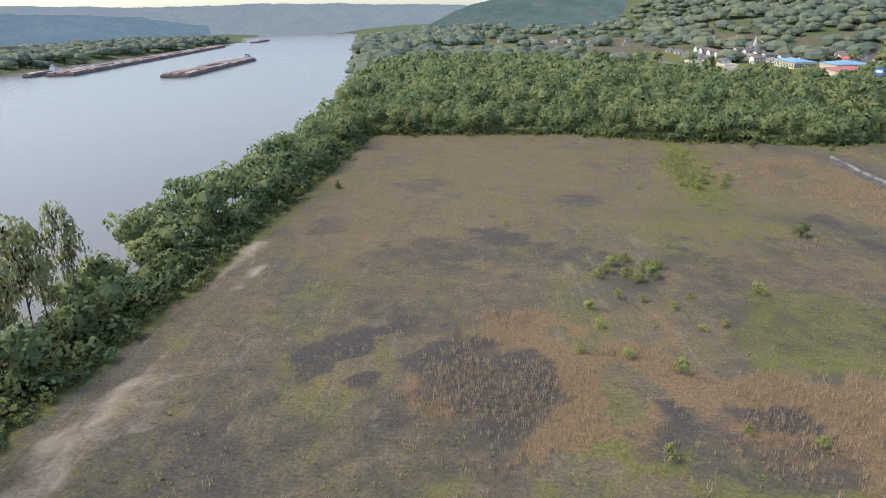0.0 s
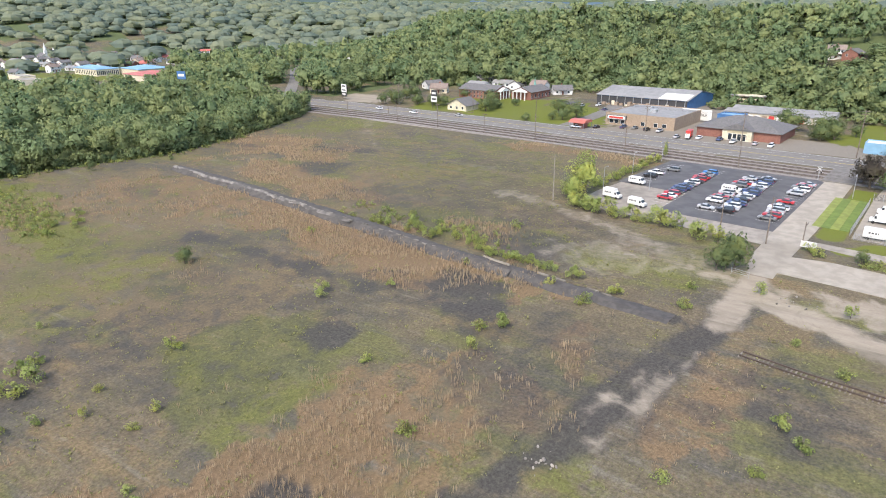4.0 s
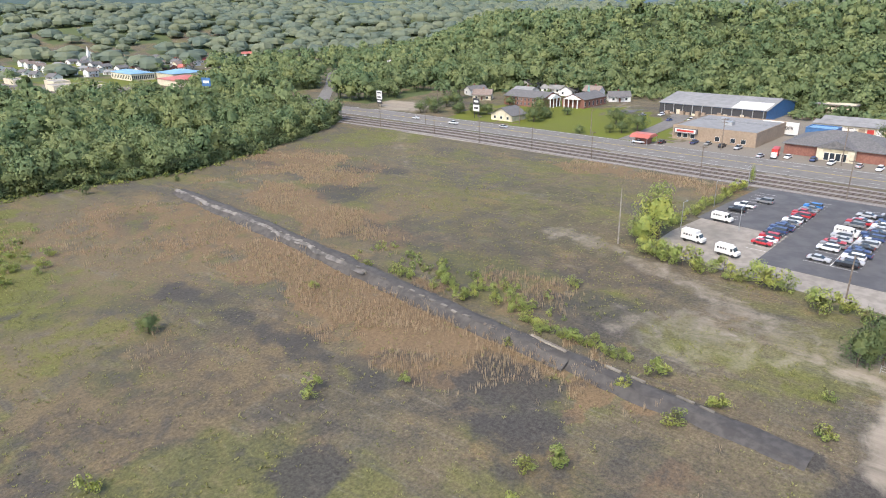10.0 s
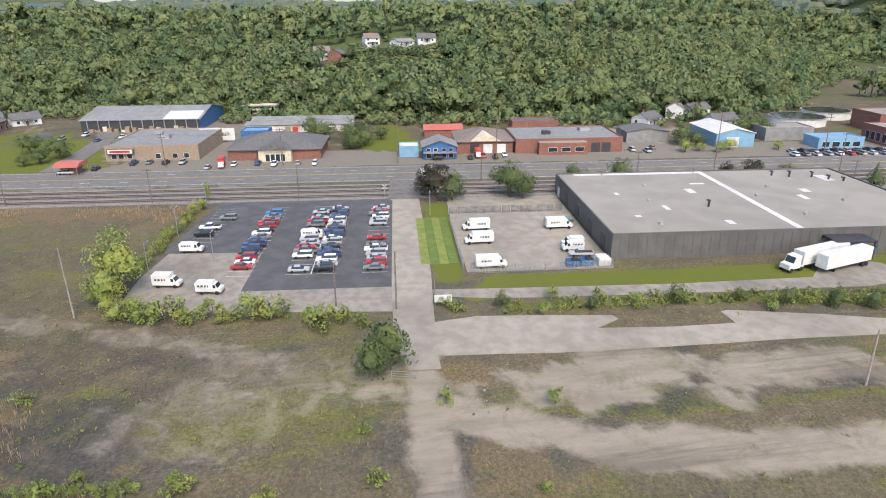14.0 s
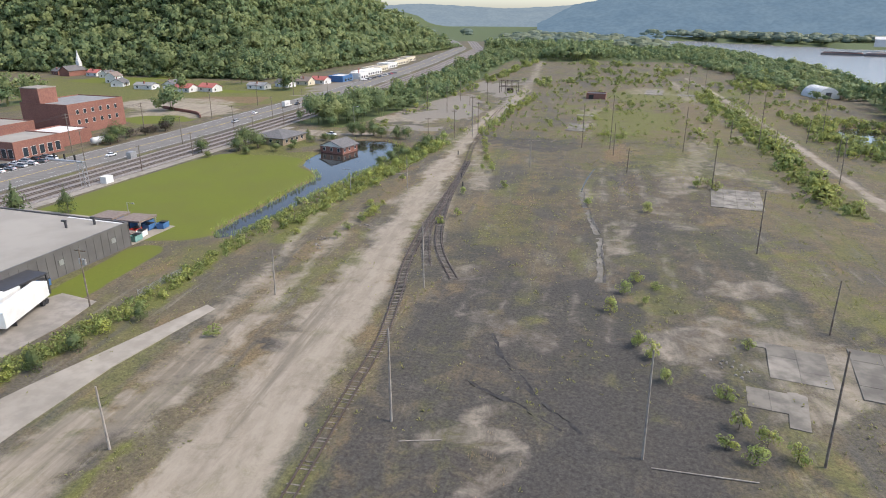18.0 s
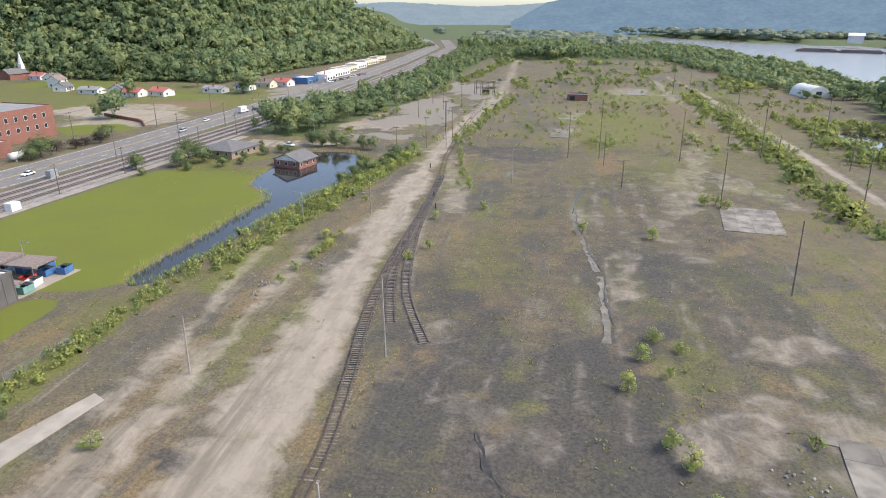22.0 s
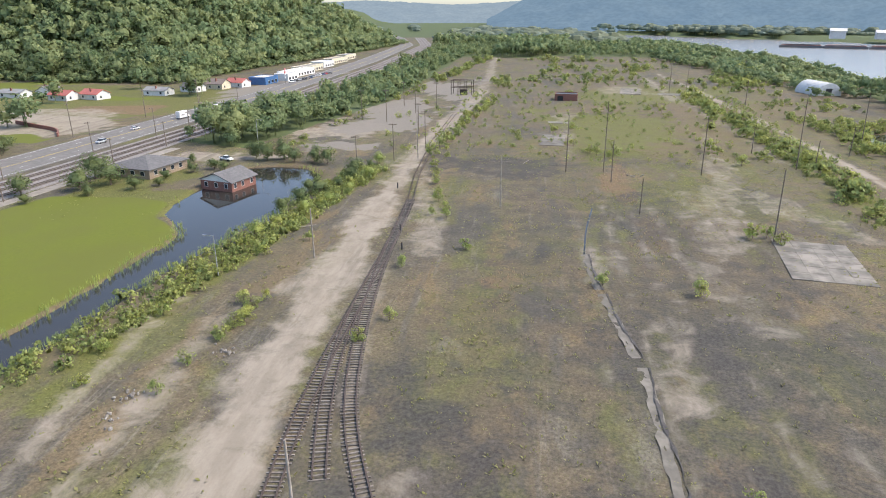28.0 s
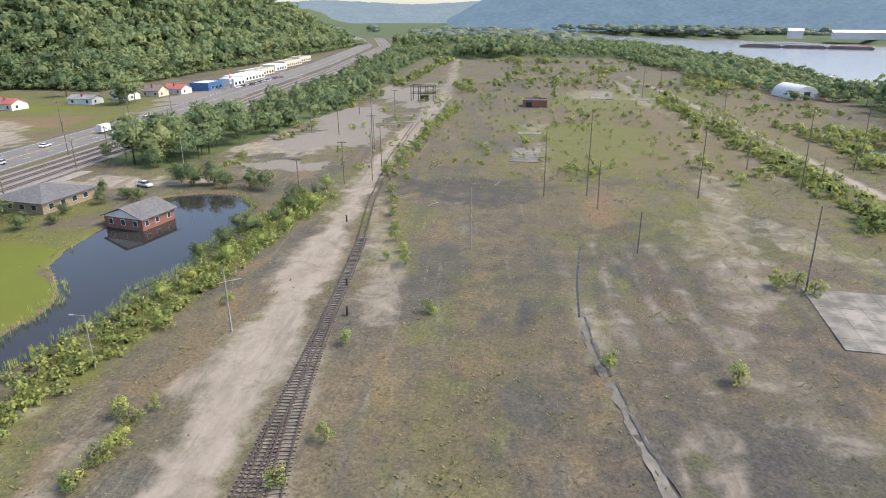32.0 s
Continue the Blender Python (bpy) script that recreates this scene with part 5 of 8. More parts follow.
# shallow paved drain through the yard, partly silted up
DRAIN = [(83, -187), (84.3, -170), (84.4, -154), (81.6, -137), (78.3, -122), (75.9, -111), (75.2, -103), (74.4, -94), (73.8, -84)]
DRAIN_FLOOR = material("silted_concrete", (0.2, 0.183, 0.152), (0.12, 0.11, 0.09), 0.45, bump=0.4, dirt=0.6)
drain = tagged(part("drain", ribbon_bm(DRAIN[:3], -0.2, 0.12, -0.3, 0.035, 2.0), POND), "shallow worn concrete drain with standing water through the yard", "drain", kind="structure")
for seg in (DRAIN[2:4], [(81.2, -135.5), DRAIN[4], (76.6, -114.5)], [(76, -112), *DRAIN[5:]]):
    profile_strip(seg, [(-0.75, 0.9), (-0.2, 0.8), (0.6, 0.9)], 1.0, drain, "floor", DRAIN_FLOOR, ([0, 90], [0.2, 0.2]), 31, 0.5)
    profile_strip(seg, [(0.6, 1.0), (0.85, 1.0)], 1.0, drain, "edge", CINDER, ([0, 90], [0.22, 0.22]), 32, 0.5)

# ---- poles and wires ----
def pole(x, y, h, arm=0, lean=0.0, rz=0.0, mat=None, label="tall dark wooden pole standing on the waste ground", name="utility_pole", group="poles", r=0.17):
    t = thing(name, label, "pole", x, y, None, rz, group)
    b = add_cyl(bmesh.new(), 0, 0, -0.5, h, r, r * 0.62, 10)
    bmesh.ops.transform(b, matrix=Matrix.Rotation(radians(lean), 4, "Y"), verts=b.verts[:])
    part("post", b, mat or POLE_WOOD, t)
    sx = math.sin(radians(lean)) * h
    for k in range(arm):
        part("crossarm", box(sx - 1.25, sx + 1.25, -0.3, -0.18, h - 0.6 - k * 1.1, h - 0.42 - k * 1.1, bevel=0.015), POLE_WOOD, t)
        for q in (-1.1, -0.5, 0.5, 1.1):
            part("insulator", cyl(sx + q, -0.24, h - 0.42 - k * 1.1, h - 0.24 - k * 1.1, 0.05, 0.035, 6), CHARCOAL, t)
    return t


def lamp_pole(x, y, h, rz, reach=1.6, label="slim grey lamp post with a curved arm"):
    t = thing("street_lamp", label, "street lamp", x, y, None, rz, "lamp posts")
    part("post", cyl(0, 0, -0.3, h, 0.11, 0.07, 8), STEEL, t)
    part("arm", box(0, reach, -0.05, 0.05, h - 0.1, h, bevel=0.02), STEEL, t)
    head = part("lamp_head", box(reach - 0.1, reach + 0.6, -0.16, 0.16, h - 0.16, h + 0.02, bevel=0.05), STEEL, t)
    part("lens", box(reach, reach + 0.5, -0.11, 0.11, h - 0.19, h - 0.155), WHITE, head)
    return t


GREY_LABEL = "weathered pale grey wooden pole on the waste ground"
for px_, py_, h, lean, gr in ((97, -28, 13.8, 0.5, 1), (133, -59, 9.4, -1, 1), (107, -71, 13.6, 0.8, 1), (41, -112, 14.7, 2, 0), (35, -73, 10, 1, 0), (44, -35, 15.8, 2, 0), (65, -30, 15, 1.5, 1), (128, -12, 9, 1, 1)):
    pole(px_, py_, h, 0, lean, 0, POLE_GREY if gr else POLE_WOOD, GREY_LABEL if gr else "tall dark wooden pole standing on the waste ground")
for px_, py_, h, lean in ((52, -228, 17.5, 0.5), (80, -226, 21, 0.4), (91, -224, 17, 0.3), (72, -185, 8.5, 0), (46, -170, 15.3, 1), (23, -241, 22, 1.5), (10, -175, 17, 2.5), (-2, -227, 13.7, 1), (31, -263, 9, 1), (1, -264, 10, -1), (-9, -283, 19, 2), (16, -247, 8, 0), (40, -438, 18, 0), (8, -388, 14, 1), (28, -456, 15, 0), (78, -214, 12, 1)):
    pole(px_, py_, h, 0, lean)
for px_, py_, h in ((105, -182, 12.8), (136, -141, 10), (141, -250, 13), (147, -262, 14), (150, -275, 12), (152, -210, 11), (146, -228, 12), (139, -232, 15), (171, -300, 14), (184, -305, 13), (166, -330, 12), (178, -352, 12), (158, -340, 13)):
    pole(px_, py_, h, 1 if px_ > 140 else 0, 0.6, 20, POLE_GREY if px_ < 140 else POLE_WOOD, "old wooden pole with a leaning top beside the haul road")
pole(159, 112, 13.3, 0, -0.6, 0, POLE_GREY, "single pale pole standing in the weedy field")
for px_, py_, h in ((231, 243, 8.6), (230, 216, 11.2), (231, 190, 9), (231.5, 164, 10.2), (231, 124, 10), (231, 83, 11.3), (246.5, 29, 8.2), (236 - 6, -4, 7), (230, -31, 7), (229.5, -80, 8.5), (247.5, -46, 11.4), (247.5, -21, 8.5), (247.5, -88, 13), (247.5, -129, 14), (248, -179, 11), (248, -215, 11), (229, -112 - 22, 9), (228.5, -160, 9), (228, -200, 9), (247, 265, 9), (227.5, 275, 8), (249, -250, 11), (251, -285, 11), (253, -320, 11), (234, -250, 10), (236, -290, 10), (232, -232, 9)):
    pole(px_, py_, h, 1, 0.3, 90, POLE_WOOD, "dark wooden utility pole beside the railway", group="railway poles")
for px_, py_, h in ((274, 55, 17), (276, 20, 15), (275, 95, 13), (275, 135, 12), (274.5, -60, 16), (274, -100, 15), (275, 230, 12), (276, 285, 12), (273, 190, 12), (275, -150, 15), (276, -190, 14), (278, -240, 14), (283, -290, 13), (288, -340, 12)):
    pole(px_, py_, h, 2, 0.2, 90, POLE_WOOD, "wooden utility pole with crossarms beside the highway", group="highway poles", r=0.2)
for px_, py_, h in ((158, 55, 11.2), (160, 66, 8.7), (160, 48, 6.2), (162.5, -44, 11.3)):
    pole(px_, py_, h, 1, 0, 0, POLE_WOOD, "wooden service pole beside the access road", group="service poles")
for px_, py_, h, rz in ((176, 105, 7.5, 0), (202, 107.6, 7, 0), (192, -87, 5.3, 180), (213, 46.5, 7, 180), (186, 95, 6, 0), (226, 107.5, 7, 180), (149, -128, 8, 0), (192, -225, 12, 180)):
    lamp_pole(px_, py_, h, rz)


def wire(p0, p1, sag=0.8):
    cu = bpy.data.curves.new("wire", "CURVE")
    cu.dimensions, cu.bevel_depth, cu.bevel_resolution = "3D", 0.022, 0
    sp = cu.splines.new("POLY")
    sp.points.add(8)
    for i in range(9):
        q = Vector(p0).lerp(Vector(p1), i / 8)
        sp.points[i].co = (q.x, q.y, q.z - sag * 4 * (i / 8) * (1 - i / 8), 1)
    cu.materials.append(CHARCOAL)
    ob = tagged(new("overhead_wire", cu), "thin dark overhead wire between poles", "wire", "overhead wires")
    return ob


row = [(275, 285, 11.5), (274.5, 230, 11.5), (273, 190, 11.5), (275, 135, 11.5), (275, 95, 12.5), (274, 55, 16.5), (276, 20, 14.5), (274.5, -60, 15.5), (274, -100, 14.5), (275, -150, 14.5), (276, -190, 13.5)]
for a, b in zip(row[:-1], row[1:]):
    for q in (-1.0, 1.0):
        wire((a[0] + q, a[1], a[2]), (b[0] + q, b[1], b[2]), 1.0)

gate = thing("yard_gate", "grey tubular yard gate beside the big bush", "gate", 134.6, 53.8, None, 80)
for q in (-1.8, 1.8):
    part("post", cyl(q, 0, -0.3, 1.3, 0.05, 0.05, 8), STEEL, gate)
for zz in (0.4, 0.8, 1.2):
    part("bar", box(-1.8, 1.8, -0.025, 0.025, zz, zz + 0.05), STEEL, gate)
for q in (-0.5, 0.0, 0.5):
    tr_ = thing("transformer", "pale grey pole transformer can", "transformer", 162.5 + q, -44.35, 8.2, 0, "pole transformers")
    part("can", cyl(0, 0, 0, 1.0, 0.24, 0.24, 10), STEEL, tr_)
    part("bushing", cyl(0, 0, 1.0, 1.2, 0.05, 0.04, 6), CHARCOAL, tr_)

# ---- fences ----
def fence(pts, h=1.9, label="grey chain-link fence with steel posts", step=3.0, mat=None):
    t = thing("fence", label, "fence", 0, 0, 0, 0, "fences")
    for (ax, ay), (bx, by) in zip(pts[:-1], pts[1:]):
        n = max(1, round(math.hypot(bx - ax, by - ay) / step))
        for i in range(n + 1):
            q = (ax + (bx - ax) * i / n, ay + (by - ay) * i / n)
            part("post", cyl(*q, -0.2, h + 0.1, 0.06, 0.06, 6), STEEL, t)
        ang = math.degrees(math.atan2(by - ay, bx - ax))
        ln = math.hypot(bx - ax, by - ay)
        wires = bmesh.new()
        k = 0.0
        while k < ln:
            add_box(wires, k - 0.022, k + 0.022, -0.01, 0.01, 0.1, h)
            k += 0.3
        for zz in np.arange(0.1, h + 0.01, 0.3):
            add_box(wires, 0, ln, -0.012, 0.012, zz - 0.02, zz + 0.02)
        part("wire_mesh", spin(wires, ang, ax, ay, 0), mat or STEEL, t)
    return t


fence([(174, 12), (173.3, 40)], 1.8)
fence([(176, 41.2), (208, 41.7)], 1.9)
fence([(214, 41.6), (214, 11)], 1.9, "dark slatted yard fence along the truck yard", 2.4, CHARCOAL)
fence([(174, 12), (174, 9.9), (178, 9.9)], 1.6)
fence([(157, -50), (156.5, -62)], 1.5)
# ---- buildings ----
def add_window(parent, side, u, z, w, h, face, frame_mat=None, name="window"):
    """A framed pane set in a wall; side: axis and sign of the wall's outward normal, u along it."""
    ax, sg = side[0], (1 if side[1] == "+" else -1)
    d0, d1 = face - 0.02 * sg, face + 0.05 * sg

    def b(u0, u1, z0, z1, e):
        lo, hi = min(d0, d1 + e * sg), max(d0, d1 + e * sg)
        return box(lo, hi, u0, u1, z0, z1) if ax == "x" else box(u0, u1, lo, hi, z0, z1)
    f = part(name, b(u - w / 2 - 0.1, u + w / 2 + 0.1, z - 0.1, z + h + 0.1, 0), frame_mat or WHITE, parent)
    part("pane", b(u - w / 2, u + w / 2, z, z + h, 0.03), GLASS, f)
    return f


def add_door(parent, side, u, w, h, face, mat, name="door"):
    ax, sg = side[0], (1 if side[1] == "+" else -1)
    lo, hi = min(face - 0.02 * sg, face + 0.07 * sg), max(face - 0.02 * sg, face + 0.07 * sg)
    b = box(lo, hi, u - w / 2, u + w / 2, 0.0, h) if ax == "x" else box(u - w / 2, u + w / 2, lo, hi, 0.0, h)
    return part(name, b, mat, parent)


def building(name, label, category, x0, x1, y0, y1, h, wall, roof, roof_mat, rise=2.0, eave=0.5, z=None, rz=0, group=""):
    """Walls and a roof over a plan that is centred on the thing's origin."""
    cx, cy, w, d = (x0 + x1) / 2, (y0 + y1) / 2, (x1 - x0) / 2, (y1 - y0) / 2
    zc = min(float(land(a, b)) for a in (x0, x1) for b in (y0, y1)) if z is None else z
    t = thing(name, label, category, cx, cy, zc, rz, group)
    body = box(-w, w, -d, d, -1.0, h)
    if roof == "gable_y":      # ridge along y
        add_prism(body, [(-w, h), (w, h), (0, h + rise)], -d, d)
    if roof == "gable_x":
        g = prism([(-d, h), (d, h), (0, h + rise)], -w, w)
        bmesh.ops.transform(g, matrix=Matrix.Rotation(radians(90), 4, "Z"), verts=g.verts[:])
        me = bpy.data.meshes.new("gable")
        g.to_mesh(me)
        g.free()
        body.from_mesh(me)
        bpy.data.meshes.remove(me)
    part("wall", body, wall, t)
    e = eave
    if roof == "flat":
        r = box(-w + 0.3, w - 0.3, -d + 0.3, d - 0.3, h - 0.1, h + 0.06)
        part("roof", r, roof_mat, t)
        pb = bmesh.new()
        add_box(pb, -w - 0.05, w + 0.05, -d - 0.05, -d + 0.3, h - 0.15, h + 0.45)
        add_box(pb, -w - 0.05, w + 0.05, d - 0.3, d + 0.05, h - 0.15, h + 0.45)
        add_box(pb, -w - 0.05, -w + 0.3, -d + 0.3, d - 0.3, h - 0.15, h + 0.45)
        add_box(pb, w - 0.3, w + 0.05, -d + 0.3, d - 0.3, h - 0.15, h + 0.45)
        part("parapet", pb, wall, t)
    elif roof == "hip":
        bm = bmesh.new()
        a, b = w + e, d + e
        m = min(a, b)
        ends = ((-(a - m), 0), (a - m, 0)) if a > b else ((0, -(b - m)), (0, b - m))
        if a == b:
            ends = ((-0.2, 0), (0.2, 0))
        lo = [bm.verts.new((q[0], q[1], h - 0.05)) for q in ((-a, -b), (a, -b), (a, b), (-a, b))]
        lo2 = [bm.verts.new((q[0], q[1], h - 0.3)) for q in ((-a, -b), (a, -b), (a, b), (-a, b))]
        p, q = (bm.verts.new((*ends[0], h + rise)), bm.verts.new((*ends[1], h + rise)))
        if a >= b:
            fs = ((lo[0], lo[1], q, p), (lo[1], lo[2], q), (lo[2], lo[3], p, q), (lo[3], lo[0], p))
        else:
            fs = ((lo[0], lo[1], p), (lo[1], lo[2], q, p), (lo[2], lo[3], q), (lo[3], lo[0], p, q))
        for f in fs:
            bm.faces.new(f)
        for i in range(4):
            bm.faces.new((lo2[i], lo2[(i + 1) % 4], lo[(i + 1) % 4], lo[i]))
        bm.faces.new(lo2[::-1])
        bmesh.ops.recalc_face_normals(bm, faces=bm.faces[:])
        part("roof", bm, roof_mat, t)
    else:
        a, b = (w, d) if roof == "gable_y" else (d, w)
        k = rise / a
        prof = [(-a - e, h - e * k + 0.04), (0, h + rise + 0.04), (a + e, h - e * k + 0.04), (a + e, h - e * k + 0.22), (0, h + rise + 0.24), (-a - e, h - e * k + 0.22)]
        r = prism(prof, -b - e, b + e)
        if roof == "gable_x":
            bmesh.ops.transform(r, matrix=Matrix.Rotation(radians(90), 4, "Z"), verts=r.verts[:])
        part("roof", r, roof_mat, t)
    return t


# the dark warehouse with its pale roof
wh = building("warehouse", "long low warehouse with dark cladding and pale flat roof", "warehouse", 179, 232, -73, 9, 5.9, DARK_WALL, "flat", ROOF_MEMBRANE)
for k in range(41):
    part("cladding_rib", box(-26.58, -26.5, -40.8 + 2 * k, -40.7 + 2 * k, 0.1, 5.7), DARK_WALL, wh)
part("roof_band", box(-26, 26, -2.0, -0.4, 5.95, 6.02), ROOF_WHITE, wh)
part("roof_band", box(24.3, 26.2, -2, 36, 5.95, 6.03), ROOF_WHITE, wh)
part("roof_band", box(-26, -10, -40.6, -40.0, 5.95, 6.05), ROOF_WHITE, wh)
for a, b, c, d in ((-20, 12, 2.6, 1.6), (-8, 22, 3.5, 1.2), (5, 30, 2, 1), (6, 10, 4, 2), (-2, -16, 4, 1.5), (4, -20, 3, 2), (16, -33, 6, 3), (-14, 31, 1.4, 1.4), (13, 5, 1.2, 4)):
    part("roof_patch", box(a - c / 2, a + c / 2, b - d / 2, b + d / 2, 5.95, 6.024), ROOF_WHITE, wh)
for a, b, hh in ((-8, 11.5, 1.6), (18, -24, 1.6), (17, -30, 1.5), (14, -33, 1.2), (12, -36, 1.0), (-16, -34, 1.7), (-20, -38, 1.7), (20, -20, 1.2)):
    v = part("vent_pipe", cyl(a, b, 5.9, 5.9 + hh, 0.28, 0.28, 8), CHARCOAL, wh)
    part("cowl", box(a - 0.3, a + 0.9, b - 0.3, b + 0.3, 5.9 + hh - 0.1, 5.9 + hh + 0.35, bevel=0.08), CHARCOAL, v)
for a, b in ((0, -5), (8, -12), (-6, -24), (-2, 24), (12, 20), (-16, -8), (-20, 28)):
    part("roof_vent", box(a - 0.5, a + 0.5, b - 0.4, b + 0.4, 5.9, 6.5, bevel=0.06), STEEL, wh)
for u, w in ((-20, 3.4), (-10, 3.4), (2, 3.4), (13, 3.2)):
    add_door(wh, "y+", u, w, 3.8, 41, CHARCOAL, "roller_door")
add_door(wh, "y+", 22, 2.2, 3.2, 41, WHITE, "roller_door")
for u in (-36, -22, -14, -6):
    part("wall_vent", box(-26.62, -26.5, u - 0.6, u + 0.6, 2.6, 3.8), STEEL, wh)
dock = part("dock_canopy", box(-31.5, -26.5, -14.5, -5.5, 4.3, 4.7, bevel=0.05), CHARCOAL, wh)
part("canopy_leg", box(-31.4, -31.1, -14.4, -14.1, 0, 4.3), CHARCOAL, dock)
part("canopy_leg", box(-31.4, -31.1, -5.9, -5.6, 0, 4.3), CHARCOAL, dock)
part("dock_base", box(-29, -26.6, -14.4, -5.6, 0, 1.2), CONCRETE, wh)
wh.matrix_basis = wh.matrix_basis @ Matrix.Diagonal((1, 1, 0.91, 1))
part("side_lean_to", box(-26.5, -6, -43, -41.1, 2.9, 3.2), SHINGLE_BROWN, wh)

# flooded brick building and its neighbour
ph = building("brick_house", "small red-brick building flooded by the pond", "building", 176.8, 187.4, -193.5, -183.5, 3.1, BRICK, "gable_y", SHINGLE, 2.0, 0.6, -0.9, -10)
part("gable_trim", prism([(-5.4, 3.0), (5.4, 3.0), (0, 5.0)], 5.02, 5.1), WHITE, ph)
for u in (-4, 0, 4):
    add_window(ph, "y-", u * 0.85, 1.3, 1.0, 1.2, -5.0)
    add_window(ph, "y+", u * 0.85, 1.3, 1.0, 1.2, 5.0)
for u in (-3.2, 0.5, 3.6):
    add_window(ph, "x+", u, 1.3, 0.9, 1.2, 5.3)
    add_window(ph, "x-", u, 1.3, 0.9, 1.2, -5.3)
nb = building("low_office", "low brick office with a grey hipped roof beside the pond", "building", 206, 221, -205, -189, 3.0, BRICK_TAN, "hip", SHINGLE, 2.2, 0.7, None, -6)
for u in (-5, -1.5, 2, 5.5):
    add_window(nb, "y+", u, 1.0, 1.3, 1.2, 8.0)
    add_window(nb, "x-", u, 1.0, 1.3, 1.2, -7.5)

# shops and yards across the highway
st = building("brick_store", "brick store with a dark hipped roof and cream entrance", "shop", 284, 308, 83, 116, 4.0, BRICK, "hip", SHINGLE, 4.2, 0.8)
part("entrance_gable", prism([(-15.2, 0), (-11.8, 0), (-11.8, 4.3), (-15.2, 4.3)], -6.5, 5), STUCCO, st)
part("entrance_roof", spin(prism([(-7, 4.2), (6, 4.2), (-0.5, 7.0)], -10, 15.6), 90), SHINGLE, st)
part("sign", box(-15.3, -15.2, -4.5, 3, 3.1, 3.9), material("tan_sign", (0.42, 0.37, 0.25)), st)
for u in (-3.6, -1.8, 0, 1.8):
    add_window(st, "x-", u, 0.2, 1.4, 2.5, -15.2)
bo = building("brick_office", "long tan brick shop with a flat grey roof", "shop", 287, 322, 127, 160, 5.2, BRICK_TAN, "flat", ROOF_GREY)
part("canopy", box(-18.6, -17.4, 6, 15.5, 2.8, 4.6), SHINGLE, bo)
sg = part("fascia_sign", box(-18.75, -18.6, 6.5, 15, 3.0, 4.4), WHITE, bo)
part("letter_bar", box(-18.8, -18.74, 7.2, 14.3, 3.3, 4.1), RED, sg)
for u in (-12, -8, -2, 8, 11, 13.5):
    add_window(bo, "x-", u, 0.9, 1.7, 1.6, -17.5)
part("roof_unit", box(-4, -1, -2, 1, 5.2, 6.6, bevel=0.05), STEEL, bo)
part("roof_unit", box(6, 8, 4, 6.5, 5.2, 6.4, bevel=0.05), STEEL, bo)

lm = building("lumber_shed", "open-fronted lumber shed with a broad grey metal roof", "shed", 348, 388, 144, 196, 5.2, BLUE, "gable_y", ROOF_GREY, 3.4, 0.6)
part("roof_panel", prism([(-20.4, 5.45), (-9, 7.35), (-9, 7.43), (-20.4, 5.53)], -25.5, -10), ROOF_WHITE, lm)
# dark panel over the wall stands for shade inside the open front
part("open_front", box(-20.08, -19.9, -26, 26, 0, 4.9), CHARCOAL, lm)
for k in range(11):
    part("front_post", box(-20.5, -20.2, -25 + 4.8 * k, -24.7 + 4.8 * k, -0.5, 5.2), STEEL, lm)
for k in range(18):
    part("board", box(-20.4 - 0.9 * (k % 3), -18.5, -24 + 2.6 * k, -22.2 + 2.6 * k, 0, 1.0 + 0.5 * (k % 4)), BRICK_TAN if k % 3 else STUCCO, lm)
sb = thing("lumber_sign", "large white yard sign panel with dark lettering", "sign", 320, 129, None, 0)
part("panel", box(-0.2, 0.2, -7, 7, 0.6, 5.6, bevel=0.03), WHITE, sb)
for q in (-6, 0, 6):
    part("post", box(0.2, 0.45, q - 0.12, q + 0.12, -0.5, 5.4), STEEL, sb)
emblem = part("emblem", spin(cyl(0, 0, -0.03, 0.03, 1.2, 1.2, 20), 0), RED, sb)
emblem.matrix_basis = Matrix.Translation((-0.24, 4.6, 3.1)) @ Matrix.Rotation(radians(90), 4, "Y")


def lettering(text, size, parent, m, mat):
    cu = bpy.data.curves.new("lettering", "FONT")
    cu.body, cu.size, cu.extrude, cu.align_x, cu.align_y = text, size, 0.02, "CENTER", "CENTER"
    cu.materials.append(mat)
    ob = new("lettering", cu)
    ob.parent = parent
    ob.matrix_basis = m
    return ob


lettering("LUMBER", 2.0, sb, Matrix.Translation((-0.25, -1.6, 3.1)) @ Euler((radians(90), 0, radians(-90))).to_matrix().to_4x4(), CHARCOAL)
building("blue_shed", "small blue metal shed beside the lumber yard", "shed", 322, 331, 109, 120, 3.6, BLUE, "flat", ROOF_BLUE)
for k, xx in enumerate((340, 353)):
    su = building("storage_row", "long storage row with white doors and grey roof", "storage units", xx, xx + 9, 76, 122, 3.2, WHITE if k else STUCCO, "gable_y", ROOF_GREY, 1.0, 0.5, group="storage rows")
    for j in range(14):
        add_door(su, "x-", -20.8 + 3.2 * j, 2.4, 2.4, -4.5, (BRICK_TAN, WHITE, WHITE, RED)[j % 4], "roller_door")
rk = thing("timber_rack", "open timber rack stacked with pale boards", "rack", 384, 124, None, 0)
for j in range(5):
    part("upright", box(-3, 3, -8 + 4 * j - 0.1, -8 + 4 * j + 0.1, 0, 6), BRICK_TAN, rk)
for j in range(3):
    part("shelf", box(-3, 3, -8.5, 8.5, 1.6 + 1.9 * j, 1.8 + 1.9 * j), BRICK_TAN, rk)
    part("boards", box(-2.8, 2.8, -8, 7 - j, 1.8 + 1.9 * j, 2.7 + 1.9 * j), STUCCO, rk)
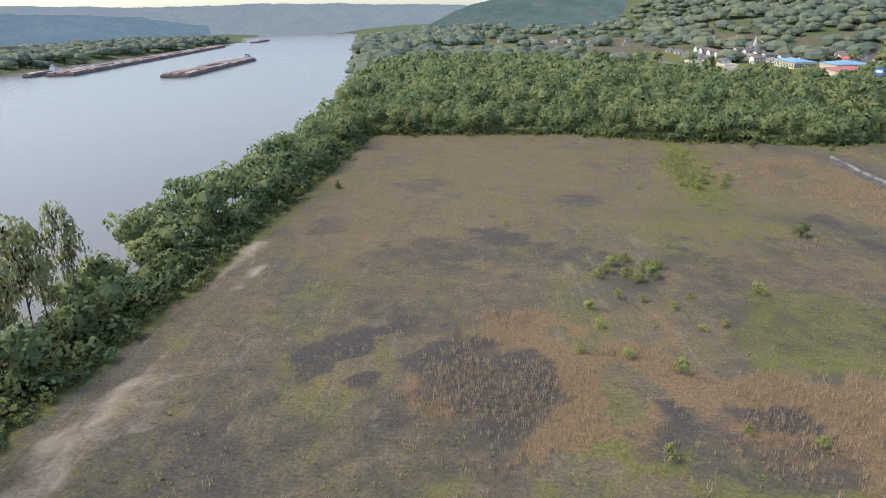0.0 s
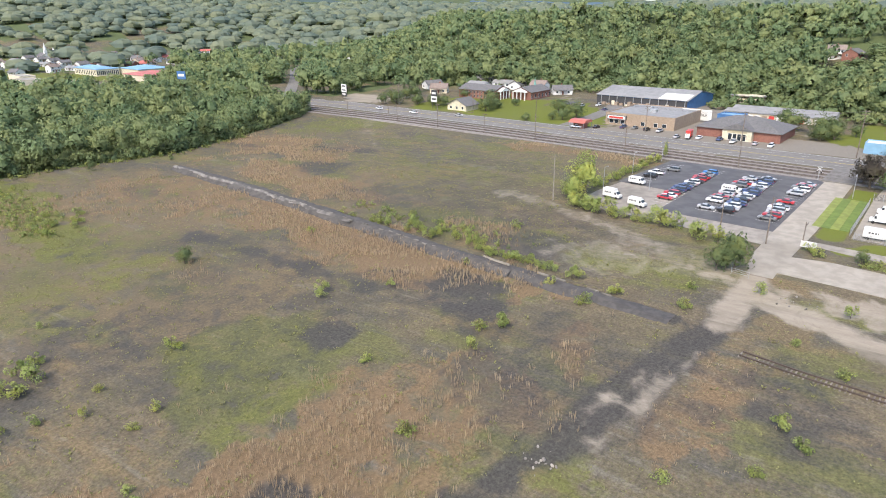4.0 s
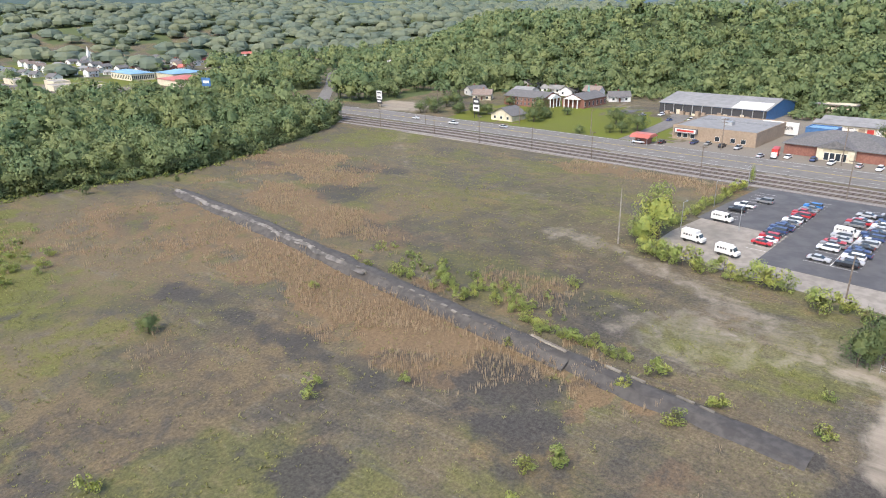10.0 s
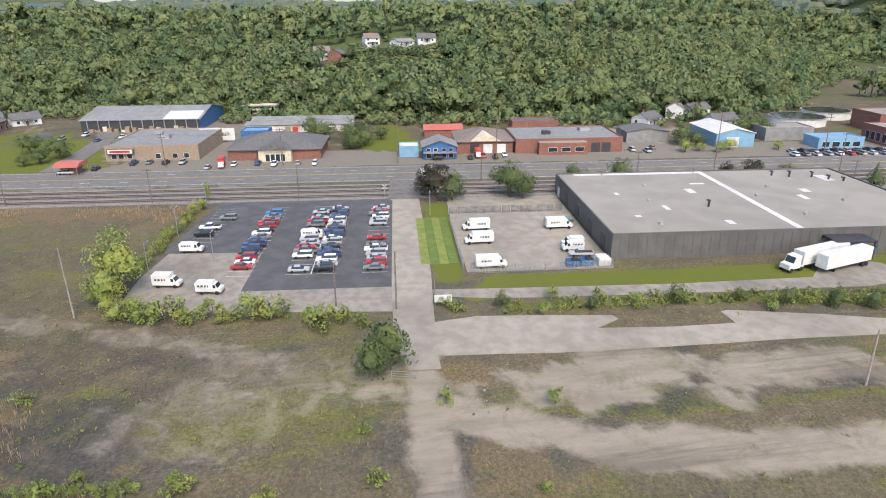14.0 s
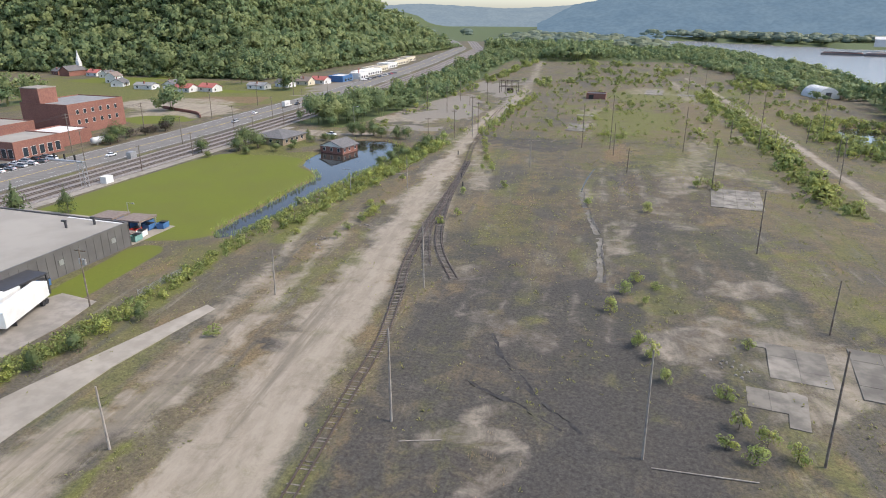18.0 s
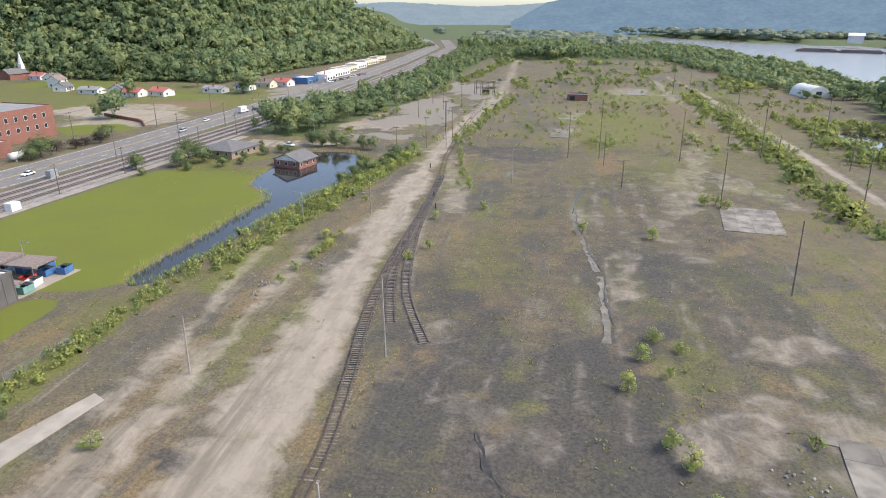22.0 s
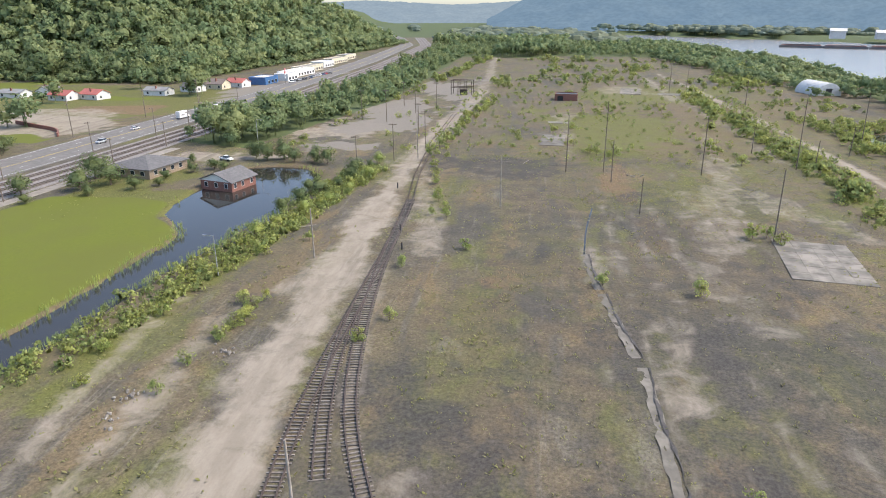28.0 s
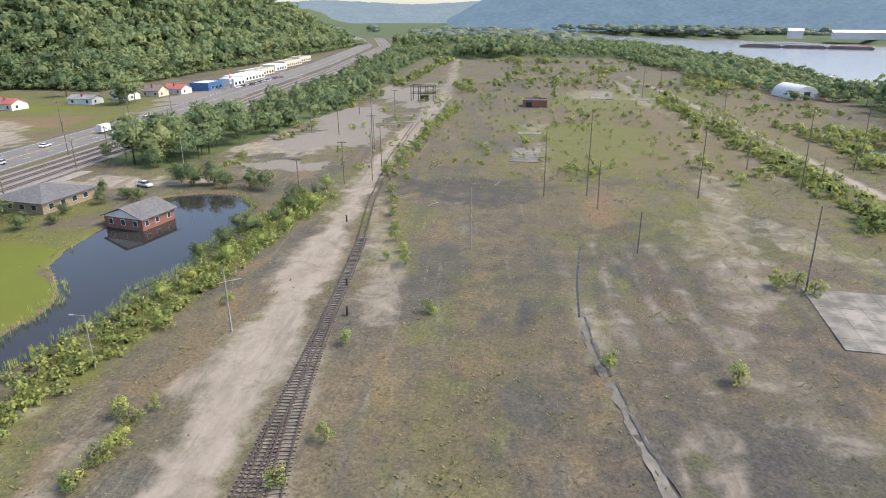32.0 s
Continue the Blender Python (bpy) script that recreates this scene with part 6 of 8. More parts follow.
part("cover", box(-3.4, 3.4, -9, 9, 6.0, 6.15), ROOF_GREY, rk)
rc = thing("roadside_canopy", "small red-roofed roadside stand", "stand", 270, 164, None, 0)
part("roof", prism([(-4.4, 2.8), (4.4, 2.8), (2, 4.0), (-2, 4.0)], -4, 4), ROOF_RED, rc)
for a in (-3.9, 3.9):
    for b in (-3.5, 3.5):
        part("post", cyl(a, b, -0.2, 2.9, 0.1, 0.1, 6), STEEL, rc)
part("counter", box(-2, 2, -2.5, 2.5, 0, 2.4), BRICK, rc)

bs = building("blue_shop", "two-storey blue shop with a grey gabled roof", "shop", 279, 290, 34, 46, 4.6, BLUE, "gable_x", ROOF_GREY, 2.2, 0.6)
for u in (-4, -1.5, 1.5, 4):
    add_window(bs, "x-", u, 0.6, 1.6, 1.6, -5.5)
    add_window(bs, "x-", u, 3.0, 1.3, 1.0, -5.5)
part("porch_roof", box(-7.6, -5.5, -6, 6, 2.55, 2.7), ROOF_GREY, bs)
building("blue_container", "pale blue storage cabin with a white roof", "cabin", 284, 292, 47.5, 54.5, 3.6, PALE_BLUE, "flat", ROOF_WHITE)
building("red_shed", "small red gabled shed at the wood's edge", "shed", 322, 330, 28, 44, 3.0, BRICK, "gable_y", ROOF_RED, 1.6, 0.4)
fh = building("red_hall", "red-brick garage hall with a brown hipped roof", "garage", 288, 310, 12, 33, 4.6, BRICK, "hip", SHINGLE_BROWN, 3.2, 0.7)
part("front_gable", spin(prism([(-6, 4.4), (6, 4.4), (0, 7.2)], 2, 11.6), 90), STUCCO, fh)
for u in (-6, -1, 4):
    add_door(fh, "x-", u, 3.4, 3.4, -11, WHITE if u < 0 else CHARCOAL, "garage_door")
fr = building("red_brick_station", "long red-brick building with a flat roof and wide doors", "garage", 286, 312, -29, 11.4, 5.0, BRICK, "flat", ROOF_GREY)
part("front_block", box(-16.5, -12.9, -6, 12, 0, 4.4), BRICK, fr)
part("block_roof", box(-16.3, -12.9, -5.8, 11.8, 4.38, 4.5), ROOF_MEMBRANE, fr)
for u in (-14, -10):
    add_door(fr, "x-", u, 3.4, 3.6, -13, CHARCOAL, "garage_door")
for u in (-3, 2, 7):
    add_window(fr, "x-", u, 1.2, 3.2, 1.5, -16.5)
part("roof_unit", box(-3, 0, 5, 8, 5, 6.3, bevel=0.05), CHARCOAL, fr)
part("roof_unit", box(3, 7, -12, -8, 5, 6.1, bevel=0.05), STEEL, fr)
building("red_store_house", "red-brick store building behind the garages", "building", 326, 336, -14, 6, 5.0, BRICK, "flat", SHINGLE)
building("grey_workshop", "low grey workshop with a dark roof", "workshop", 302, 315, -53, -36, 4.2, ROOF_GREY, "gable_x", SHINGLE, 1.3, 0.4)
tb = building("blue_metal_hall", "pale blue metal hall with a white roof", "hall", 290, 314, -82, -67, 5.2, PALE_BLUE, "gable_x", ROOF_WHITE, 1.8, 0.4)
add_door(tb, "x-", 1, 5, 3.8, -12, WHITE, "roller_door")
cd = building("car_dealer", "white and blue car dealer's office", "shop", 284, 294, -122, -104, 3.6, PALE_BLUE, "flat", ROOF_BLUE)
for u in (-6, -2, 2, 6):
    add_window(cd, "x-", u, 0.6, 2.8, 1.8, -5)
building("dealer_workshop", "grey workshop behind the car dealer", "workshop", 300, 312, -112, -92, 4.8, ROOF_GREY, "flat", ROOF_MEMBRANE)
pl = building("brick_plant", "red-brick water plant building with tall windows", "plant", 282, 300, -153, -132, 6.4, BRICK, "flat", ROOF_MEMBRANE)
for u in (-8, -4.5, -1, 2.5, 6):
    add_window(pl, "x-", u, 1.0, 2.0, 3.2, -9)
    add_window(pl, "y+", u * 0.9, 1.0, 2.0, 3.2, 10.5)
building("brick_plant_annex", "low brick annex of the water plant", "plant", 288, 304, -173, -154, 5.2, BRICK, "flat", ROOF_WHITE)
bt = building("brick_block", "tall red-brick plant block with a stair tower", "plant", 306, 332, -212, -180, 12.5, BRICK, "flat", ROOF_GREY)
part("tower", box(2, 12, 6, 15.5, 0, 19), BRICK, bt)
part("tower_cap", box(1.8, 12.2, 5.8, 15.7, 19, 19.4), CONCRETE, bt)
for u in (-11, -6.5, -2, 2.5, 7, 11):
    add_window(bt, "x-", u, 4.0, 1.4, 1.8, -13)
    add_window(bt, "x-", u, 8.4, 1.4, 1.8, -13)
building("brick_filter_house", "brick filter house with a blue tank beside it", "plant", 312, 330, -168, -148, 7.5, BRICK, "flat", ROOF_MEMBRANE)
for a, b, rr in ((338, -128, 12), (354, -152, 11), (340, -170, 7)):
    tk = thing("settling_tank", "round white-walled settling tank with dark water", "tank", a, b, None, 0, "settling tanks")
    ring = cyl(0, 0, -1, 3.4, rr, rr, 32)
    part("wall", ring, WHITE, tk)
    part("rim", cyl(0, 0, 3.3, 3.6, rr + 0.2, rr + 0.2, 32), CONCRETE, tk)
    part("water_surface", cyl(0, 0, 3.5, 3.63, rr - 0.5, rr - 0.5, 32), TEAL if rr < 8 else POND, tk)
wt = thing("white_tank", "white horizontal storage tank beside the brick plant", "tank", 279, -168, None, 0)
tkb = cyl(0, 0, -4, 4, 1.3, 1.3, 16)
bmesh.ops.transform(tkb, matrix=Matrix.Translation((0, 0, 1.9)) @ Matrix.Rotation(radians(90), 4, "X"), verts=tkb.verts[:])
part("vessel", tkb, WHITE, wt, smooth=True)
for q in (-2.5, 2.5):
    part("saddle", box(-1, 1, q - 0.3, q + 0.3, 0, 1.0), CONCRETE, wt)


# brick office pair with white porticos, cottages
for (x0, x1, y0, y1, h, n) in ((322, 337, 250, 277, 5.2, 9), (334, 356, 232, 246, 4.6, 0)):
    pb_ = building("portico_hall", "red-brick hall with a white columned portico", "hall", x0, x1, y0, y1, h, BRICK, "gable_y" if n else "gable_x", SHINGLE, 2.6, 0.6, group="porticoed halls")
    w, d = (x1 - x0) / 2, (y1 - y0) / 2
    if n:
        for j in range(n):
            for zz in (0.9, 3.2):
                add_window(pb_, "x-", -d + 2 + j * 2.6, zz, 1.0, 1.3, -w)
        for q in (-4.5, -1.5, 1.5, 4.5):
            part("column", cyl(q, -d - 2.4, 0, 4.8, 0.35, 0.3, 10), WHITE, pb_)
        part("pediment", prism([(-5, 4.8), (5, 4.8), (0, 6.9)], -d - 2.8, -d + 0.3), WHITE, pb_)
    else:
        for q in (-4.2, -1.4, 1.4, 4.2):
            part("column", cyl(-w - 2.4, q, 0, 4.6, 0.35, 0.3, 10), WHITE, pb_)
        part("pediment", spin(prism([(-5, 4.6), (5, 4.6), (0, 6.7)], w - 0.3, w + 2.8), 90), WHITE, pb_)
        for j in range(6):
            add_window(pb_, "y-", -10 + j * 4, 1.0, 1.1, 2.2, -d)
        part("spire", cyl(4, 0, 7, 11.5, 0.9, 0.05, 8), TEAL, pb_)
slab("pavement_hall_lot", [(334, 206), (334, 226), (356, 226), (356, 206)], -0.3, 0.3, BLACKTOP, "black asphalt lot beside the halls")
lh = building("cottage", "stone cottage with a grey gabled roof", "house", 278, 289, 237, 250, 3.0, STUCCO, "gable_x", SHINGLE, 3.2, 0.8)
part("dormer", box(-4.6, -1.5, -1.6, 1.6, 3.4, 5.4), WHITE, lh)
part("dormer_roof", spin(prism([(-2, 5.3), (2, 5.3), (0, 6.5)], 0.6, 5), 90), SHINGLE, lh)
for u in (-4, 0, 4):
    add_window(lh, "x-", u, 0.9, 1.2, 1.3, -5.5)


def house_kind(wall, roof, w, d, h, rise, label):
    t = thing("house", label, "house", 0, 0, 0, 0, "houses")
    body = add_prism(box(-w / 2, w / 2, -d / 2, d / 2, -2.0, h), [(-w / 2, h), (w / 2, h), (0, h + rise)], -d / 2, d / 2)
    part("wall", body, wall, t)
    k = rise / (w / 2)
    prof = [(-w / 2 - 0.5, h - 0.5 * k + 0.03), (0, h + rise + 0.03), (w / 2 + 0.5, h - 0.5 * k + 0.03), (w / 2 + 0.5, h - 0.5 * k + 0.2), (0, h + rise + 0.22), (-w / 2 - 0.5, h - 0.5 * k + 0.2)]
    part("roof", prism(prof, -d / 2 - 0.5, d / 2 + 0.5), roof, t)
    part("chimney", box(w * 0.2, w * 0.2 + 0.7, -0.4, 0.4, h, h + rise + 0.9), BRICK, t)
    for q in (-d * 0.3, d * 0.3):
        add_window(t, "x-", q, 0.9, 1.2, 1.3, -w / 2)
        add_window(t, "x+", q, 0.9, 1.2, 1.3, w / 2)
        if h > 4:
            add_window(t, "x-", q, 3.5, 1.2, 1.2, -w / 2)
    add_window(t, "y-", -w * 0.2, 0.9, 1.1, 1.3, -d / 2)
    add_window(t, "y+", w * 0.2, 0.9, 1.1, 1.3, d / 2)
    add_door(t, "x-", 0, 1.0, 2.1, -w / 2, BRICK)
    add_door(t, "y-", w * 0.2, 1.0, 2.1, -d / 2, WHITE)
    part("porch", box(-w / 2 - 2.0, -w / 2, -2.4, 2.4, 2.4, 2.6), roof, t)
    return t


kinds = [house_kind(WHITE, SHINGLE, 8.5, 12, 3.0, 2.4, "small white clapboard house with a grey gabled roof"),
         house_kind(WHITE, SHINGLE_BROWN, 8, 10, 5.2, 2.6, "two-storey white house with a brown roof"),
         house_kind(WHITE, ROOF_RED, 9, 13, 3.0, 2.2, "low white house with a red roof"),
         house_kind(BRICK, SHINGLE, 9, 12, 3.0, 2.4, "small brick house with a dark roof"),
         house_kind(STUCCO, SHINGLE_BROWN, 9, 11, 3.2, 2.6, "cream house with a brown gabled roof"),
         house_kind(WHITE, ROOF_GREY, 9, 14, 2.8, 1.6, "low white house with a pale metal roof")]
spots = [(388, 318, 1, 20), (384, 304, 0, 80), (378, 282, 5, 10), (374, 268, 0, 100), (366, 246, 1, 5), (330, 300, 4, 30), (344, 318, 0, 70), (362, 292, 5, 0), (370, 232, 0, 40)]
# houses of the northern town, street by street
for k in range(44):
    a = lattice(np.array([k, k + 100]), np.array([7, 7]), 2)
    spots.append((205 + 26 * (k % 8) + 12 * float(a[0]), 700 + 42 * (k // 8) + 14 * float(a[1]), (0, 1, 5, 0, 3, 4, 0, 2)[k % 8], 15 + 90 * (k % 2)))
spots += [(390, 905, 0, 10), (487, 850, 2, 60), (520, 640, 1, 20), (505, 575, 5, 80), (330, 700, 2, 10), (345, 650, 3, 95), (30, 1352, 0, 0), (96, 1194, 1, 40), (130, 1210, 0, 15), (150, 1300, 5, 70), (-30, 1250, 1, 20), (120, 1120, 0, 80), (180, 1130, 4, 10), (206, 1274, 0, 80), (-5, 1700, 0, 10), (40, 1150, 0, 0), (70, 1230, 5, 60)]
# southern hamlet by the highway
spots += [(433, -347, 0, 20), (403, -339, 5, 95), (390, -350, 0, 10), (367, -335, 2, 85), (353, -342, 2, 80), (510, -404, 2, 80), (492, -398, 0, 10), (548, -404, 3, 70), (330, -366, 5, 90), (320, -385, 0, 80), (313, -402, 4, 85), (307, -415, 2, 80), (455, -365, 1, 10), (345, -60, 0, 40), (372, -95, 0, 20), (362, -80, 1, 70), (338, -92, 0, 10)]
# houses on the wooded ridge
spots += [(*q, k, a) for q, k, a in zip(RIDGE_HOUSES, (1, 3, 1, 5, 0), (10, 80, 20, 40, 10))]
for hx, hy, kk, rz in spots:
    copy_thing(kinds[kk], pose(hx, hy, float(land(hx, hy)), 0, 0, rz))
for t in kinds:
    for o in list(t.children_recursive) + [t]:
        bpy.data.objects.remove(o)

for cx, cy, wl in ((306, 905, WHITE), (530, -400, BRICK)):
    ch = building("church", "small church with a tall white steeple", "church", cx - 5, cx + 5, cy - 9, cy + 9, 4.5, wl, "gable_y", SHINGLE, 3.5, 0.5, group="churches")
    part("belfry", box(-1.6, 1.6, -9.2, -6, 4, 11), WHITE, ch)
    part("steeple", cyl(0, -7.6, 11, 20, 2.0, 0.08, 8), WHITE, ch)
sc = building("school", "long cream school building with a blue roof", "school", 248, 268, 622, 668, 6, STUCCO, "hip", ROOF_BLUE, 2.2, 0.6)
for j in range(12):
    add_window(sc, "y-", -9 + 1.6 * j, 1.2, 1.0, 3.2, -23)
    add_window(sc, "x-", -20 + 3.6 * j, 1.2, 1.4, 3.2, -10)
building("school_wing", "cream school wing with a pale blue roof", "school", 270, 300, 590, 624, 6, STUCCO, "hip", ROOF_BLUE, 2.6, 0.6)
building("cream_store", "cream store with a pink hipped roof", "shop", 250, 282, 540, 575, 5, STUCCO, "hip", ROOF_RED, 2.4, 0.6)
for cx, cy, w, d in ((196, 640, 12, 26), (186, 600, 14, 20), (200, 566, 12, 16), (178, 690, 10, 30)):
    building("roadside_shop", "low pale roadside shop in the town", "shop", cx - w / 2, cx + w / 2, cy - d / 2, cy + d / 2, 4, STUCCO, "flat", ROOF_MEMBRANE, group="town shops")

# roadside strip of the south
for cx, cy, w, d, wl, rf, lab in ((300, -436, 12, 18, BLUE, ROOF_WHITE, "blue roadside shop with white roof"), (296, -462, 10, 16, WHITE, ROOF_WHITE, "white car lot office by the highway"), (302, -492, 9, 46, WHITE, ROOF_WHITE, "long white roadside shed with windows"), (310, -530, 10, 40, STUCCO, ROOF_MEMBRANE, "long pale roadside store"), (316, -575, 12, 24, WHITE, ROOF_WHITE, "tall white roadside shop by the hill"), (322, -620, 10, 40, STUCCO, ROOF_MEMBRANE, "pale roadside workshop with flat roof"), (330, -670, 10, 30, STUCCO, ROOF_GREY, "grey-roofed roadside workshop near the hill")):
    rs = building("roadside_store", lab, "shop", cx - w / 2, cx + w / 2, cy - d / 2, cy + d / 2, 4.4, wl, "flat", rf, group="southern roadside shops")
    for j in range(int(d / 5)):
        add_window(rs, "x-", -d / 2 + 3 + 5 * j, 0.7, 2.4, 1.7, -w / 2)

# white arched hut by the river
hut = thing("arched_hut", "white half-round metal hut with a dark door", "hut", -44, -452, None, 14)
prof = [(9 * math.cos(radians(a)), 8.0 * math.sin(radians(a))) for a in range(0, 181, 12)]
hut.matrix_basis = hut.matrix_basis @ Matrix.Diagonal((0.8, 0.8, 0.88, 1))
part("shell", prism(prof, -14, 14), ROOF_WHITE, hut)
part("front_wall", prism([(x * 0.97, z * 0.97) for x, z in prof], 14, 14.15), WHITE, hut)
add_door(hut, "y+", 0.5, 4.4, 4.6, 14.15, CHARCOAL, "door")
for q in range(-12, 13, 4):
    part("rib", prism([(x * 1.012, z * 1.012) for x, z in prof], q - 0.15, q + 0.15), WHITE, hut)
# the ruin is solid: charcoal top and black slab stand for interior shade
ru = building("ruined_hut", "roofless dark brick ruin among weeds", "ruin", 92, 104, -398, -388, 3.2, BRICK, "flat", CHARCOAL)
add_door(ru, "y+", 3, 3, 2.6, 5, BLACK, "opening")
sub = thing("substation_frame", "rusty steel substation frame beside the yard", "steel frame", 158, -405, None, 0)
for a in (-6, -2, 2, 6):
    for b in (-3, 3):
        part("leg", box(a - 0.15, a + 0.15, b - 0.15, b + 0.15, 0, 8), RUST, sub)
for zz in (4, 7.8):
    for b in (-3, 3):
        part("beam", box(-6.4, 6.4, b - 0.15, b + 0.15, zz, zz + 0.3), RUST, sub)
part("hut", box(-3, 1, -1.5, 1.5, 0, 3), RUST, sub)

# signal gantry by the railway
gn = thing("signal_gantry", "white steel lattice signal gantry beside the tracks", "signal gantry", 231, -112, None, 0)
for a in (-0.9, 0.9):
    for b in (-0.6, 0.6):
        g = cyl(0, 0, 0, 8.2, 0.09, 0.07, 6)
        part("leg", spin(g, 0, a, b, 0), STEEL, gn)
for k in range(8):
    br = box(-1.05, 1.05, -0.05, 0.05, -0.05, 0.05)
    bmesh.ops.transform(br, matrix=pose(0, 0.6 if k % 2 else -0.6, 0.6 + k, 0, 30 if k % 2 else -30, 0), verts=br.verts[:])
    part("brace", br, STEEL, gn)
for b in (-0.6, 0.6):
    part("boom", box(-1, 12, b - 0.08, b + 0.08, 7.6, 7.8), STEEL, gn)
part("walkway", box(-1, 12, -0.6, 0.6, 7.8, 7.9), STEEL, gn)
for q in (3, 7, 11):
    part("signal_head", box(q - 0.25, q + 0.25, -0.9, -0.6, 7.9, 9.6), BLACK, gn)
cb = thing("signal_cabin", "small pale concrete signal cabinet beside the tracks", "cabinet", 228.5, -118, None, 0)
part("case", box(-1.2, 1.2, -1.5, 1.5, 0, 2.2, bevel=0.05), WHITE, cb)
cb2 = thing("signal_cabin", "small pale concrete signal cabinet beside the tracks", "cabinet", 247.5, -150, None, 0)
part("case", box(-1.0, 1.0, -1.5, 1.5, 0, 2.4, bevel=0.05), STEEL, cb2)

tagged(part("curved_wall", ribbon_bm([(326, -262), (306, -254), (293, -250), (285, -240)], -0.3, 0.3, -0.3, 1.5, 3.0), BRICK), "low curved brick wall beside the gravel lot", "wall", kind="structure")
# billboards and signs
def sign(x, y, h, w, ph_, label, cols, rz=0):
    t = thing("road_sign", label, "sign", x, y, None, rz, "roadside signs")
    for q in (-w * 0.3, w * 0.3):
        part("post", cyl(0, q, -0.3, h, 0.12, 0.12, 8), CHARCOAL, t)
    for i, c in enumerate(cols):
        p = part("panel", box(-0.15, 0.15, -w / 2, w / 2, h - ph_ * i - ph_, h - ph_ * i - 0.1, bevel=0.02), c, t)
        part("bar", box(-0.2, -0.14, -w * 0.35, w * 0.35, h - ph_ * i - ph_ * 0.65, h - ph_ * i - ph_ * 0.35), CHARCOAL if c is WHITE else WHITE, p)


sign(276, 258, 10, 4, 3.2, "two-panel roadside sign on dark posts", (CHARCOAL, WHITE))
sign(266 + 8, 330, 9, 4.5, 2.4, "tall roadside sign with white panel", (WHITE, WHITE, CHARCOAL))
sign(286, -440, 10, 7, 3.4, "red and white roadside board on posts", (RED, WHITE), 20)
sign(196, 380, 20, 6, 4.5, "blue sign standing above the trees", (BLUE,), 20)
sign(245, 700, 22, 3, 2, "slim tall town sign", (WHITE,))
for yy in (47.2, 58.6):
    xs = thing("crossing_signal", "level crossing signal with crossbuck and lights", "crossing signal", 248.3 if yy < 50 else 229.5, yy, None, 0, "crossing signals")
    part("post", cyl(0, 0, 0, 4.2, 0.08, 0.08, 8), STEEL, xs)
    for s in (-45, 45):
        c = box(-0.05, 0.05, -0.9, 0.9, -0.12, 0.12)
        bmesh.ops.transform(c, matrix=pose(-0.12, 0, 3.7, s, 0, 0), verts=c.verts[:])
        part("crossbuck", c, WHITE, xs)
    for s in (-0.6, 0.6):
        part("light", box(-0.3, -0.1, s - 0.2, s + 0.2, 2.5, 2.9, bevel=0.05), BLACK, xs)
slab("pavement_crossing", [(229, 48.5), (229, 57.5), (249.4, 57.5), (249.4, 48.5)], -0.3, 0.44, ASPHALT, "level crossing deck of dark planks")

# ---- vehicles ----
def paint(name, c):
    return material(name, c, c, 1, rough=0.3, metal=0.1, dirt=0.1)


CAR_COLS = [("white", paint("white_car_paint", (0.75, 0.76, 0.77))), ("silver", paint("silver_car_paint", (0.42, 0.43, 0.45))), ("red", paint("red_car_paint", (0.42, 0.04, 0.05))),
            ("black", paint("black_car_paint", (0.025, 0.026, 0.03))), ("dark blue", paint("navy_car_paint", (0.05, 0.08, 0.18))), ("grey", paint("grey_car_paint", (0.2, 0.205, 0.21))), ("bright blue", paint("blue_car_paint", (0.04, 0.2, 0.5))), ("pale gold", paint("gold_car_paint", (0.42, 0.38, 0.3)))]
PROFILES = {
    "sedan": ([(-2.3, 0.35), (2.3, 0.35), (2.35, 0.62), (2.25, 0.8), (1.15, 0.95), (-1.55, 1.0), (-2.25, 0.95), (-2.35, 0.6)], [(1.15, 0.94), (-1.6, 0.99), (-0.95, 1.4), (0.3, 1.42)]),
    "suv": ([(-2.35, 0.4), (2.35, 0.4), (2.4, 0.75), (2.3, 1.0), (1.2, 1.1), (-2.3, 1.12), (-2.4, 0.7)], [(1.25, 1.09), (-2.28, 1.11), (-2.05, 1.68), (0.45, 1.7)]),
    "pickup": ([(-2.8, 0.5), (2.75, 0.5), (2.8, 0.85), (2.7, 1.05), (1.45, 1.15), (-0.7, 1.15), (-0.72, 1.15), (-2.8, 1.15)], [(1.5, 1.14), (-0.75, 1.14), (-0.6, 1.75), (0.75, 1.77)]),
}


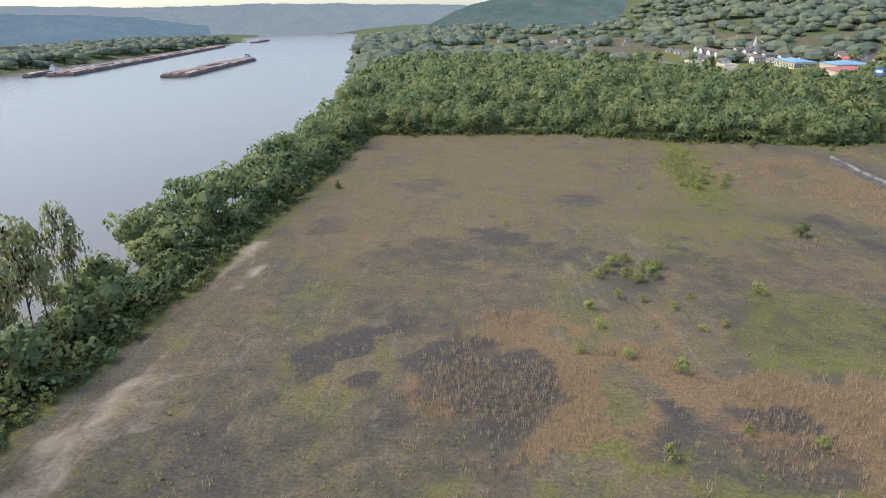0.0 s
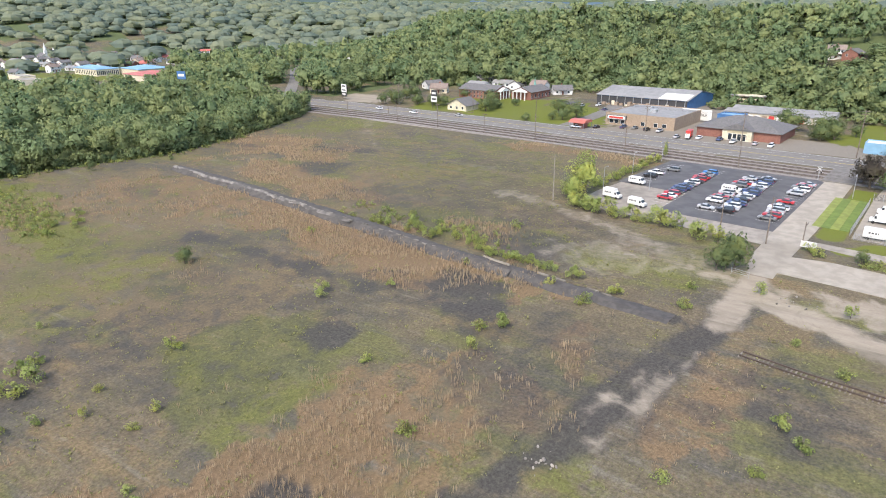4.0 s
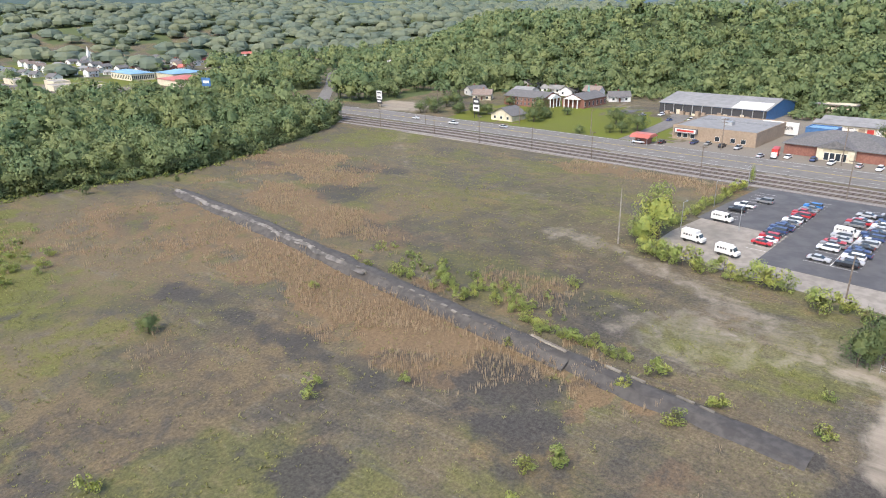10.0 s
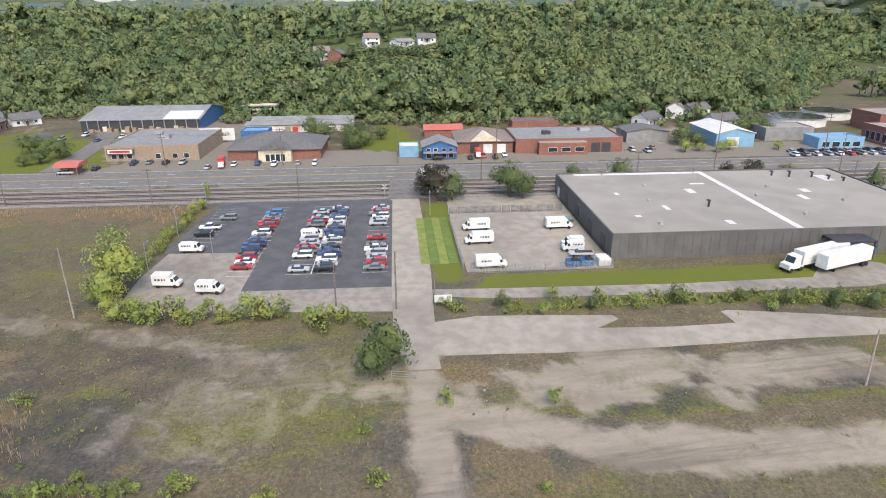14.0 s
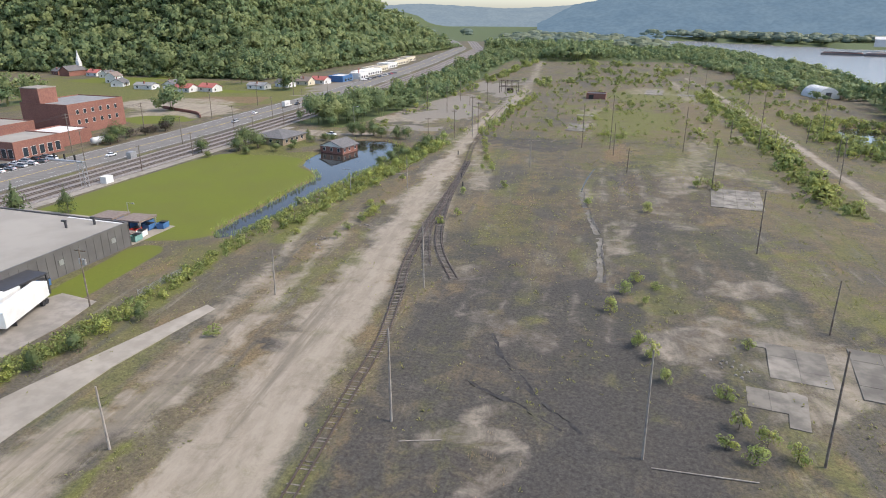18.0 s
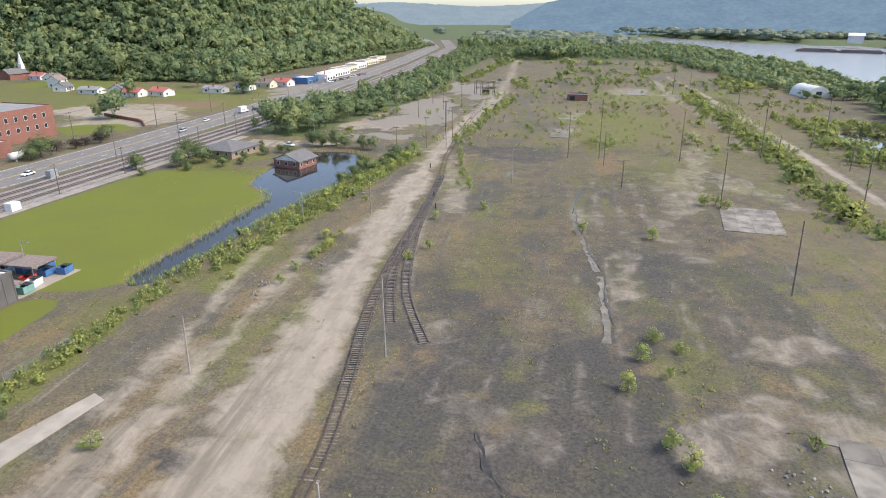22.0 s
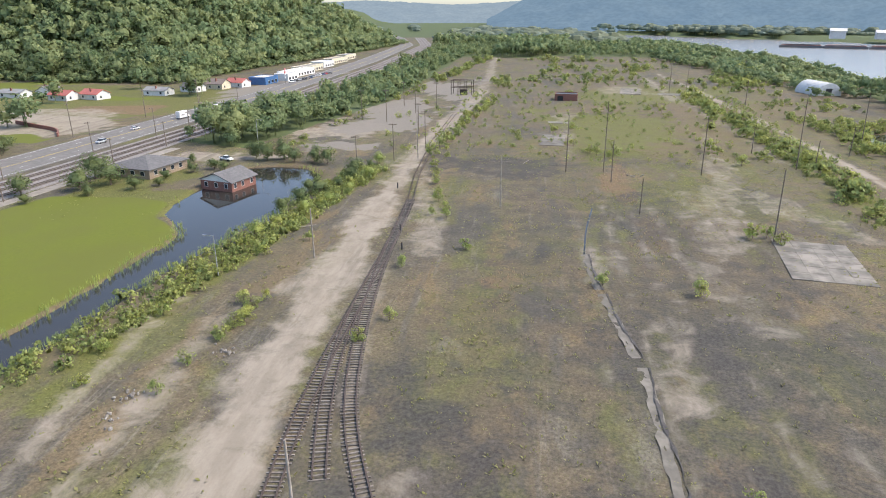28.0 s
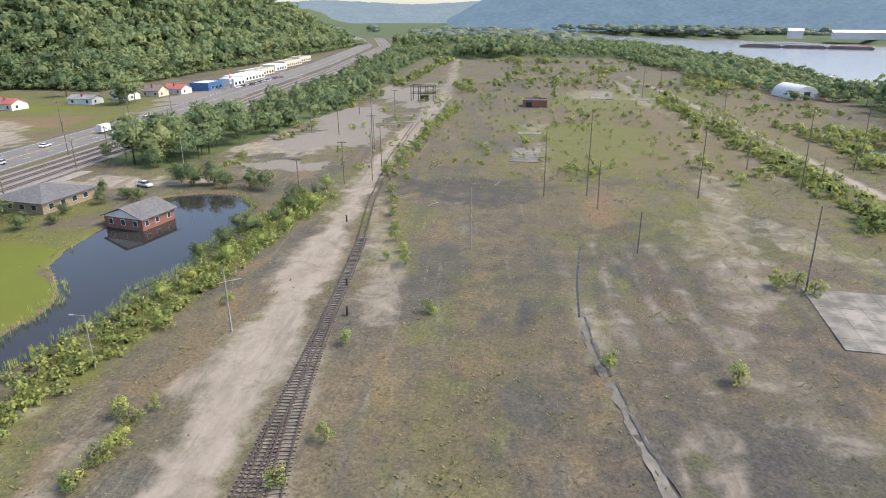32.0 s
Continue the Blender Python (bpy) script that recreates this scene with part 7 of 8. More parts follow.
def car_model(kind, cname, mat):
    low, top = PROFILES[kind]
    t = thing("car" if kind != "pickup" else "pickup_truck", f"{cname} {'pickup truck' if kind == 'pickup' else kind} parked on the asphalt", "car", 0, 0, 0, 0, "parked cars")
    b = prism(low, -0.9, 0.9)
    bmesh.ops.bevel(b, geom=[e for e in b.edges if abs(e.verts[0].co.y - e.verts[1].co.y) < 0.01], offset=0.12, segments=2, affect="EDGES")
    body = part("body", b, mat, t)
    g = bmesh.new()
    n = len(top)
    a_ = [g.verts.new((x, -0.82 if i < 2 else -0.62, z)) for i, (x, z) in enumerate(top)]
    b_ = [g.verts.new((x, 0.82 if i < 2 else 0.62, z)) for i, (x, z) in enumerate(top)]
    g.faces.new(a_)
    g.faces.new(b_[::-1])
    for i in range(n):
        g.faces.new((a_[i], b_[i], b_[(i + 1) % n], a_[(i + 1) % n]))
    bmesh.ops.recalc_face_normals(g, faces=g.faces[:])
    part("cabin_glass", g, GLASS, t)
    x1, x0, zz = top[3][0], top[2][0], top[3][1]
    part("roof", box(x0 - 0.05, x1 + 0.05, -0.63, 0.63, zz - 0.05, zz + 0.05, bevel=0.03), mat, t)
    if kind == "pickup":
        part("load_bed", box(-2.65, -0.85, -0.72, 0.72, 1.14, 1.17), BLACK, t)
    xl = 1.42 if kind != "pickup" else 1.75
    for sx in (-xl, xl):
        for sy in (-0.8, 0.8):
            w = cyl(0, 0, -0.11, 0.11, 0.34, 0.34, 12)
            bmesh.ops.transform(w, matrix=pose(sx, sy, 0.34, 90, 0, 0), verts=w.verts[:])
            part("wheel", w, BLACK, t)
    for sy in (-0.6, 0.6):
        part("headlight", box(2.24, 2.36 if kind != "pickup" else 2.76, sy - 0.2, sy + 0.2, 0.62, 0.76), WHITE, body)
        part("tail_light", box(-2.37 if kind != "pickup" else -2.84, -2.25, sy - 0.2, sy + 0.2, 0.72, 0.88), RED, body)
    return t


models = {}


def put_car(kind, ci, x, y, rz, z=0.11, group=None):
    if (kind, ci) not in models:
        models[kind, ci] = car_model(kind, *CAR_COLS[ci])
    return copy_thing(models[kind, ci], pose(x, y, z, 0, 0, rz) @ Matrix.Diagonal((0.94, 0.94, 0.94, 1)))


order = [0, 1, 5, 3, 0, 5, 1, 4, 0, 3, 2, 1, 7, 5, 0, 4, 1, 3, 1, 0]
n = 0
for yc, xs in ((101, (201, 206)), (87.3, [179.5 + 2.65 * i for i in range(15)]), (75.2, [177 + 2.65 * i for i in (0, 3, 4, 5, 6, 7, 9, 11, 12, 13, 15)]), (70.0, [177 + 2.65 * i for i in range(17)]), (59.6, [177 + 2.65 * i for i in (0, 1, 2, 3, 4, 5, 7, 11, 12, 13, 14, 15, 16)])):
    for i, xx in enumerate(xs):
        n += 1
        ci = order[(n * 7 + i) % 20]
        if yc == 87.3:
            ci = (2, 0, 2, 3, 4, 4, 4, 5, 0, 3, 2, 2, 5, 5, 6)[i]
        if yc == 101:
            ci = (3, 0)[i]
        kind = ("sedan", "suv", "sedan", "sedan", "pickup", "suv")[(n * 5) % 6]
        put_car(kind, ci, xx, yc + rng.uniform(-0.35, 0.35), 90 if (n % 3) else -90)
put_car("suv", 5, 213.5, 98.5, 90)
for (x_, y_, rz, kd, ci) in ((256, 255, 90, "pickup", 0), (263, 230, -90, "sedan", 1), (256, 281, 90, "sedan", 0), (264, 40, -90, "suv", 3), (268, 165, -90, "pickup", 0), (257, -150, 90, "sedan", 0), (266, -260, -90, "sedan", 0), (259, -232, 90, "suv", 1), (272, -330, -90, "sedan", 0), (263, -300, 90, "sedan", 3), (272, 120, 0, "sedan", 1), (278, 41, 90, "suv", 3), (199, -216, 160, "pickup", 0), (181, 15, 85, "pickup", 1)):
    put_car(kd, ci, x_, y_, rz, 0.1 if x_ > 230 or x_ < 190 else 0.0)
for i in range(26):
    put_car("sedan" if i % 3 else "suv", order[i % 20], 272.5 + 5.5 * (i % 2), -88 - 2.1 * i, 0, 0.02)
for i in range(12):
    put_car("suv" if i % 3 else "pickup", order[(i * 3) % 20], 284 + rng.uniform(-1, 1), -445 - 6 * i, 70, 0.02)
for i, (x_, y_) in enumerate(((276, 112), (277, 104), (275, 98), (276, 90), (275, 84), (281, 148), (282, 143), (281, 137), (281, 131), (279, 29), (281, 24), (279, 20), (283, 16), (287, -33), (284, -38), (290, -42), (320, 20), (322, 14), (325, 12), (330, 20), (332, 172), (326, 180), (338, 190), (330, 196), (350, 190), (312, -10), (278, 166), (274, 158))):
    put_car(("sedan", "suv", "pickup")[i % 3], order[(i * 7) % 20], x_, y_, 0 if i % 2 else 180, 0.02 if x_ < 330 else float(land(x_, y_)))
for i in range(9):
    put_car("sedan", (3, 5, 4, 3)[i % 4], 197 + 2.7 * i, -77.5, 90, 0.07)
for t in models.values():
    for o in list(t.children_recursive) + [t]:
        bpy.data.objects.remove(o)

LOGO = material("dark_logo_paint", (0.06, 0.06, 0.07))


def box_truck(x, y, rz, ln=6.4, h=2.9, label="white step van with a dark logo band", col=None, z=0.1):
    t = thing("delivery_truck", label, "truck", x, y, z, rz, "delivery trucks")
    c = col or WHITE
    bx = part("cargo_box", box(-ln / 2, ln / 2 - 1.5, -1.15, 1.15, 0.65, h, bevel=0.08), c, t)
    part("cab", prism([(ln / 2 - 1.5, 0.55), (ln / 2 + 0.3, 0.55), (ln / 2 + 0.3, 1.35), (ln / 2 - 0.5, 1.5), (ln / 2 - 0.9, 2.35), (ln / 2 - 1.5, 2.35)], -1.0, 1.0), c if col is None else WHITE, t)
    part("windscreen", prism([(ln / 2 - 0.46, 1.52), (ln / 2 - 0.4, 1.52), (ln / 2 - 0.8, 2.3), (ln / 2 - 0.86, 2.3)], -0.9, 0.9), GLASS, t)
    for s in (-1.01, 1.01):
        part("side_window", box(ln / 2 - 1.4, ln / 2 - 0.85, s - 0.02, s + 0.02, 1.5, 2.2), GLASS, t)
        e = 1.16 if s > 0 else -1.16
        for q, w in ((-0.9, 0.5), (-0.2, 0.6), (0.5, 0.45), (1.05, 0.35)):
            part("logo_shape", box(-ln * 0.16 + q - w / 2, -ln * 0.16 + q + w / 2 - 0.08, e - 0.012, e + 0.012, 1.75, 2.2), LOGO if col is None else WHITE, bx)
    for sx in (-ln / 2 + 1.2, ln / 2 - 0.7):
        for sy in (-0.95, 0.95):
            w = cyl(0, 0, -0.14, 0.14, 0.42, 0.42, 12)
            bmesh.ops.transform(w, matrix=pose(sx, sy, 0.42, 90, 0, 0), verts=w.verts[:])
            part("wheel", w, BLACK, t)
    part("bumper", box(ln / 2 + 0.2, ln / 2 + 0.4, -1, 1, 0.4, 0.65), CHARCOAL, t)
    part("undercarriage", box(-ln / 2 + 0.2, ln / 2 - 0.2, -0.8, 0.8, 0.4, 0.66), BLACK, t)
    t.matrix_basis = t.matrix_basis @ Matrix.Diagonal((0.9, 0.9, 0.9, 1))
    return t


for x_, y_, rz in ((200.5, 35.6, 92), (191, 36.0, 92), (173.6 + 2.6, 35.5, -88), (200, 15.6, -88)):
    box_truck(x_, y_, rz, 7.0, 3.1)
for x_, y_, rz, ln, hh in ((190.5, 101, -92, 5.2, 2.5), (171.5, 100, -95, 5.6, 3.1), (167.8, 90.8, -95, 5.2, 2.7), (184.5, 15.8, 88, 5.0, 2.6), (187, 15.2, 88, 5.0, 2.7), (197.5, 70.0 + 5.2, -90, 5.2, 2.5)):
    box_truck(x_, y_, rz, ln, hh, "white service van with small dark lettering")
box_truck(275, 116, 190, 8, 3.6, "red drinks truck with a white wave on its side", RED)
box_truck(264, -290, -90, 8, 3.8, "white box truck driving on the highway")
box_truck(296, 20, 170, 6, 3, "white van parked at the garages")
box_truck(282, 26, 180, 7, 3.2, "red emergency truck parked at the garages", RED)


def semi(x, y, rz, tractor, label):
    t = thing("semi_trailer", label, "trailer", x, y, 0.08, rz, "semi trailers")
    bx = part("trailer_box", box(-6.8, 6.8, -1.28, 1.28, 1.15, 4.05, bevel=0.05), WHITE, t)
    for q, w in ((-1.2, 0.9), (0, 1.1), (1.2, 0.8)):
        part("logo_shape", box(q - w / 2, q + w / 2 - 0.12, -1.31, -1.27, 2.4, 3.1), LOGO, bx)
    for sx in (-5.6, -4.5):
        for sy in (-1.05, 1.05):
            w = cyl(0, 0, -0.25, 0.25, 0.5, 0.5, 12)
            bmesh.ops.transform(w, matrix=pose(sx, sy, 0.5, 90, 0, 0), verts=w.verts[:])
            part("wheel", w, BLACK, t)
    part("landing_gear", box(3.4, 3.6, -0.9, 0.9, 0, 1.15), CHARCOAL, t)
    if tractor:
        cab = part("cab", prism([(6.2, 0.7), (10.4, 0.7), (10.4, 1.7), (9.2, 1.9), (8.7, 3.2), (7.2, 3.4), (7.2, 1.2), (6.2, 1.2)], -1.15, 1.15), WHITE, t)
        part("windscreen", prism([(9.24, 1.95), (9.3, 1.95), (8.8, 3.1), (8.74, 3.1)], -1.0, 1.0), GLASS, cab)
        for sx in (6.9, 9.7):
            for sy in (-1.0, 1.0):
                w = cyl(0, 0, -0.2, 0.2, 0.5, 0.5, 12)
                bmesh.ops.transform(w, matrix=pose(sx, sy, 0.5, 90, 0, 0), verts=w.verts[:])
                part("wheel", w, BLACK, t)


semi(172.6, -33.5, 110, True, "white semi trailer with its tractor at the dock")
semi(170.0, -36.8, 110, False, "white semi trailer with dark lettering at the dock")


def skip(x, y, rz, w=1.9, d=2.6, h=1.4, mat=None, label="blue steel waste skip"):
    t = thing("waste_skip", label, "skip", x, y, 0.08, rz, "waste skips")
    b = bmesh.new()
    for a in ((-w / 2, -w / 2 + 0.08, -d / 2, d / 2, 0.1, h), (w / 2 - 0.08, w / 2, -d / 2, d / 2, 0.1, h), (-w / 2 + 0.08, w / 2 - 0.08, -d / 2, -d / 2 + 0.08, 0.1, h), (-w / 2 + 0.08, w / 2 - 0.08, d / 2 - 0.08, d / 2, 0.1, h), (-w / 2, w / 2, -d / 2, d / 2, 0.05, 0.15)):
        add_box(b, *a)
    part("shell", b, mat or BLUE, t)
    part("rim", box(-w / 2 - 0.06, w / 2 + 0.06, -d / 2 - 0.06, -d / 2, h - 0.15, h), mat or BLUE, t)
    part("lid", box(-w / 2, w / 2, -d / 2, 0, h, h + 0.06), BLACK, t)


skip(175.8, 18.2, 0)
skip(176.2, 15.2, 5)
for x_, y_, m_, lb in ((181, -86, BLUE, ""), (183.5, -84, BLUE, ""), (186, -86.5, BLUE, ""), (189, -84, BLUE, ""), (184, -80, RED, "red steel waste skip"), (181.5, -79, WHITE, "white plastic tote bin"), (180.5, -76, TEAL, "small green steel waste skip"), (192, -82, BLUE, ""), (195, -86, BLUE, ""), (178, -48, BLUE, "")):
    skip(x_, y_, 8 * (x_ % 3), mat=m_, label=lb or "blue steel waste skip")
for q in (186, 194):
    cv = thing("canopy_shelter", "brown-roofed open yard shelter over blue carts", "shelter", q, -83, 0.07, 0, "yard shelters")
    part("roof", prism([(-3.6, 2.8), (3.6, 2.8), (3.6, 3.0), (-3.6, 3.3)], -3, 3), SHINGLE_BROWN, cv)
    for a in (-3.3, 3.3):
        for b in (-2.7, 2.7):
            part("post", cyl(a, b, 0, 2.9, 0.08, 0.08, 6), STEEL, cv)
wc = thing("storage_container", "white tarpaulined container in the truck yard", "container", 176.4, 11.6, 0.1, 4)
part("case", box(-1.6, 1.6, -1.3, 1.3, 0, 1.7, bevel=0.15), WHITE, wc)
gb = thing("pipe_load", "teal-wrapped load on a low trailer in the truck yard", "trailer", 204, 14.5, 0.1, 0)
part("bed", box(-1.1, 1.1, -3.6, 3.6, 0.6, 0.8), CHARCOAL, gb)
part("load", box(-0.9, 0.9, -3.4, 3.4, 0.8, 1.5, bevel=0.2), TEAL, gb)
for b in (-2, 2):
    part("axle", box(-1.1, 1.1, b - 0.3, b + 0.3, 0, 0.6), BLACK, gb)
gs = thing("gate_sign", "white signboard on posts beside the access road", "sign", 158.5, 46.5, None, 0)
part("board", box(-0.08, 0.08, -1.6, 1.6, 0.9, 2.3), WHITE, gs)
for q in (-1.4, 1.4):
    part("post", box(0.08, 0.2, q - 0.08, q + 0.08, -0.2, 2.2), POLE_WOOD, gs)

# ---- river craft ----
def barge_row(cx, cy, rz, rows, cols, label, mat, boat):
    for i in range(rows):
        for j in range(cols):
            u, v = (i - (rows - 1) / 2) * 60.5, (j - (cols - 1) / 2) * 11.2
            c, s = math.cos(radians(rz)), math.sin(radians(rz))
            t = thing("barge", label, "barge", cx + c * u - s * v, cy + s * u + c * v, -8.3, rz, "barges")
            part("hull", prism([(-29.8, 0.8), (-27, -0.5), (27, -0.5), (29.8, 0.8), (29.8, 3.2), (-29.8, 3.2)], -5.4, 5.4), BARGE_GREY, t)
            part("coaming", box(-27, 27, -4.4, 4.4, 3.2, 4.4), mat, t)
            if (i + j) % 3:
                part("cover", prism([(-26.8, 4.4), (26.8, 4.4), (26, 5.2), (-26, 5.2)], -4.2, 4.2), BARGE_RUST if (i * 3 + j) % 2 else ROOF_GREY, t)
            else:
                part("cargo", prism([(-26, 4.0), (26, 4.0), (15, 5.0), (-12, 5.2)], -4, 4), BLACK if j % 2 else SOIL_HILL, t)
    if boat:
        u = rows / 2 * 60.5 + 16
        c, s = math.cos(radians(rz)), math.sin(radians(rz))
        t = thing("towboat", "white river towboat pushing barges", "boat", cx + c * u, cy + s * u, -8.3, rz, "boats")
        part("hull", prism([(-15, -0.4), (13, -0.4), (15, 2.4), (-15, 2.4)], -5, 5), BARGE_GREY, t)
        part("deckhouse", box(-11, 9, -3.6, 3.6, 2.4, 5.4, bevel=0.1), WHITE, t)
        part("upper_deck", box(-10, 3, -2.8, 2.8, 5.4, 8), WHITE, t)
        w = part("wheelhouse", box(-9, -4.5, -2.4, 2.4, 8, 10.6), WHITE, t)
        part("window_band", box(-9.05, -4.45, -2.45, 2.45, 9, 10), GLASS, w)
        for q in (-1.5, 1.5):
            part("funnel", cyl(5, q, 5.4, 9, 0.5, 0.5, 10), CHARCOAL, t)


barge_row(-405, 860, 97.5, 5, 3, "loaded river barge with rust-red coaming", BARGE_RUST, True)
barge_row(-640, 1160, 102, 14, 3, "moored river barge with covered hold", BARGE_RUST, False)
barge_row(-590, 760, 102, 1, 1, "moored river barge with covered hold", BARGE_GREY, True)
barge_row(-760, 1930, 100, 3, 2, "moored rusty barge by the far landing", BARGE_RUST, False)
barge_row(-265, 1080, 102, 2, 1, "moored rusty barge by the near landing", BARGE_RUST, True)
barge_row(-330, 1400, 102, 3, 1, "moored rusty barge by the near landing", BARGE_RUST, False)
barge_row(-290, -1160, -20, 3, 2, "moored dark barge by the far landing", BARGE_RUST, False)
for cx, cy, w, d, h in ((-430, -1310, 90, 26, 10), (-330, -1330, 24, 20, 12), (-560, -1280, 60, 30, 9)):
    building("river_shed", "pale industrial shed on the far river landing", "shed", cx - w / 2, cx + w / 2, cy - d / 2, cy + d / 2, h, ROOF_WHITE, "gable_x", ROOF_WHITE, 4, 1, 1.0, -14, "landing sheds")
for k in range(10):
    cx, cy = -950 - 45 * (k % 5), 700 + 190 * (k // 2)
    building("far_shed", "pale industrial shed beyond the far bank", "shed", cx - 30, cx + 30, cy - 12, cy + 12, 9, WHITE, "flat", ROOF_WHITE, group="far sheds")
# ---- single trees and bushes ----
def cover_at(layer, x, y):
    i = np.clip(np.searchsorted(GX, x), 0, len(GX) - 1)
    j = np.clip(np.searchsorted(GY, y), 0, len(GY) - 1)
    return layers[layer][j * len(GX) + i]


def leafy_crown(seed, quads, leaf, flat=0.9, lumps=9, low=True, core=0.0):
    v = crown_template(900 + seed, quads, leaf, flat, lumps, low, core).reshape(-1, 3)
    return v


def crown_mesh(name, v, mat):
    me = mesh_quads(name, v, np.arange(len(v)).reshape(-1, 4))
    me.materials.append(mat)
    return me


def stem(bm, p0, p1, r0, r1, n=6):
    d = Vector(p1) - Vector(p0)
    m = Matrix.Translation(p0) @ d.to_track_quat("Z", "Y").to_matrix().to_4x4() @ Matrix.Translation((0, 0, d.length / 2))
    bmesh.ops.create_cone(bm, cap_ends=True, segments=n, radius1=r0, radius2=r1, depth=d.length, matrix=m)


def tree_model(name, label, category, mat, seed, quads, leaf, lift, trunk_r, spread=1.0, high=1.0, group="", lumps=9):
    """A unit tree: crown radius spread, height high * 2; scaled when placed."""
    t = thing(name, label, category, 0, 0, 0, 0, group)
    r = np.random.default_rng(seed)
    bm = bmesh.new()
    top = (r.uniform(-0.1, 0.1), r.uniform(-0.1, 0.1), high * 1.3)
    stem(bm, (0, 0, -0.15), top, trunk_r, trunk_r * 0.35, 7)
    for k in range(7):
        a, f = 6.283 * k / 7 + r.uniform(-0.3, 0.3), r.uniform(0.3, 0.8)
        p0 = Vector(top) * f
        stem(bm, p0, (p0.x + math.cos(a) * spread * 0.6, p0.y + math.sin(a) * spread * 0.6, p0.z + r.uniform(0.3, 0.7) * high), trunk_r * 0.4, trunk_r * 0.1, 5)
    part("trunk", bm, BARK, t)
    v = leafy_crown(seed, quads, leaf, 1.0, lumps, lift < 0.2, 0.5 if quads > 1000 else 0.0)
    v = np.column_stack((v[:, 0] * spread, v[:, 1] * spread, v[:, 2] * high * (1 - lift) * 0.97 + high * (0.97 + lift)))
    me = crown_mesh("crown", v, mat)
    o = (v.reshape(-1, 4, 3).mean(1) - (0, 0, high * 0.8)) * (1, 1, 1.1)
    o = np.repeat(o / np.linalg.norm(o, axis=1)[:, None], 4, 0)
    me.polygons.foreach_set("use_smooth", np.ones(len(me.polygons), bool))
    f = np.repeat(np.array([q.normal for q in me.polygons]), 4, 0)
    me.normals_split_custom_set_from_vertices((o * 0.75 + f * np.sign((f * o).sum(1))[:, None] * 0.6).astype(np.float32))
    ob = new("crown", me)
    ob.parent = t
    return t


M_BUSH = [tree_model("bush", "bright yellow-green bush on the waste ground", "bush", LEAF_BUSH, 60 + i, 560, 0.068, 0.0, 0.04, 1.0, 1.1, "bushes", 12) for i in range(4)]
M_TREE = [tree_model("tree", "rounded dark green tree", "tree", LEAF_DARK, 70 + i, 1500, 0.046, 0.05, 0.08, 1.05, 1.05, "single trees", 30) for i in range(3)]
M_PALE = [tree_model("tree", "thin pale-leaved tree with bare limbs on the river bank", "tree", LEAF_PALE, 80 + i, 1000, 0.058, 0.2, 0.035, 0.8, 1.0, "pale bank trees", 26) for i in range(3)]
M_LIGHT = [tree_model("tree", "leafy light green tree beside the car park", "tree", LEAF_BUSH, 90 + i, 2000, 0.036, 0.03, 0.08, 1.0, 1.0, "light trees", 30) for i in range(2)]
M_DBUSH = [tree_model("bush", "dense dark green bush", "bush", LEAF_DARK, 95 + i, 1100, 0.05, 0.0, 0.05, 1.0, 1.1, "dark bushes", 20) for i in range(3)]
M_PURPLE = [tree_model("tree", "rounded dark copper-leaved tree beside the lot", "tree", LEAF_PURPLE, 75 + i, 1500, 0.046, 0.05, 0.08, 1.05, 1.05, "copper trees", 30) for i in range(2)]
M_CONE = [tree_model("conifer", "dark pointed conifer behind the warehouse", "tree", LEAF_DARK, 78 + i, 1300, 0.05, 0.0, 0.06, 1.05, 1.0, "conifers", 30) for i in range(2)]
for t in M_CONE:      # drawn in towards the tip
    for o in t.children:
        if o.name.startswith("crown"):
            for q in o.data.vertices:
                k = 1.25 - 0.58 * q.co.z
                q.co.x, q.co.y = q.co.x * k, q.co.y * k
placed = 0


def plant(models_, x, y, r, h):
    """A tree of that crown radius and height."""
    global placed
    placed += 1
    t = models_[placed % len(models_)]
    sq = 0.8 + 0.4 * ((placed * 0.618) % 1)
    return copy_thing(t, pose(x, y, float(land(x, y)), 0, 0, 73 * placed) @ Matrix.Diagonal((r * sq, r / sq, h / 2, 1)))


def plants(models_, r, h, *spots_):
    for sx, sy in spots_:
        k = 0.75 + 0.5 * float(lattice(np.array(int(sx * 7)), np.array(int(sy * 5)), 3))
        plant(models_, sx, sy, r * k, h * k)


# north field
plants(M_BUSH, 1.7, 2.6, (23, 122), (21, 128), (27, 126), (25, 119), (19, 124), (28, 122), (17, 121), (30, 127), (24, 131))
plants(M_BUSH, 1.0, 1.7, (15, 99), (29, 107), (24, 110), (32, 99), (35, 140), (20, 111), (36, 101), (11, 90), (18, 89), (19, 65), (38, 69), (30, 71), (26, 88), (-2, 155), (38, 192), (33, 112), (14, 106))
plants(M_BUSH, 1.4, 2.3, (25, 85), (64, 197), (58, 200), (62, 194), (55, 192), (67, 204), (61, 210), (65, 248), (70, 225))
plant(M_TREE, 67, 149, 2.1, 4.2)
plants(M_DBUSH, 1.6, 3.0, (-68, 242), (-55, 190), (-44, 279), (-62, 232), (40, 277), (92, 256), (30, 279), (118, 250), (-20, 281))
plants(M_BUSH, 1.3, 2.1, (74, 112), (76, 114), (86, 78), (83, 81), (77, 78), (86, 105), (46, 115), (54, 71), (87, 79), (85, 34), (82, 31), (74, 34), (66, 42), (97, 143), (63, 88), (104, 30), (110, 38))
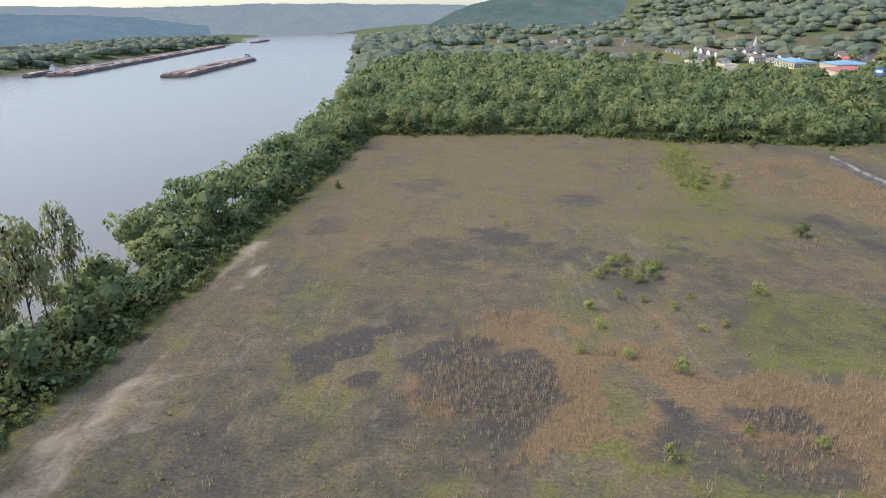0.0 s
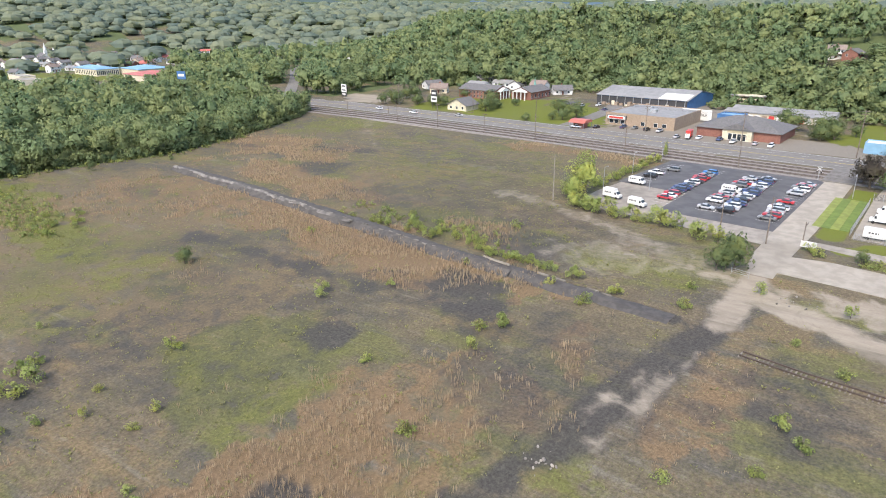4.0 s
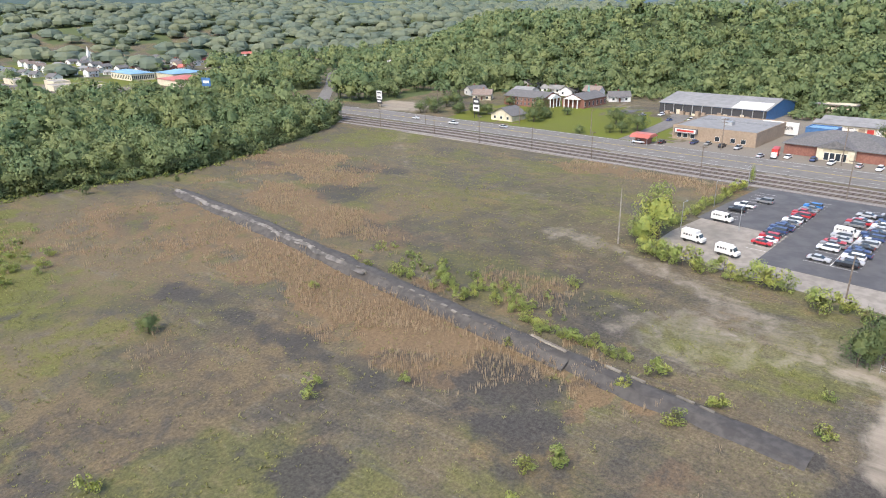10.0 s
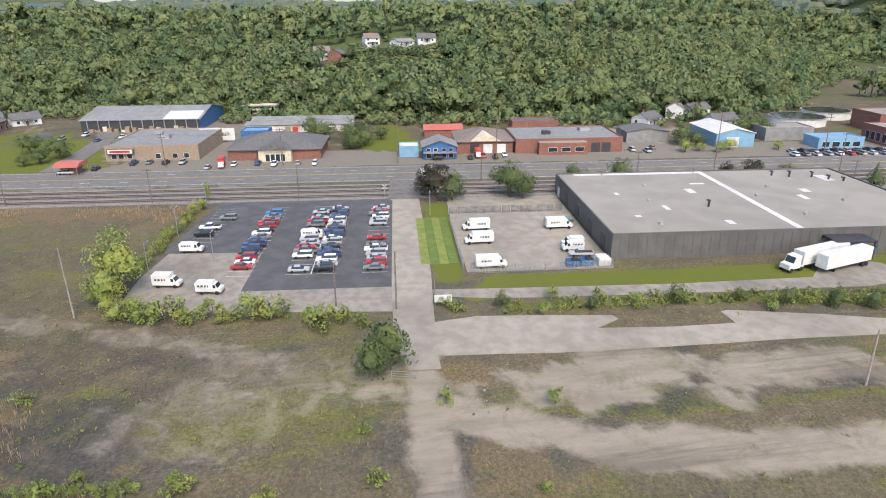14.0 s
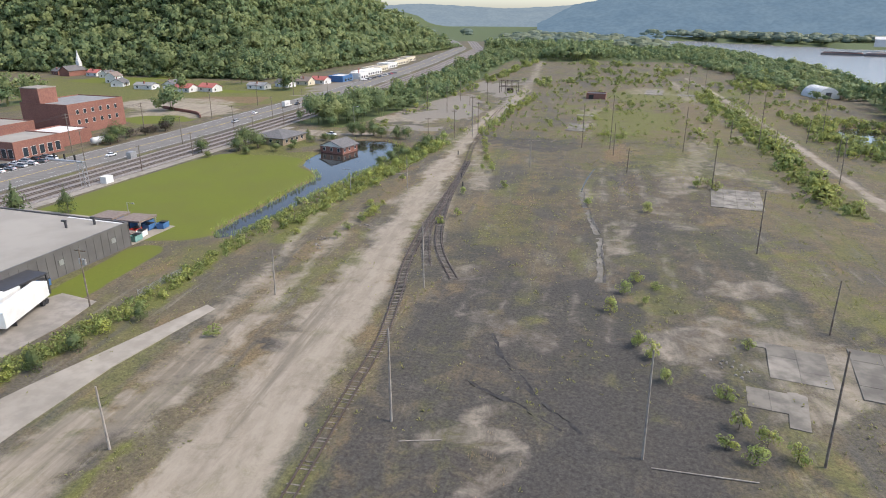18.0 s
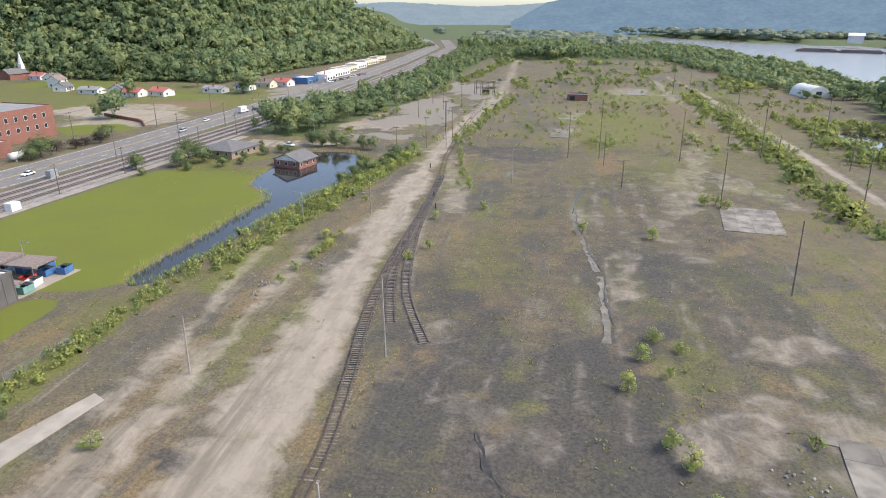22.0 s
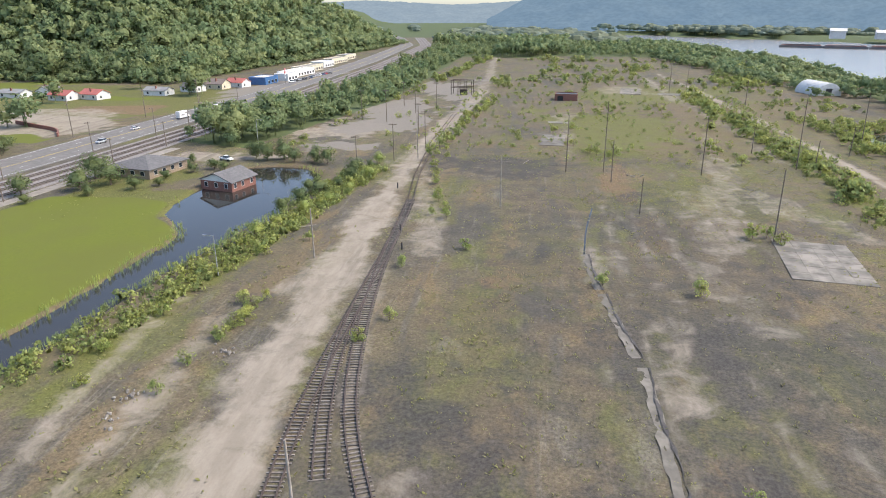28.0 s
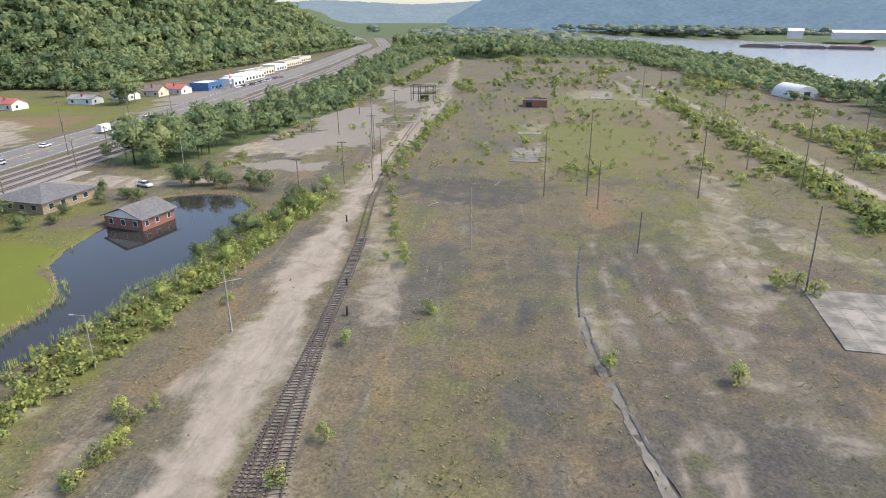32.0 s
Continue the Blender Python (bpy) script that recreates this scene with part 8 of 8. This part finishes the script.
# along the cinder strip
plants(M_BUSH, 1.5, 2.3, (113, 79), (106, 81), (103, 72), (110, 70), (112, 118), (113, 135), (111, 144), (113, 94), (112, 79.5), (110.5, 69), (105, 101), (115, 91), (118, 108), (122, 59), (113, 57), (128, 48), (127, 33), (112, 100), (132, 106), (116, 126), (115, 112), (118, 119), (114, 104))
plants(M_BUSH, 0.95, 1.9, *[(112.6 + 0.8 * float(lattice(np.array(i), np.array(1), 33)), 84 + 1.1 * i) for i in range(18)])
plants(M_BUSH, 1.0, 2.1, *[(113 + 9 * float(lattice(np.array(i), np.array(1), 33)), 106 + 0.95 * i) for i in range(30)])
# round the car park
plant(M_LIGHT, 168.5, 107.0, 6.0, 14.0)
plant(M_LIGHT, 164.5, 108.5, 4.0, 9.0)
plants(M_LIGHT, 2.6, 4.2, (161, 107), (157, 104), (164, 109), (160, 102))
plants(M_BUSH, 2.1, 4.2, *[(155.6 + 1.0 * math.sin(i * 2.1), 101 - 2.0 * i) for i in range(14)])
plants(M_BUSH, 2.2, 4.4, (153.5, 70), (152.5, 67), (153, 64), (151.5, 61), (150, 68))
plants(M_BUSH, 1.7, 3.0, *[(177 + 2.8 * i, 108.6 + 0.4 * math.sin(i)) for i in range(18)])
plant(M_LIGHT, 230.6, 108.2, 0.9, 7.5)
plants(M_DBUSH, 2.7, 7.6, (136, 57), (138, 59), (134.5, 58.5), (137.5, 55.8))
plants(M_BUSH, 1.7, 2.6, (160, 26), (154, 29), (158, 46), (156.5, 44), (155, 12), (156, 2), (153, -12), (155, -20), (152, -36), (157, 18))
plants(M_DBUSH, 1.7, 3.4, (156, 4), (155, 20), (151.5, -30), (149.5, -42), (156.5, -8), (153, -24), (157.5, 36), (154.5, -16))
plants(M_PURPLE, 4.6, 9.0, (228, 44.5), (233.5, 47))
plants(M_TREE, 4.2, 8.0, (227, 39.5))
plants(M_TREE, 5.2, 10.0, (226.5, 19.5), (229, 23))
plants(M_TREE, 4.6, 9.4, (236, 3), (237, -12))
plants(M_PURPLE, 3.8, 7.6, (235, -44), (236, -52))
plants(M_TREE, 4.0, 8.0, (236, -63))
plants(M_TREE, 4.6, 7.6, (272, 294), (277, 288), (281, 296), (296, 298), (302, 296), (285, 264), (285, 229), (293, 232), (303, 195), (293, 179), (302, 73), (315, 70), (318, 86))
plants(M_CONE, 3.2, 9.4, (222, -81), (214, -89))
plants(M_TREE, 5.0, 8.4, (229, -166), (218, -174), (223, -186), (214, -181))
plants(M_DBUSH, 2.4, 3.6, (222, -160), (212, -170), (204, -178), (200, -183), (206, -205), (200, -199), (196, -204), (208, -211), (192, -203), (203, -190))
plants(M_TREE, 4.4, 7.0, (274, -168), (276, -174), (279, -208), (283, -214))
plants(M_PURPLE, 3.4, 4.6, (277, -196), (275, -202), (279, -184), (276, -190))
plants(M_TREE, 3.6, 5.4, (272, 195), (285, 182), (282, 186), (300, 232), (304, 236), (297, 230), (290, 262), (286, 268), (282, 276), (288, 281), (296, 276), (312, 228))
plants(M_TREE, 4.4, 8.0, (300, 72), (306, 68), (312, 74), (330, 92), (318, 62), (312, -88), (320, -98), (308, -96), (296, -56), (292, -60), (310, 244), (318, 270), (330, 270))
plants(M_LIGHT, 3.0, 5.0, (283, -52), (284, -58), (281, -64), (285, -70), (283, -88))
# pond and haul road
plants(M_BUSH, 1.4, 2.2, (137, -100), (139, -119), (136, -92), (134, -41), (136, -111), (136, -115), (136, -121), (136, -107), (137, -118), (135.5, -113), (149, -112), (150, -100), (147, -92), (146, -140), (141, -150))
plants(M_DBUSH, 2.4, 4.2, (155, -176), (153, -184), (151, -192), (156, -168), (150, -200), (152, -208), (157, -186), (149, -214))
plants(M_LIGHT, 2.2, 3.6, (152, -158), (150, -168), (148, -178), (147, -190), (153, -150), (146, -204), (149, -222))
plants(M_DBUSH, 3.4, 5.6, (186, -219), (181, -221), (176, -218), (191, -221), (170, -220), (165, -218))
plants(M_BUSH, 1.4, 2.4, (123, -192), (120, -173), (116, -171), (108, -152), (116, -111), (118, -178), (121, -184), (126, -202), (128, -212), (118, -140), (113.5, -118), (131, -222), (130, -236), (133, -248), (134, -262))
plants(M_BUSH, 1.6, 3.2, *[(137 + 1.6 * math.sin(i * 1.7), -240 - 6.5 * i) for i in range(24)])
# south yard
plants(M_BUSH, 1.4, 2.4, (66, -59), (49, -64), (62, -49), (53, -40), (55, -35), (67, -87), (71, -71), (65, -76), (47, -35), (54, -47), (69, -80), (50, -37), (64, -56), (63, -84), (52, -33))
plants(M_BUSH, 1.9, 3.2, (82, -249), (84, -253), (76, -250), (78, -246), (47, -172), (50, -171), (45, -169), (38, -243), (52, -352), (50, -339), (58, -359), (65, -138), (81, -139), (168, -359), (169, -312), (166, -318), (90, -262), (92, -300), (88, -330))
T_SHRUB = [crown_template(500 + i, 130, 0.155, lumps=11, low=True) for i in range(6)]
x, y = jitter_grid(-40, 200, -700, -150, 3.4)
wt_ = 0.75 * ((np.abs(x - np.interp(y, [-420, -290, -230, -150], [32, 22, 17, 12])) < 4.5) & (y > -430))
wt_ = wt_ + 0.1 * sstep(0.5, 0.6, fbm(x, y, 34, 66)) * (y < -245) * (x > 26) * (x < 132)
wt_ = wt_ + 0.3 * sstep(0.46, 0.6, fbm(x, y, 20, 67)) * (x < 0) * (y < -180)
wt_ = wt_ + 0.6 * ((np.abs(x - 137) < 3.2) & (y < -232) & (y > -400)) + 0.7 * ((np.abs(x - 189 - 3 * np.sin(y / 9)) < 4) & (y < -236))
wt_ = wt_ + 0.14 * sstep(0.5, 0.64, fbm(x, y, 46, 68)) * (y < -430)
k = (rng.uniform(0, 1, len(x)) < wt_) & (cover_at("pale", x, y) < 0.5) & (cover_at("slab", x, y) < 0.5) & ~woods(x, y) & (np.hypot(x + 40, y + 440) > 24)
x, y = x[k], y[k]
r = rng.uniform(0.7, 1.0, len(x)) * rng.choice([0.9, 1.3, 2.0, 2.9], len(x), p=[0.35, 0.35, 0.2, 0.1]) * (1 + 0.5 * (y < -420) + 0.35 * ((x < 40) & (x > 5) & (y > -430)))
scatter("shrubs", T_SHRUB, x, y, land(x, y), r, r * rng.uniform(1.3, 2.2, len(x)), LEAF_SCRUB, "self-sown green shrubs over the old yard", "shrubs", lift=0.45)
plants(M_PALE, 4.6, 20, (-80, 70), (-81, 77), (-84, 84), (-80, 88), (-82, 94), (-86, 100), (-79, 82), (-88, 91), (-84, 74), (-81, 101))
plants(M_PALE, 4.0, 11, (-72, -300), (-66, -330), (-74, -352), (-64, -286), (-80, -390), (-72, -420), (-60, -262), (-69, -245))
for grp in (M_PURPLE, M_CONE, M_BUSH, M_TREE, M_PALE, M_LIGHT, M_DBUSH):
    for t in grp:
        for o in list(t.children_recursive) + [t]:
            bpy.data.objects.remove(o)


# ---- low growth ----
def built(x, y):
    """True on paved or built ground, where nothing grows."""
    b = (x > 156) & (x < 250) & (y > 41) & (y < 110)
    b |= (x > 159.5) & (y > -50) & (y <= 48)
    b |= (x > 137.5) & (x < 155) & (y > -52) & (y < 56) & (x < np.interp(y, [-50, -10, 21, 31, 56], [142, 149, 150, 154, 154]))
    b |= (x > 112) & (x < 150) & (y > 47) & (y < 55)
    b |= (x > 176) & (y > -92) & (y < 10)
    b |= (x > 225) | (pond_edge(x, y) < 0.6)
    return b


def tuft_template(seed, n, width, spread, lean):
    r = np.random.default_rng(seed)
    a = r.uniform(0, 6.283, n)
    d = np.column_stack((np.cos(a), np.sin(a), np.zeros(n)))
    s = np.column_stack((-np.sin(a), np.cos(a), np.zeros(n)))
    base = d * r.uniform(0, spread, (n, 1))
    h = r.uniform(0.6, 1.0, (n, 1))
    tip = base + d * lean * r.uniform(0.3, 1, (n, 1)) + np.array((0, 0, 1.0)) * h
    mid = base * 0.5 + tip * 0.5 + np.array((0, 0, 0.08))
    w = width * r.uniform(0.6, 1.2, (n, 1))
    return np.stack((base, mid - s * w, tip, mid + s * w), 1)


T_WEED = [tuft_template(i, 4, 0.24, 0.5, 0.9) for i in range(6)]
T_REED = [tuft_template(30 + i, 7, 0.055, 0.55, 0.14) for i in range(6)]
T_SCRUB = [crown_template(300 + i, 70, 0.155, lumps=8) for i in range(5)]

x, y = jitter_grid(-68, 226, -260, 296, 0.95)
dens = 0.55 * fbm(x, y, 14, 70) + 0.35 * cover_at("lush", x, y) - 0.42 * cover_at("pale", x, y) - 0.3 * cover_at("dark", x, y) - 0.6 * cover_at("lawn", x, y) - 0.3 * cover_at("slab", x, y) + 0.25 * cover_at("brown", x, y)
k = (rng.uniform(0, 1, len(x)) < dens * 0.8) & ~built(x, y) & ~woods(x, y)
x, y = x[k], y[k]
s = rng.uniform(0.22, 0.55, len(x)) * (0.7 + 0.7 * vnoise(x, y, 5, 3))
scatter("weeds", T_WEED, x, y, land(x, y) - 0.04, s, s * 0.6, WEED, "low olive weeds scattered over the waste ground", "weeds", lift=0.0, round_shade=False)
x, y = jitter_grid(-40, 226, 50, 296, 0.95)
k = (rng.uniform(0, 1, len(x)) < cover_at("reed", x, y) * 1.1 * sstep(0.3, 0.6, fbm(x, y, 9, 44)) + 0.12 * cover_at("dark", x, y) * (y < 100) * (x < 45)) & ~built(x, y) & ~woods(x, y)
x, y = x[k], y[k]
s = rng.uniform(0.6, 1.05, len(x))
scatter("dry_reeds", T_REED, x, y, land(x, y) - 0.05, s, s * rng.uniform(1.2, 1.9, len(x)), REED, "stands of dry orange-brown reeds", "reeds", lift=0.0, round_shade=False)
x, y = jitter_grid(60, 130, -300, 50, 1.6)
k = (rng.uniform(0, 1, len(x)) < cover_at("reed", x, y) * 0.8) & ~built(x, y)
x, y = x[k], y[k]
s = rng.uniform(0.4, 0.8, len(x))
scatter("dry_grass", T_REED, x, y, land(x, y) - 0.05, s, s, REED, "tufts of dry orange grass in the yard", "grass", lift=0.0, round_shade=False)
# scrub belts: by the drive, round the pond, under the trees' edge
x, y = jitter_grid(-70, 162, -420, 300, 1.55)
belt = ((np.abs(x - np.interp(y, [-90, -50, -10, 34], [158, 154, 158, 157])) < 2.6) & (y > -90) & (y < 36)).astype(float)
belt += 0.9 * ((np.abs(x - np.interp(y, [-215, -165, -120, -88], [149, 151, 154, 158])) < 5.2) & (y > -215) & (y <= -88))
belt += 0.3 * ((x > 112) & (x < 124) & (y > 92) & (y < 152) & (fbm(x, y, 8, 29) > 0.45))
belt += 0.55 * (np.hypot((x - 58 - 0.1 * (y - 220)) / 8, (y - 220) / 34) < 0.9 + 0.6 * (fbm(x, y, 9, 28) - 0.5))
belt += 0.25 * ((np.abs(x - 16) < 8) & (y < -150))
belt += 0.7 * ((np.abs(x + 67) < 3) & (y > 36) & (y < 285))
belt += 0.5 * (woods(x - 4, y) & ~woods(x, y) & (y > 30))
belt += 0.5 * (woods(x, y + 4) & ~woods(x, y) & (y > 200))
belt += 0.05 * ((y < -240) & (x > 0))
k = (rng.uniform(0, 1, len(x)) < belt * 0.95) & ~built(x, y) & (pond_edge(x, y) > 0.4)
x, y = x[k], y[k]
s = rng.uniform(0.35, 1.35, len(x)) * np.where((y < -88) & (x > 140), 1.3, 1.0)
scatter("scrub", T_SCRUB, x, y, land(x, y), s, s * rng.uniform(1.2, 1.9, len(x)), LEAF_SCRUB, "low green scrub along the drive and the pond", "scrub", lift=0.35)
# cattails at the water's edge
x, y = jitter_grid(150, 200, -212, -84, 0.9)
e = pond_edge(x, y)
k = (np.abs(e) < 1.3) & (rng.uniform(0, 1, len(x)) < np.where(x < seg_dist(x, y, POND_LINE) + 168, 0.75, 0.05))
x, y = x[k], y[k]
s = rng.uniform(0.6, 1.0, len(x))
scatter("cattails", T_REED, x, y, np.maximum(land(x, y), -0.7), s, s * 1.9, LEAF_BUSH, "green cattails at the edge of the pond", "cattails", lift=0.0, round_shade=False)

x, y = jitter_grid(-115, 130, -1260, -430, 7)
k = ~woods(x, y) & (x > near_bank(y) + 6) & (x < np.interp(y, [-1300, -1000, -760, -430], [150, 90, 30, -40])) & (rng.uniform(0, 1, len(x)) < 0.8)
x, y = x[k], y[k]
r = rng.uniform(2.8, 6.2, len(x))
scatter("bank_scrub", T_LOOSE, x, y, land(x, y), r, r * rng.uniform(1.0, 1.9, len(x)), LEAF_WOOD, "low willow scrub along the river bank", "scrub", lift=0.45)
x, y = jitter_grid(-90, -62, 36, 288, 3.2)
k = (x > -76) | ((y > 62) & (y < 110))
x, y = x[k], y[k]
r = rng.uniform(1.4, 3.0, len(x)) * np.where(x > -66, 0.6, 1.0)
scatter("bank_thicket", T_SHRUB, x, y, land(x, y), r, r * rng.uniform(1.3, 2.2, len(x)), LEAF_WOOD, "leafy thicket at the foot of the bank trees", "scrub", lift=0.45)

# scrub and young trees between the town and the hill, off the built plots
bpy.context.view_layer.update()
plots = []
for o in bpy.data.objects:
    if o.type == "MESH" and o.parent and o.name.split(".")[0] in ("wall", "walls", "body", "roof", "cargo_box", "panel"):
        b = [o.matrix_world @ Vector(c) for c in o.bound_box]
        x0, x1, y0, y1 = min(c.x for c in b), max(c.x for c in b), min(c.y for c in b), max(c.y for c in b)
        if x0 > 266 and x1 - x0 < 90 and y1 - y0 < 90:
            plots.append((x0, x1, y0, y1))


def on_plot(x, y, m):
    b = np.zeros(len(x), bool)
    for x0, x1, y0, y1 in plots:
        b |= (x > x0 - m) & (x < x1 + m) & (y > y0 - m) & (y < y1 + m)
    return b


x, y = jitter_grid(330, 660, -300, 340, 4.0)
f = x - hill_foot(y)
k = (f > -30) & (f < 16) & ~on_plot(x, y, 3.5) & (rng.uniform(0, 1, len(x)) < sstep(-32, -6, f)) & (cover_at("lawn", x, y) < 0.5)
k &= seg_dist(x, y, [(272, 172), (300, 174), (340, 180), (372, 196)]) > 8
x, y, f = x[k], y[k], f[k]
r = rng.uniform(1.5, 3.4, len(x)) * (1 + 0.3 * (f > -10))
scatter("hill_foot_scrub", T_LOOSE, x, y, land(x, y), r, r * rng.uniform(1.3, 2.4, len(x)), LEAF_WOOD, "leafy scrub and vines at the foot of the hill", "scrub", lift=0.45)
# thicket round the swamp
x, y = jitter_grid(-64, -4, -330, -236, 3.6)
k = ((np.hypot((x + 34) / 24, (y + 290) / 34) > 0.72) & (rng.uniform(0, 1, len(x)) < 0.62)) & ~woods(x, y) & (cover_at("pale", x, y) < 0.4)
x, y = x[k], y[k]
r = rng.uniform(1.2, 2.6, len(x))
scatter("swamp_thicket", T_SHRUB, x, y, np.maximum(land(x, y), -0.6), r, r * rng.uniform(1.4, 2.4, len(x)), LEAF_SCRUB, "green willow thicket round the swampy pool", "scrub", lift=0.45)

x, y = jitter_grid(-66, 236, 250, 320, 2.6)
k = woods(x, y) & ~(woods(x, y - 7) & woods(x - 6, y - 3) & woods(x + 6, y - 3))
x, y = x[k], y[k]
r = rng.uniform(1.4, 2.8, len(x))
scatter("edge_thicket", T_SHRUB, x, y, land(x, y), r, r * rng.uniform(1.4, 2.2, len(x)), LEAF_WOOD, "leafy thicket closing the edge of the woods", "scrub", lift=0.45)

# ---- debris on the ground ----
for rx_, ry_, n_, sp in ((139, -91, 26, 2.2), (72, -222, 40, 4), (110, -238, 30, 6), (52, -56, 22, 4), (134, -104, 16, 2.5), (240 - 102, -86, 14, 2), (60, 55, 18, 3), (128, 42, 16, 4)):
    bm = bmesh.new()
    for _ in range(n_):
        a, q, sz = rng.uniform(0, 6.283), rng.uniform(0, sp), rng.uniform(0.12, 0.5)
        m = pose(q * math.cos(a), q * math.sin(a), sz * 0.25, *rng.uniform(0, 360, 3)) @ Matrix.Diagonal((sz, sz * rng.uniform(0.5, 1), sz * 0.6, 1))
        bmesh.ops.create_icosphere(bm, subdivisions=1, radius=0.7, matrix=m)
    t = tagged(part("rubble_heap", bm, RUBBLE), "small heap of broken concrete and stones", "rubble", "rubble heaps", "stuff")
    t.matrix_basis = pose(rx_, ry_, float(land(rx_, ry_)))
for lx, ly, ln, rz in ((92, -25, 5.5, 20), (58, -29, 12, 5), (146, -158, 6, 40), (112, -232, 7, 10), (104, -234, 5, 75), (150, -192, 3, 70), (96, -232, 6, 160), (118, -212, 4, 60)):
    t = thing("fallen_pole", "fallen pale wooden pole lying on the ground", "log", lx, ly, None, rz, "fallen poles")
    b = cyl(0, 0, -ln / 2, ln / 2, 0.09, 0.065, 8)
    bmesh.ops.transform(b, matrix=Matrix.Translation((0, 0, 0.12)) @ Matrix.Rotation(radians(90), 4, "Y"), verts=b.verts[:])
    part("log", b, POLE_GREY, t)
for lx, ly in ((135, -195), (120.5, -149), (124, -160)):
    t = thing("switch_stand", "short dark post beside the old siding", "post", lx, ly, None, 0, "siding posts")
    part("post", cyl(0, 0, -0.2, 1.5, 0.22, 0.2, 8), CHARCOAL, t)
    part("cap", cyl(0, 0, 1.5, 1.6, 0.26, 0.2, 8), RUST, t)

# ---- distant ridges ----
# Haze is baked into a glowing colour; these ridges take no sunlight.
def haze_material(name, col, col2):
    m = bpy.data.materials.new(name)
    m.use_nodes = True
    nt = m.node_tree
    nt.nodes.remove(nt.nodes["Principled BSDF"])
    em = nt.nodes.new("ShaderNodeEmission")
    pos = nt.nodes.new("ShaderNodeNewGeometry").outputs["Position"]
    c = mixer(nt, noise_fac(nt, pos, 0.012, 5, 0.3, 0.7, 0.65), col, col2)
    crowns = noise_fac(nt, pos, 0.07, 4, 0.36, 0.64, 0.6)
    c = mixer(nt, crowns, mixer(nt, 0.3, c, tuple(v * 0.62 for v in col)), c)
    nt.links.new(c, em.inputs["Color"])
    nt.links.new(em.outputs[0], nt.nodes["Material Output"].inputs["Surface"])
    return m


def ridge(crest, width, seed, mat, label):
    """A wooded ridge far off: its crest as bearings in degrees, distances and heights, with slopes on both sides."""
    c = np.array(crest, float)
    b = np.arange(c[0, 0], c[-1, 0], 0.12)
    far, top = np.interp(b, c[:, 0], c[:, 1]), np.interp(b, c[:, 0], c[:, 2])
    run = np.radians(b) * far
    top = top + 16 * (fbm(run, run * 0, 420, seed) - 0.5) + 7 * (fbm(run, run * 0 + 9, 46, seed + 3) - 0.5) + 3 * vnoise(run, run * 0 + 3, 11, seed + 5)
    rows = []
    for off, k in ((-1.0, 0.0), (-0.7, 0.34), (-0.42, 0.66), (-0.18, 0.9), (0.0, 1.0), (0.3, 0.85), (1.0, 0.0)):
        d = far + off * width * (1 + 0.35 * (fbm(run, run * 0 + 40 * off, 300, seed + 7) - 0.5))
        z = -12 + (top + 12) * k + (0 < k < 1) * (14 * (fbm(run, run * 0 + 700 * off, 160, seed + 9) - 0.5) + 5 * (vnoise(run, run * 0 + 90 * off, 14, seed) - 0.5))
        rows.append(np.column_stack((80 + d * np.sin(np.radians(b)), d * np.cos(np.radians(b)), z)))
    n = len(b)
    i = (np.arange(len(rows) - 1)[:, None] * n + np.arange(n - 1)).ravel()
    me = mesh_quads("backdrop_ridge", np.concatenate(rows), np.column_stack((i, i + 1, i + 1 + n, i + n)))
    me.polygons.foreach_set("use_smooth", np.ones(len(me.polygons), bool))
    me.materials.append(mat)
    return tagged(new("backdrop_ridge", me), label, "distant ridge", kind="structure")


# haze tints, stronger and paler for the ridges farthest away
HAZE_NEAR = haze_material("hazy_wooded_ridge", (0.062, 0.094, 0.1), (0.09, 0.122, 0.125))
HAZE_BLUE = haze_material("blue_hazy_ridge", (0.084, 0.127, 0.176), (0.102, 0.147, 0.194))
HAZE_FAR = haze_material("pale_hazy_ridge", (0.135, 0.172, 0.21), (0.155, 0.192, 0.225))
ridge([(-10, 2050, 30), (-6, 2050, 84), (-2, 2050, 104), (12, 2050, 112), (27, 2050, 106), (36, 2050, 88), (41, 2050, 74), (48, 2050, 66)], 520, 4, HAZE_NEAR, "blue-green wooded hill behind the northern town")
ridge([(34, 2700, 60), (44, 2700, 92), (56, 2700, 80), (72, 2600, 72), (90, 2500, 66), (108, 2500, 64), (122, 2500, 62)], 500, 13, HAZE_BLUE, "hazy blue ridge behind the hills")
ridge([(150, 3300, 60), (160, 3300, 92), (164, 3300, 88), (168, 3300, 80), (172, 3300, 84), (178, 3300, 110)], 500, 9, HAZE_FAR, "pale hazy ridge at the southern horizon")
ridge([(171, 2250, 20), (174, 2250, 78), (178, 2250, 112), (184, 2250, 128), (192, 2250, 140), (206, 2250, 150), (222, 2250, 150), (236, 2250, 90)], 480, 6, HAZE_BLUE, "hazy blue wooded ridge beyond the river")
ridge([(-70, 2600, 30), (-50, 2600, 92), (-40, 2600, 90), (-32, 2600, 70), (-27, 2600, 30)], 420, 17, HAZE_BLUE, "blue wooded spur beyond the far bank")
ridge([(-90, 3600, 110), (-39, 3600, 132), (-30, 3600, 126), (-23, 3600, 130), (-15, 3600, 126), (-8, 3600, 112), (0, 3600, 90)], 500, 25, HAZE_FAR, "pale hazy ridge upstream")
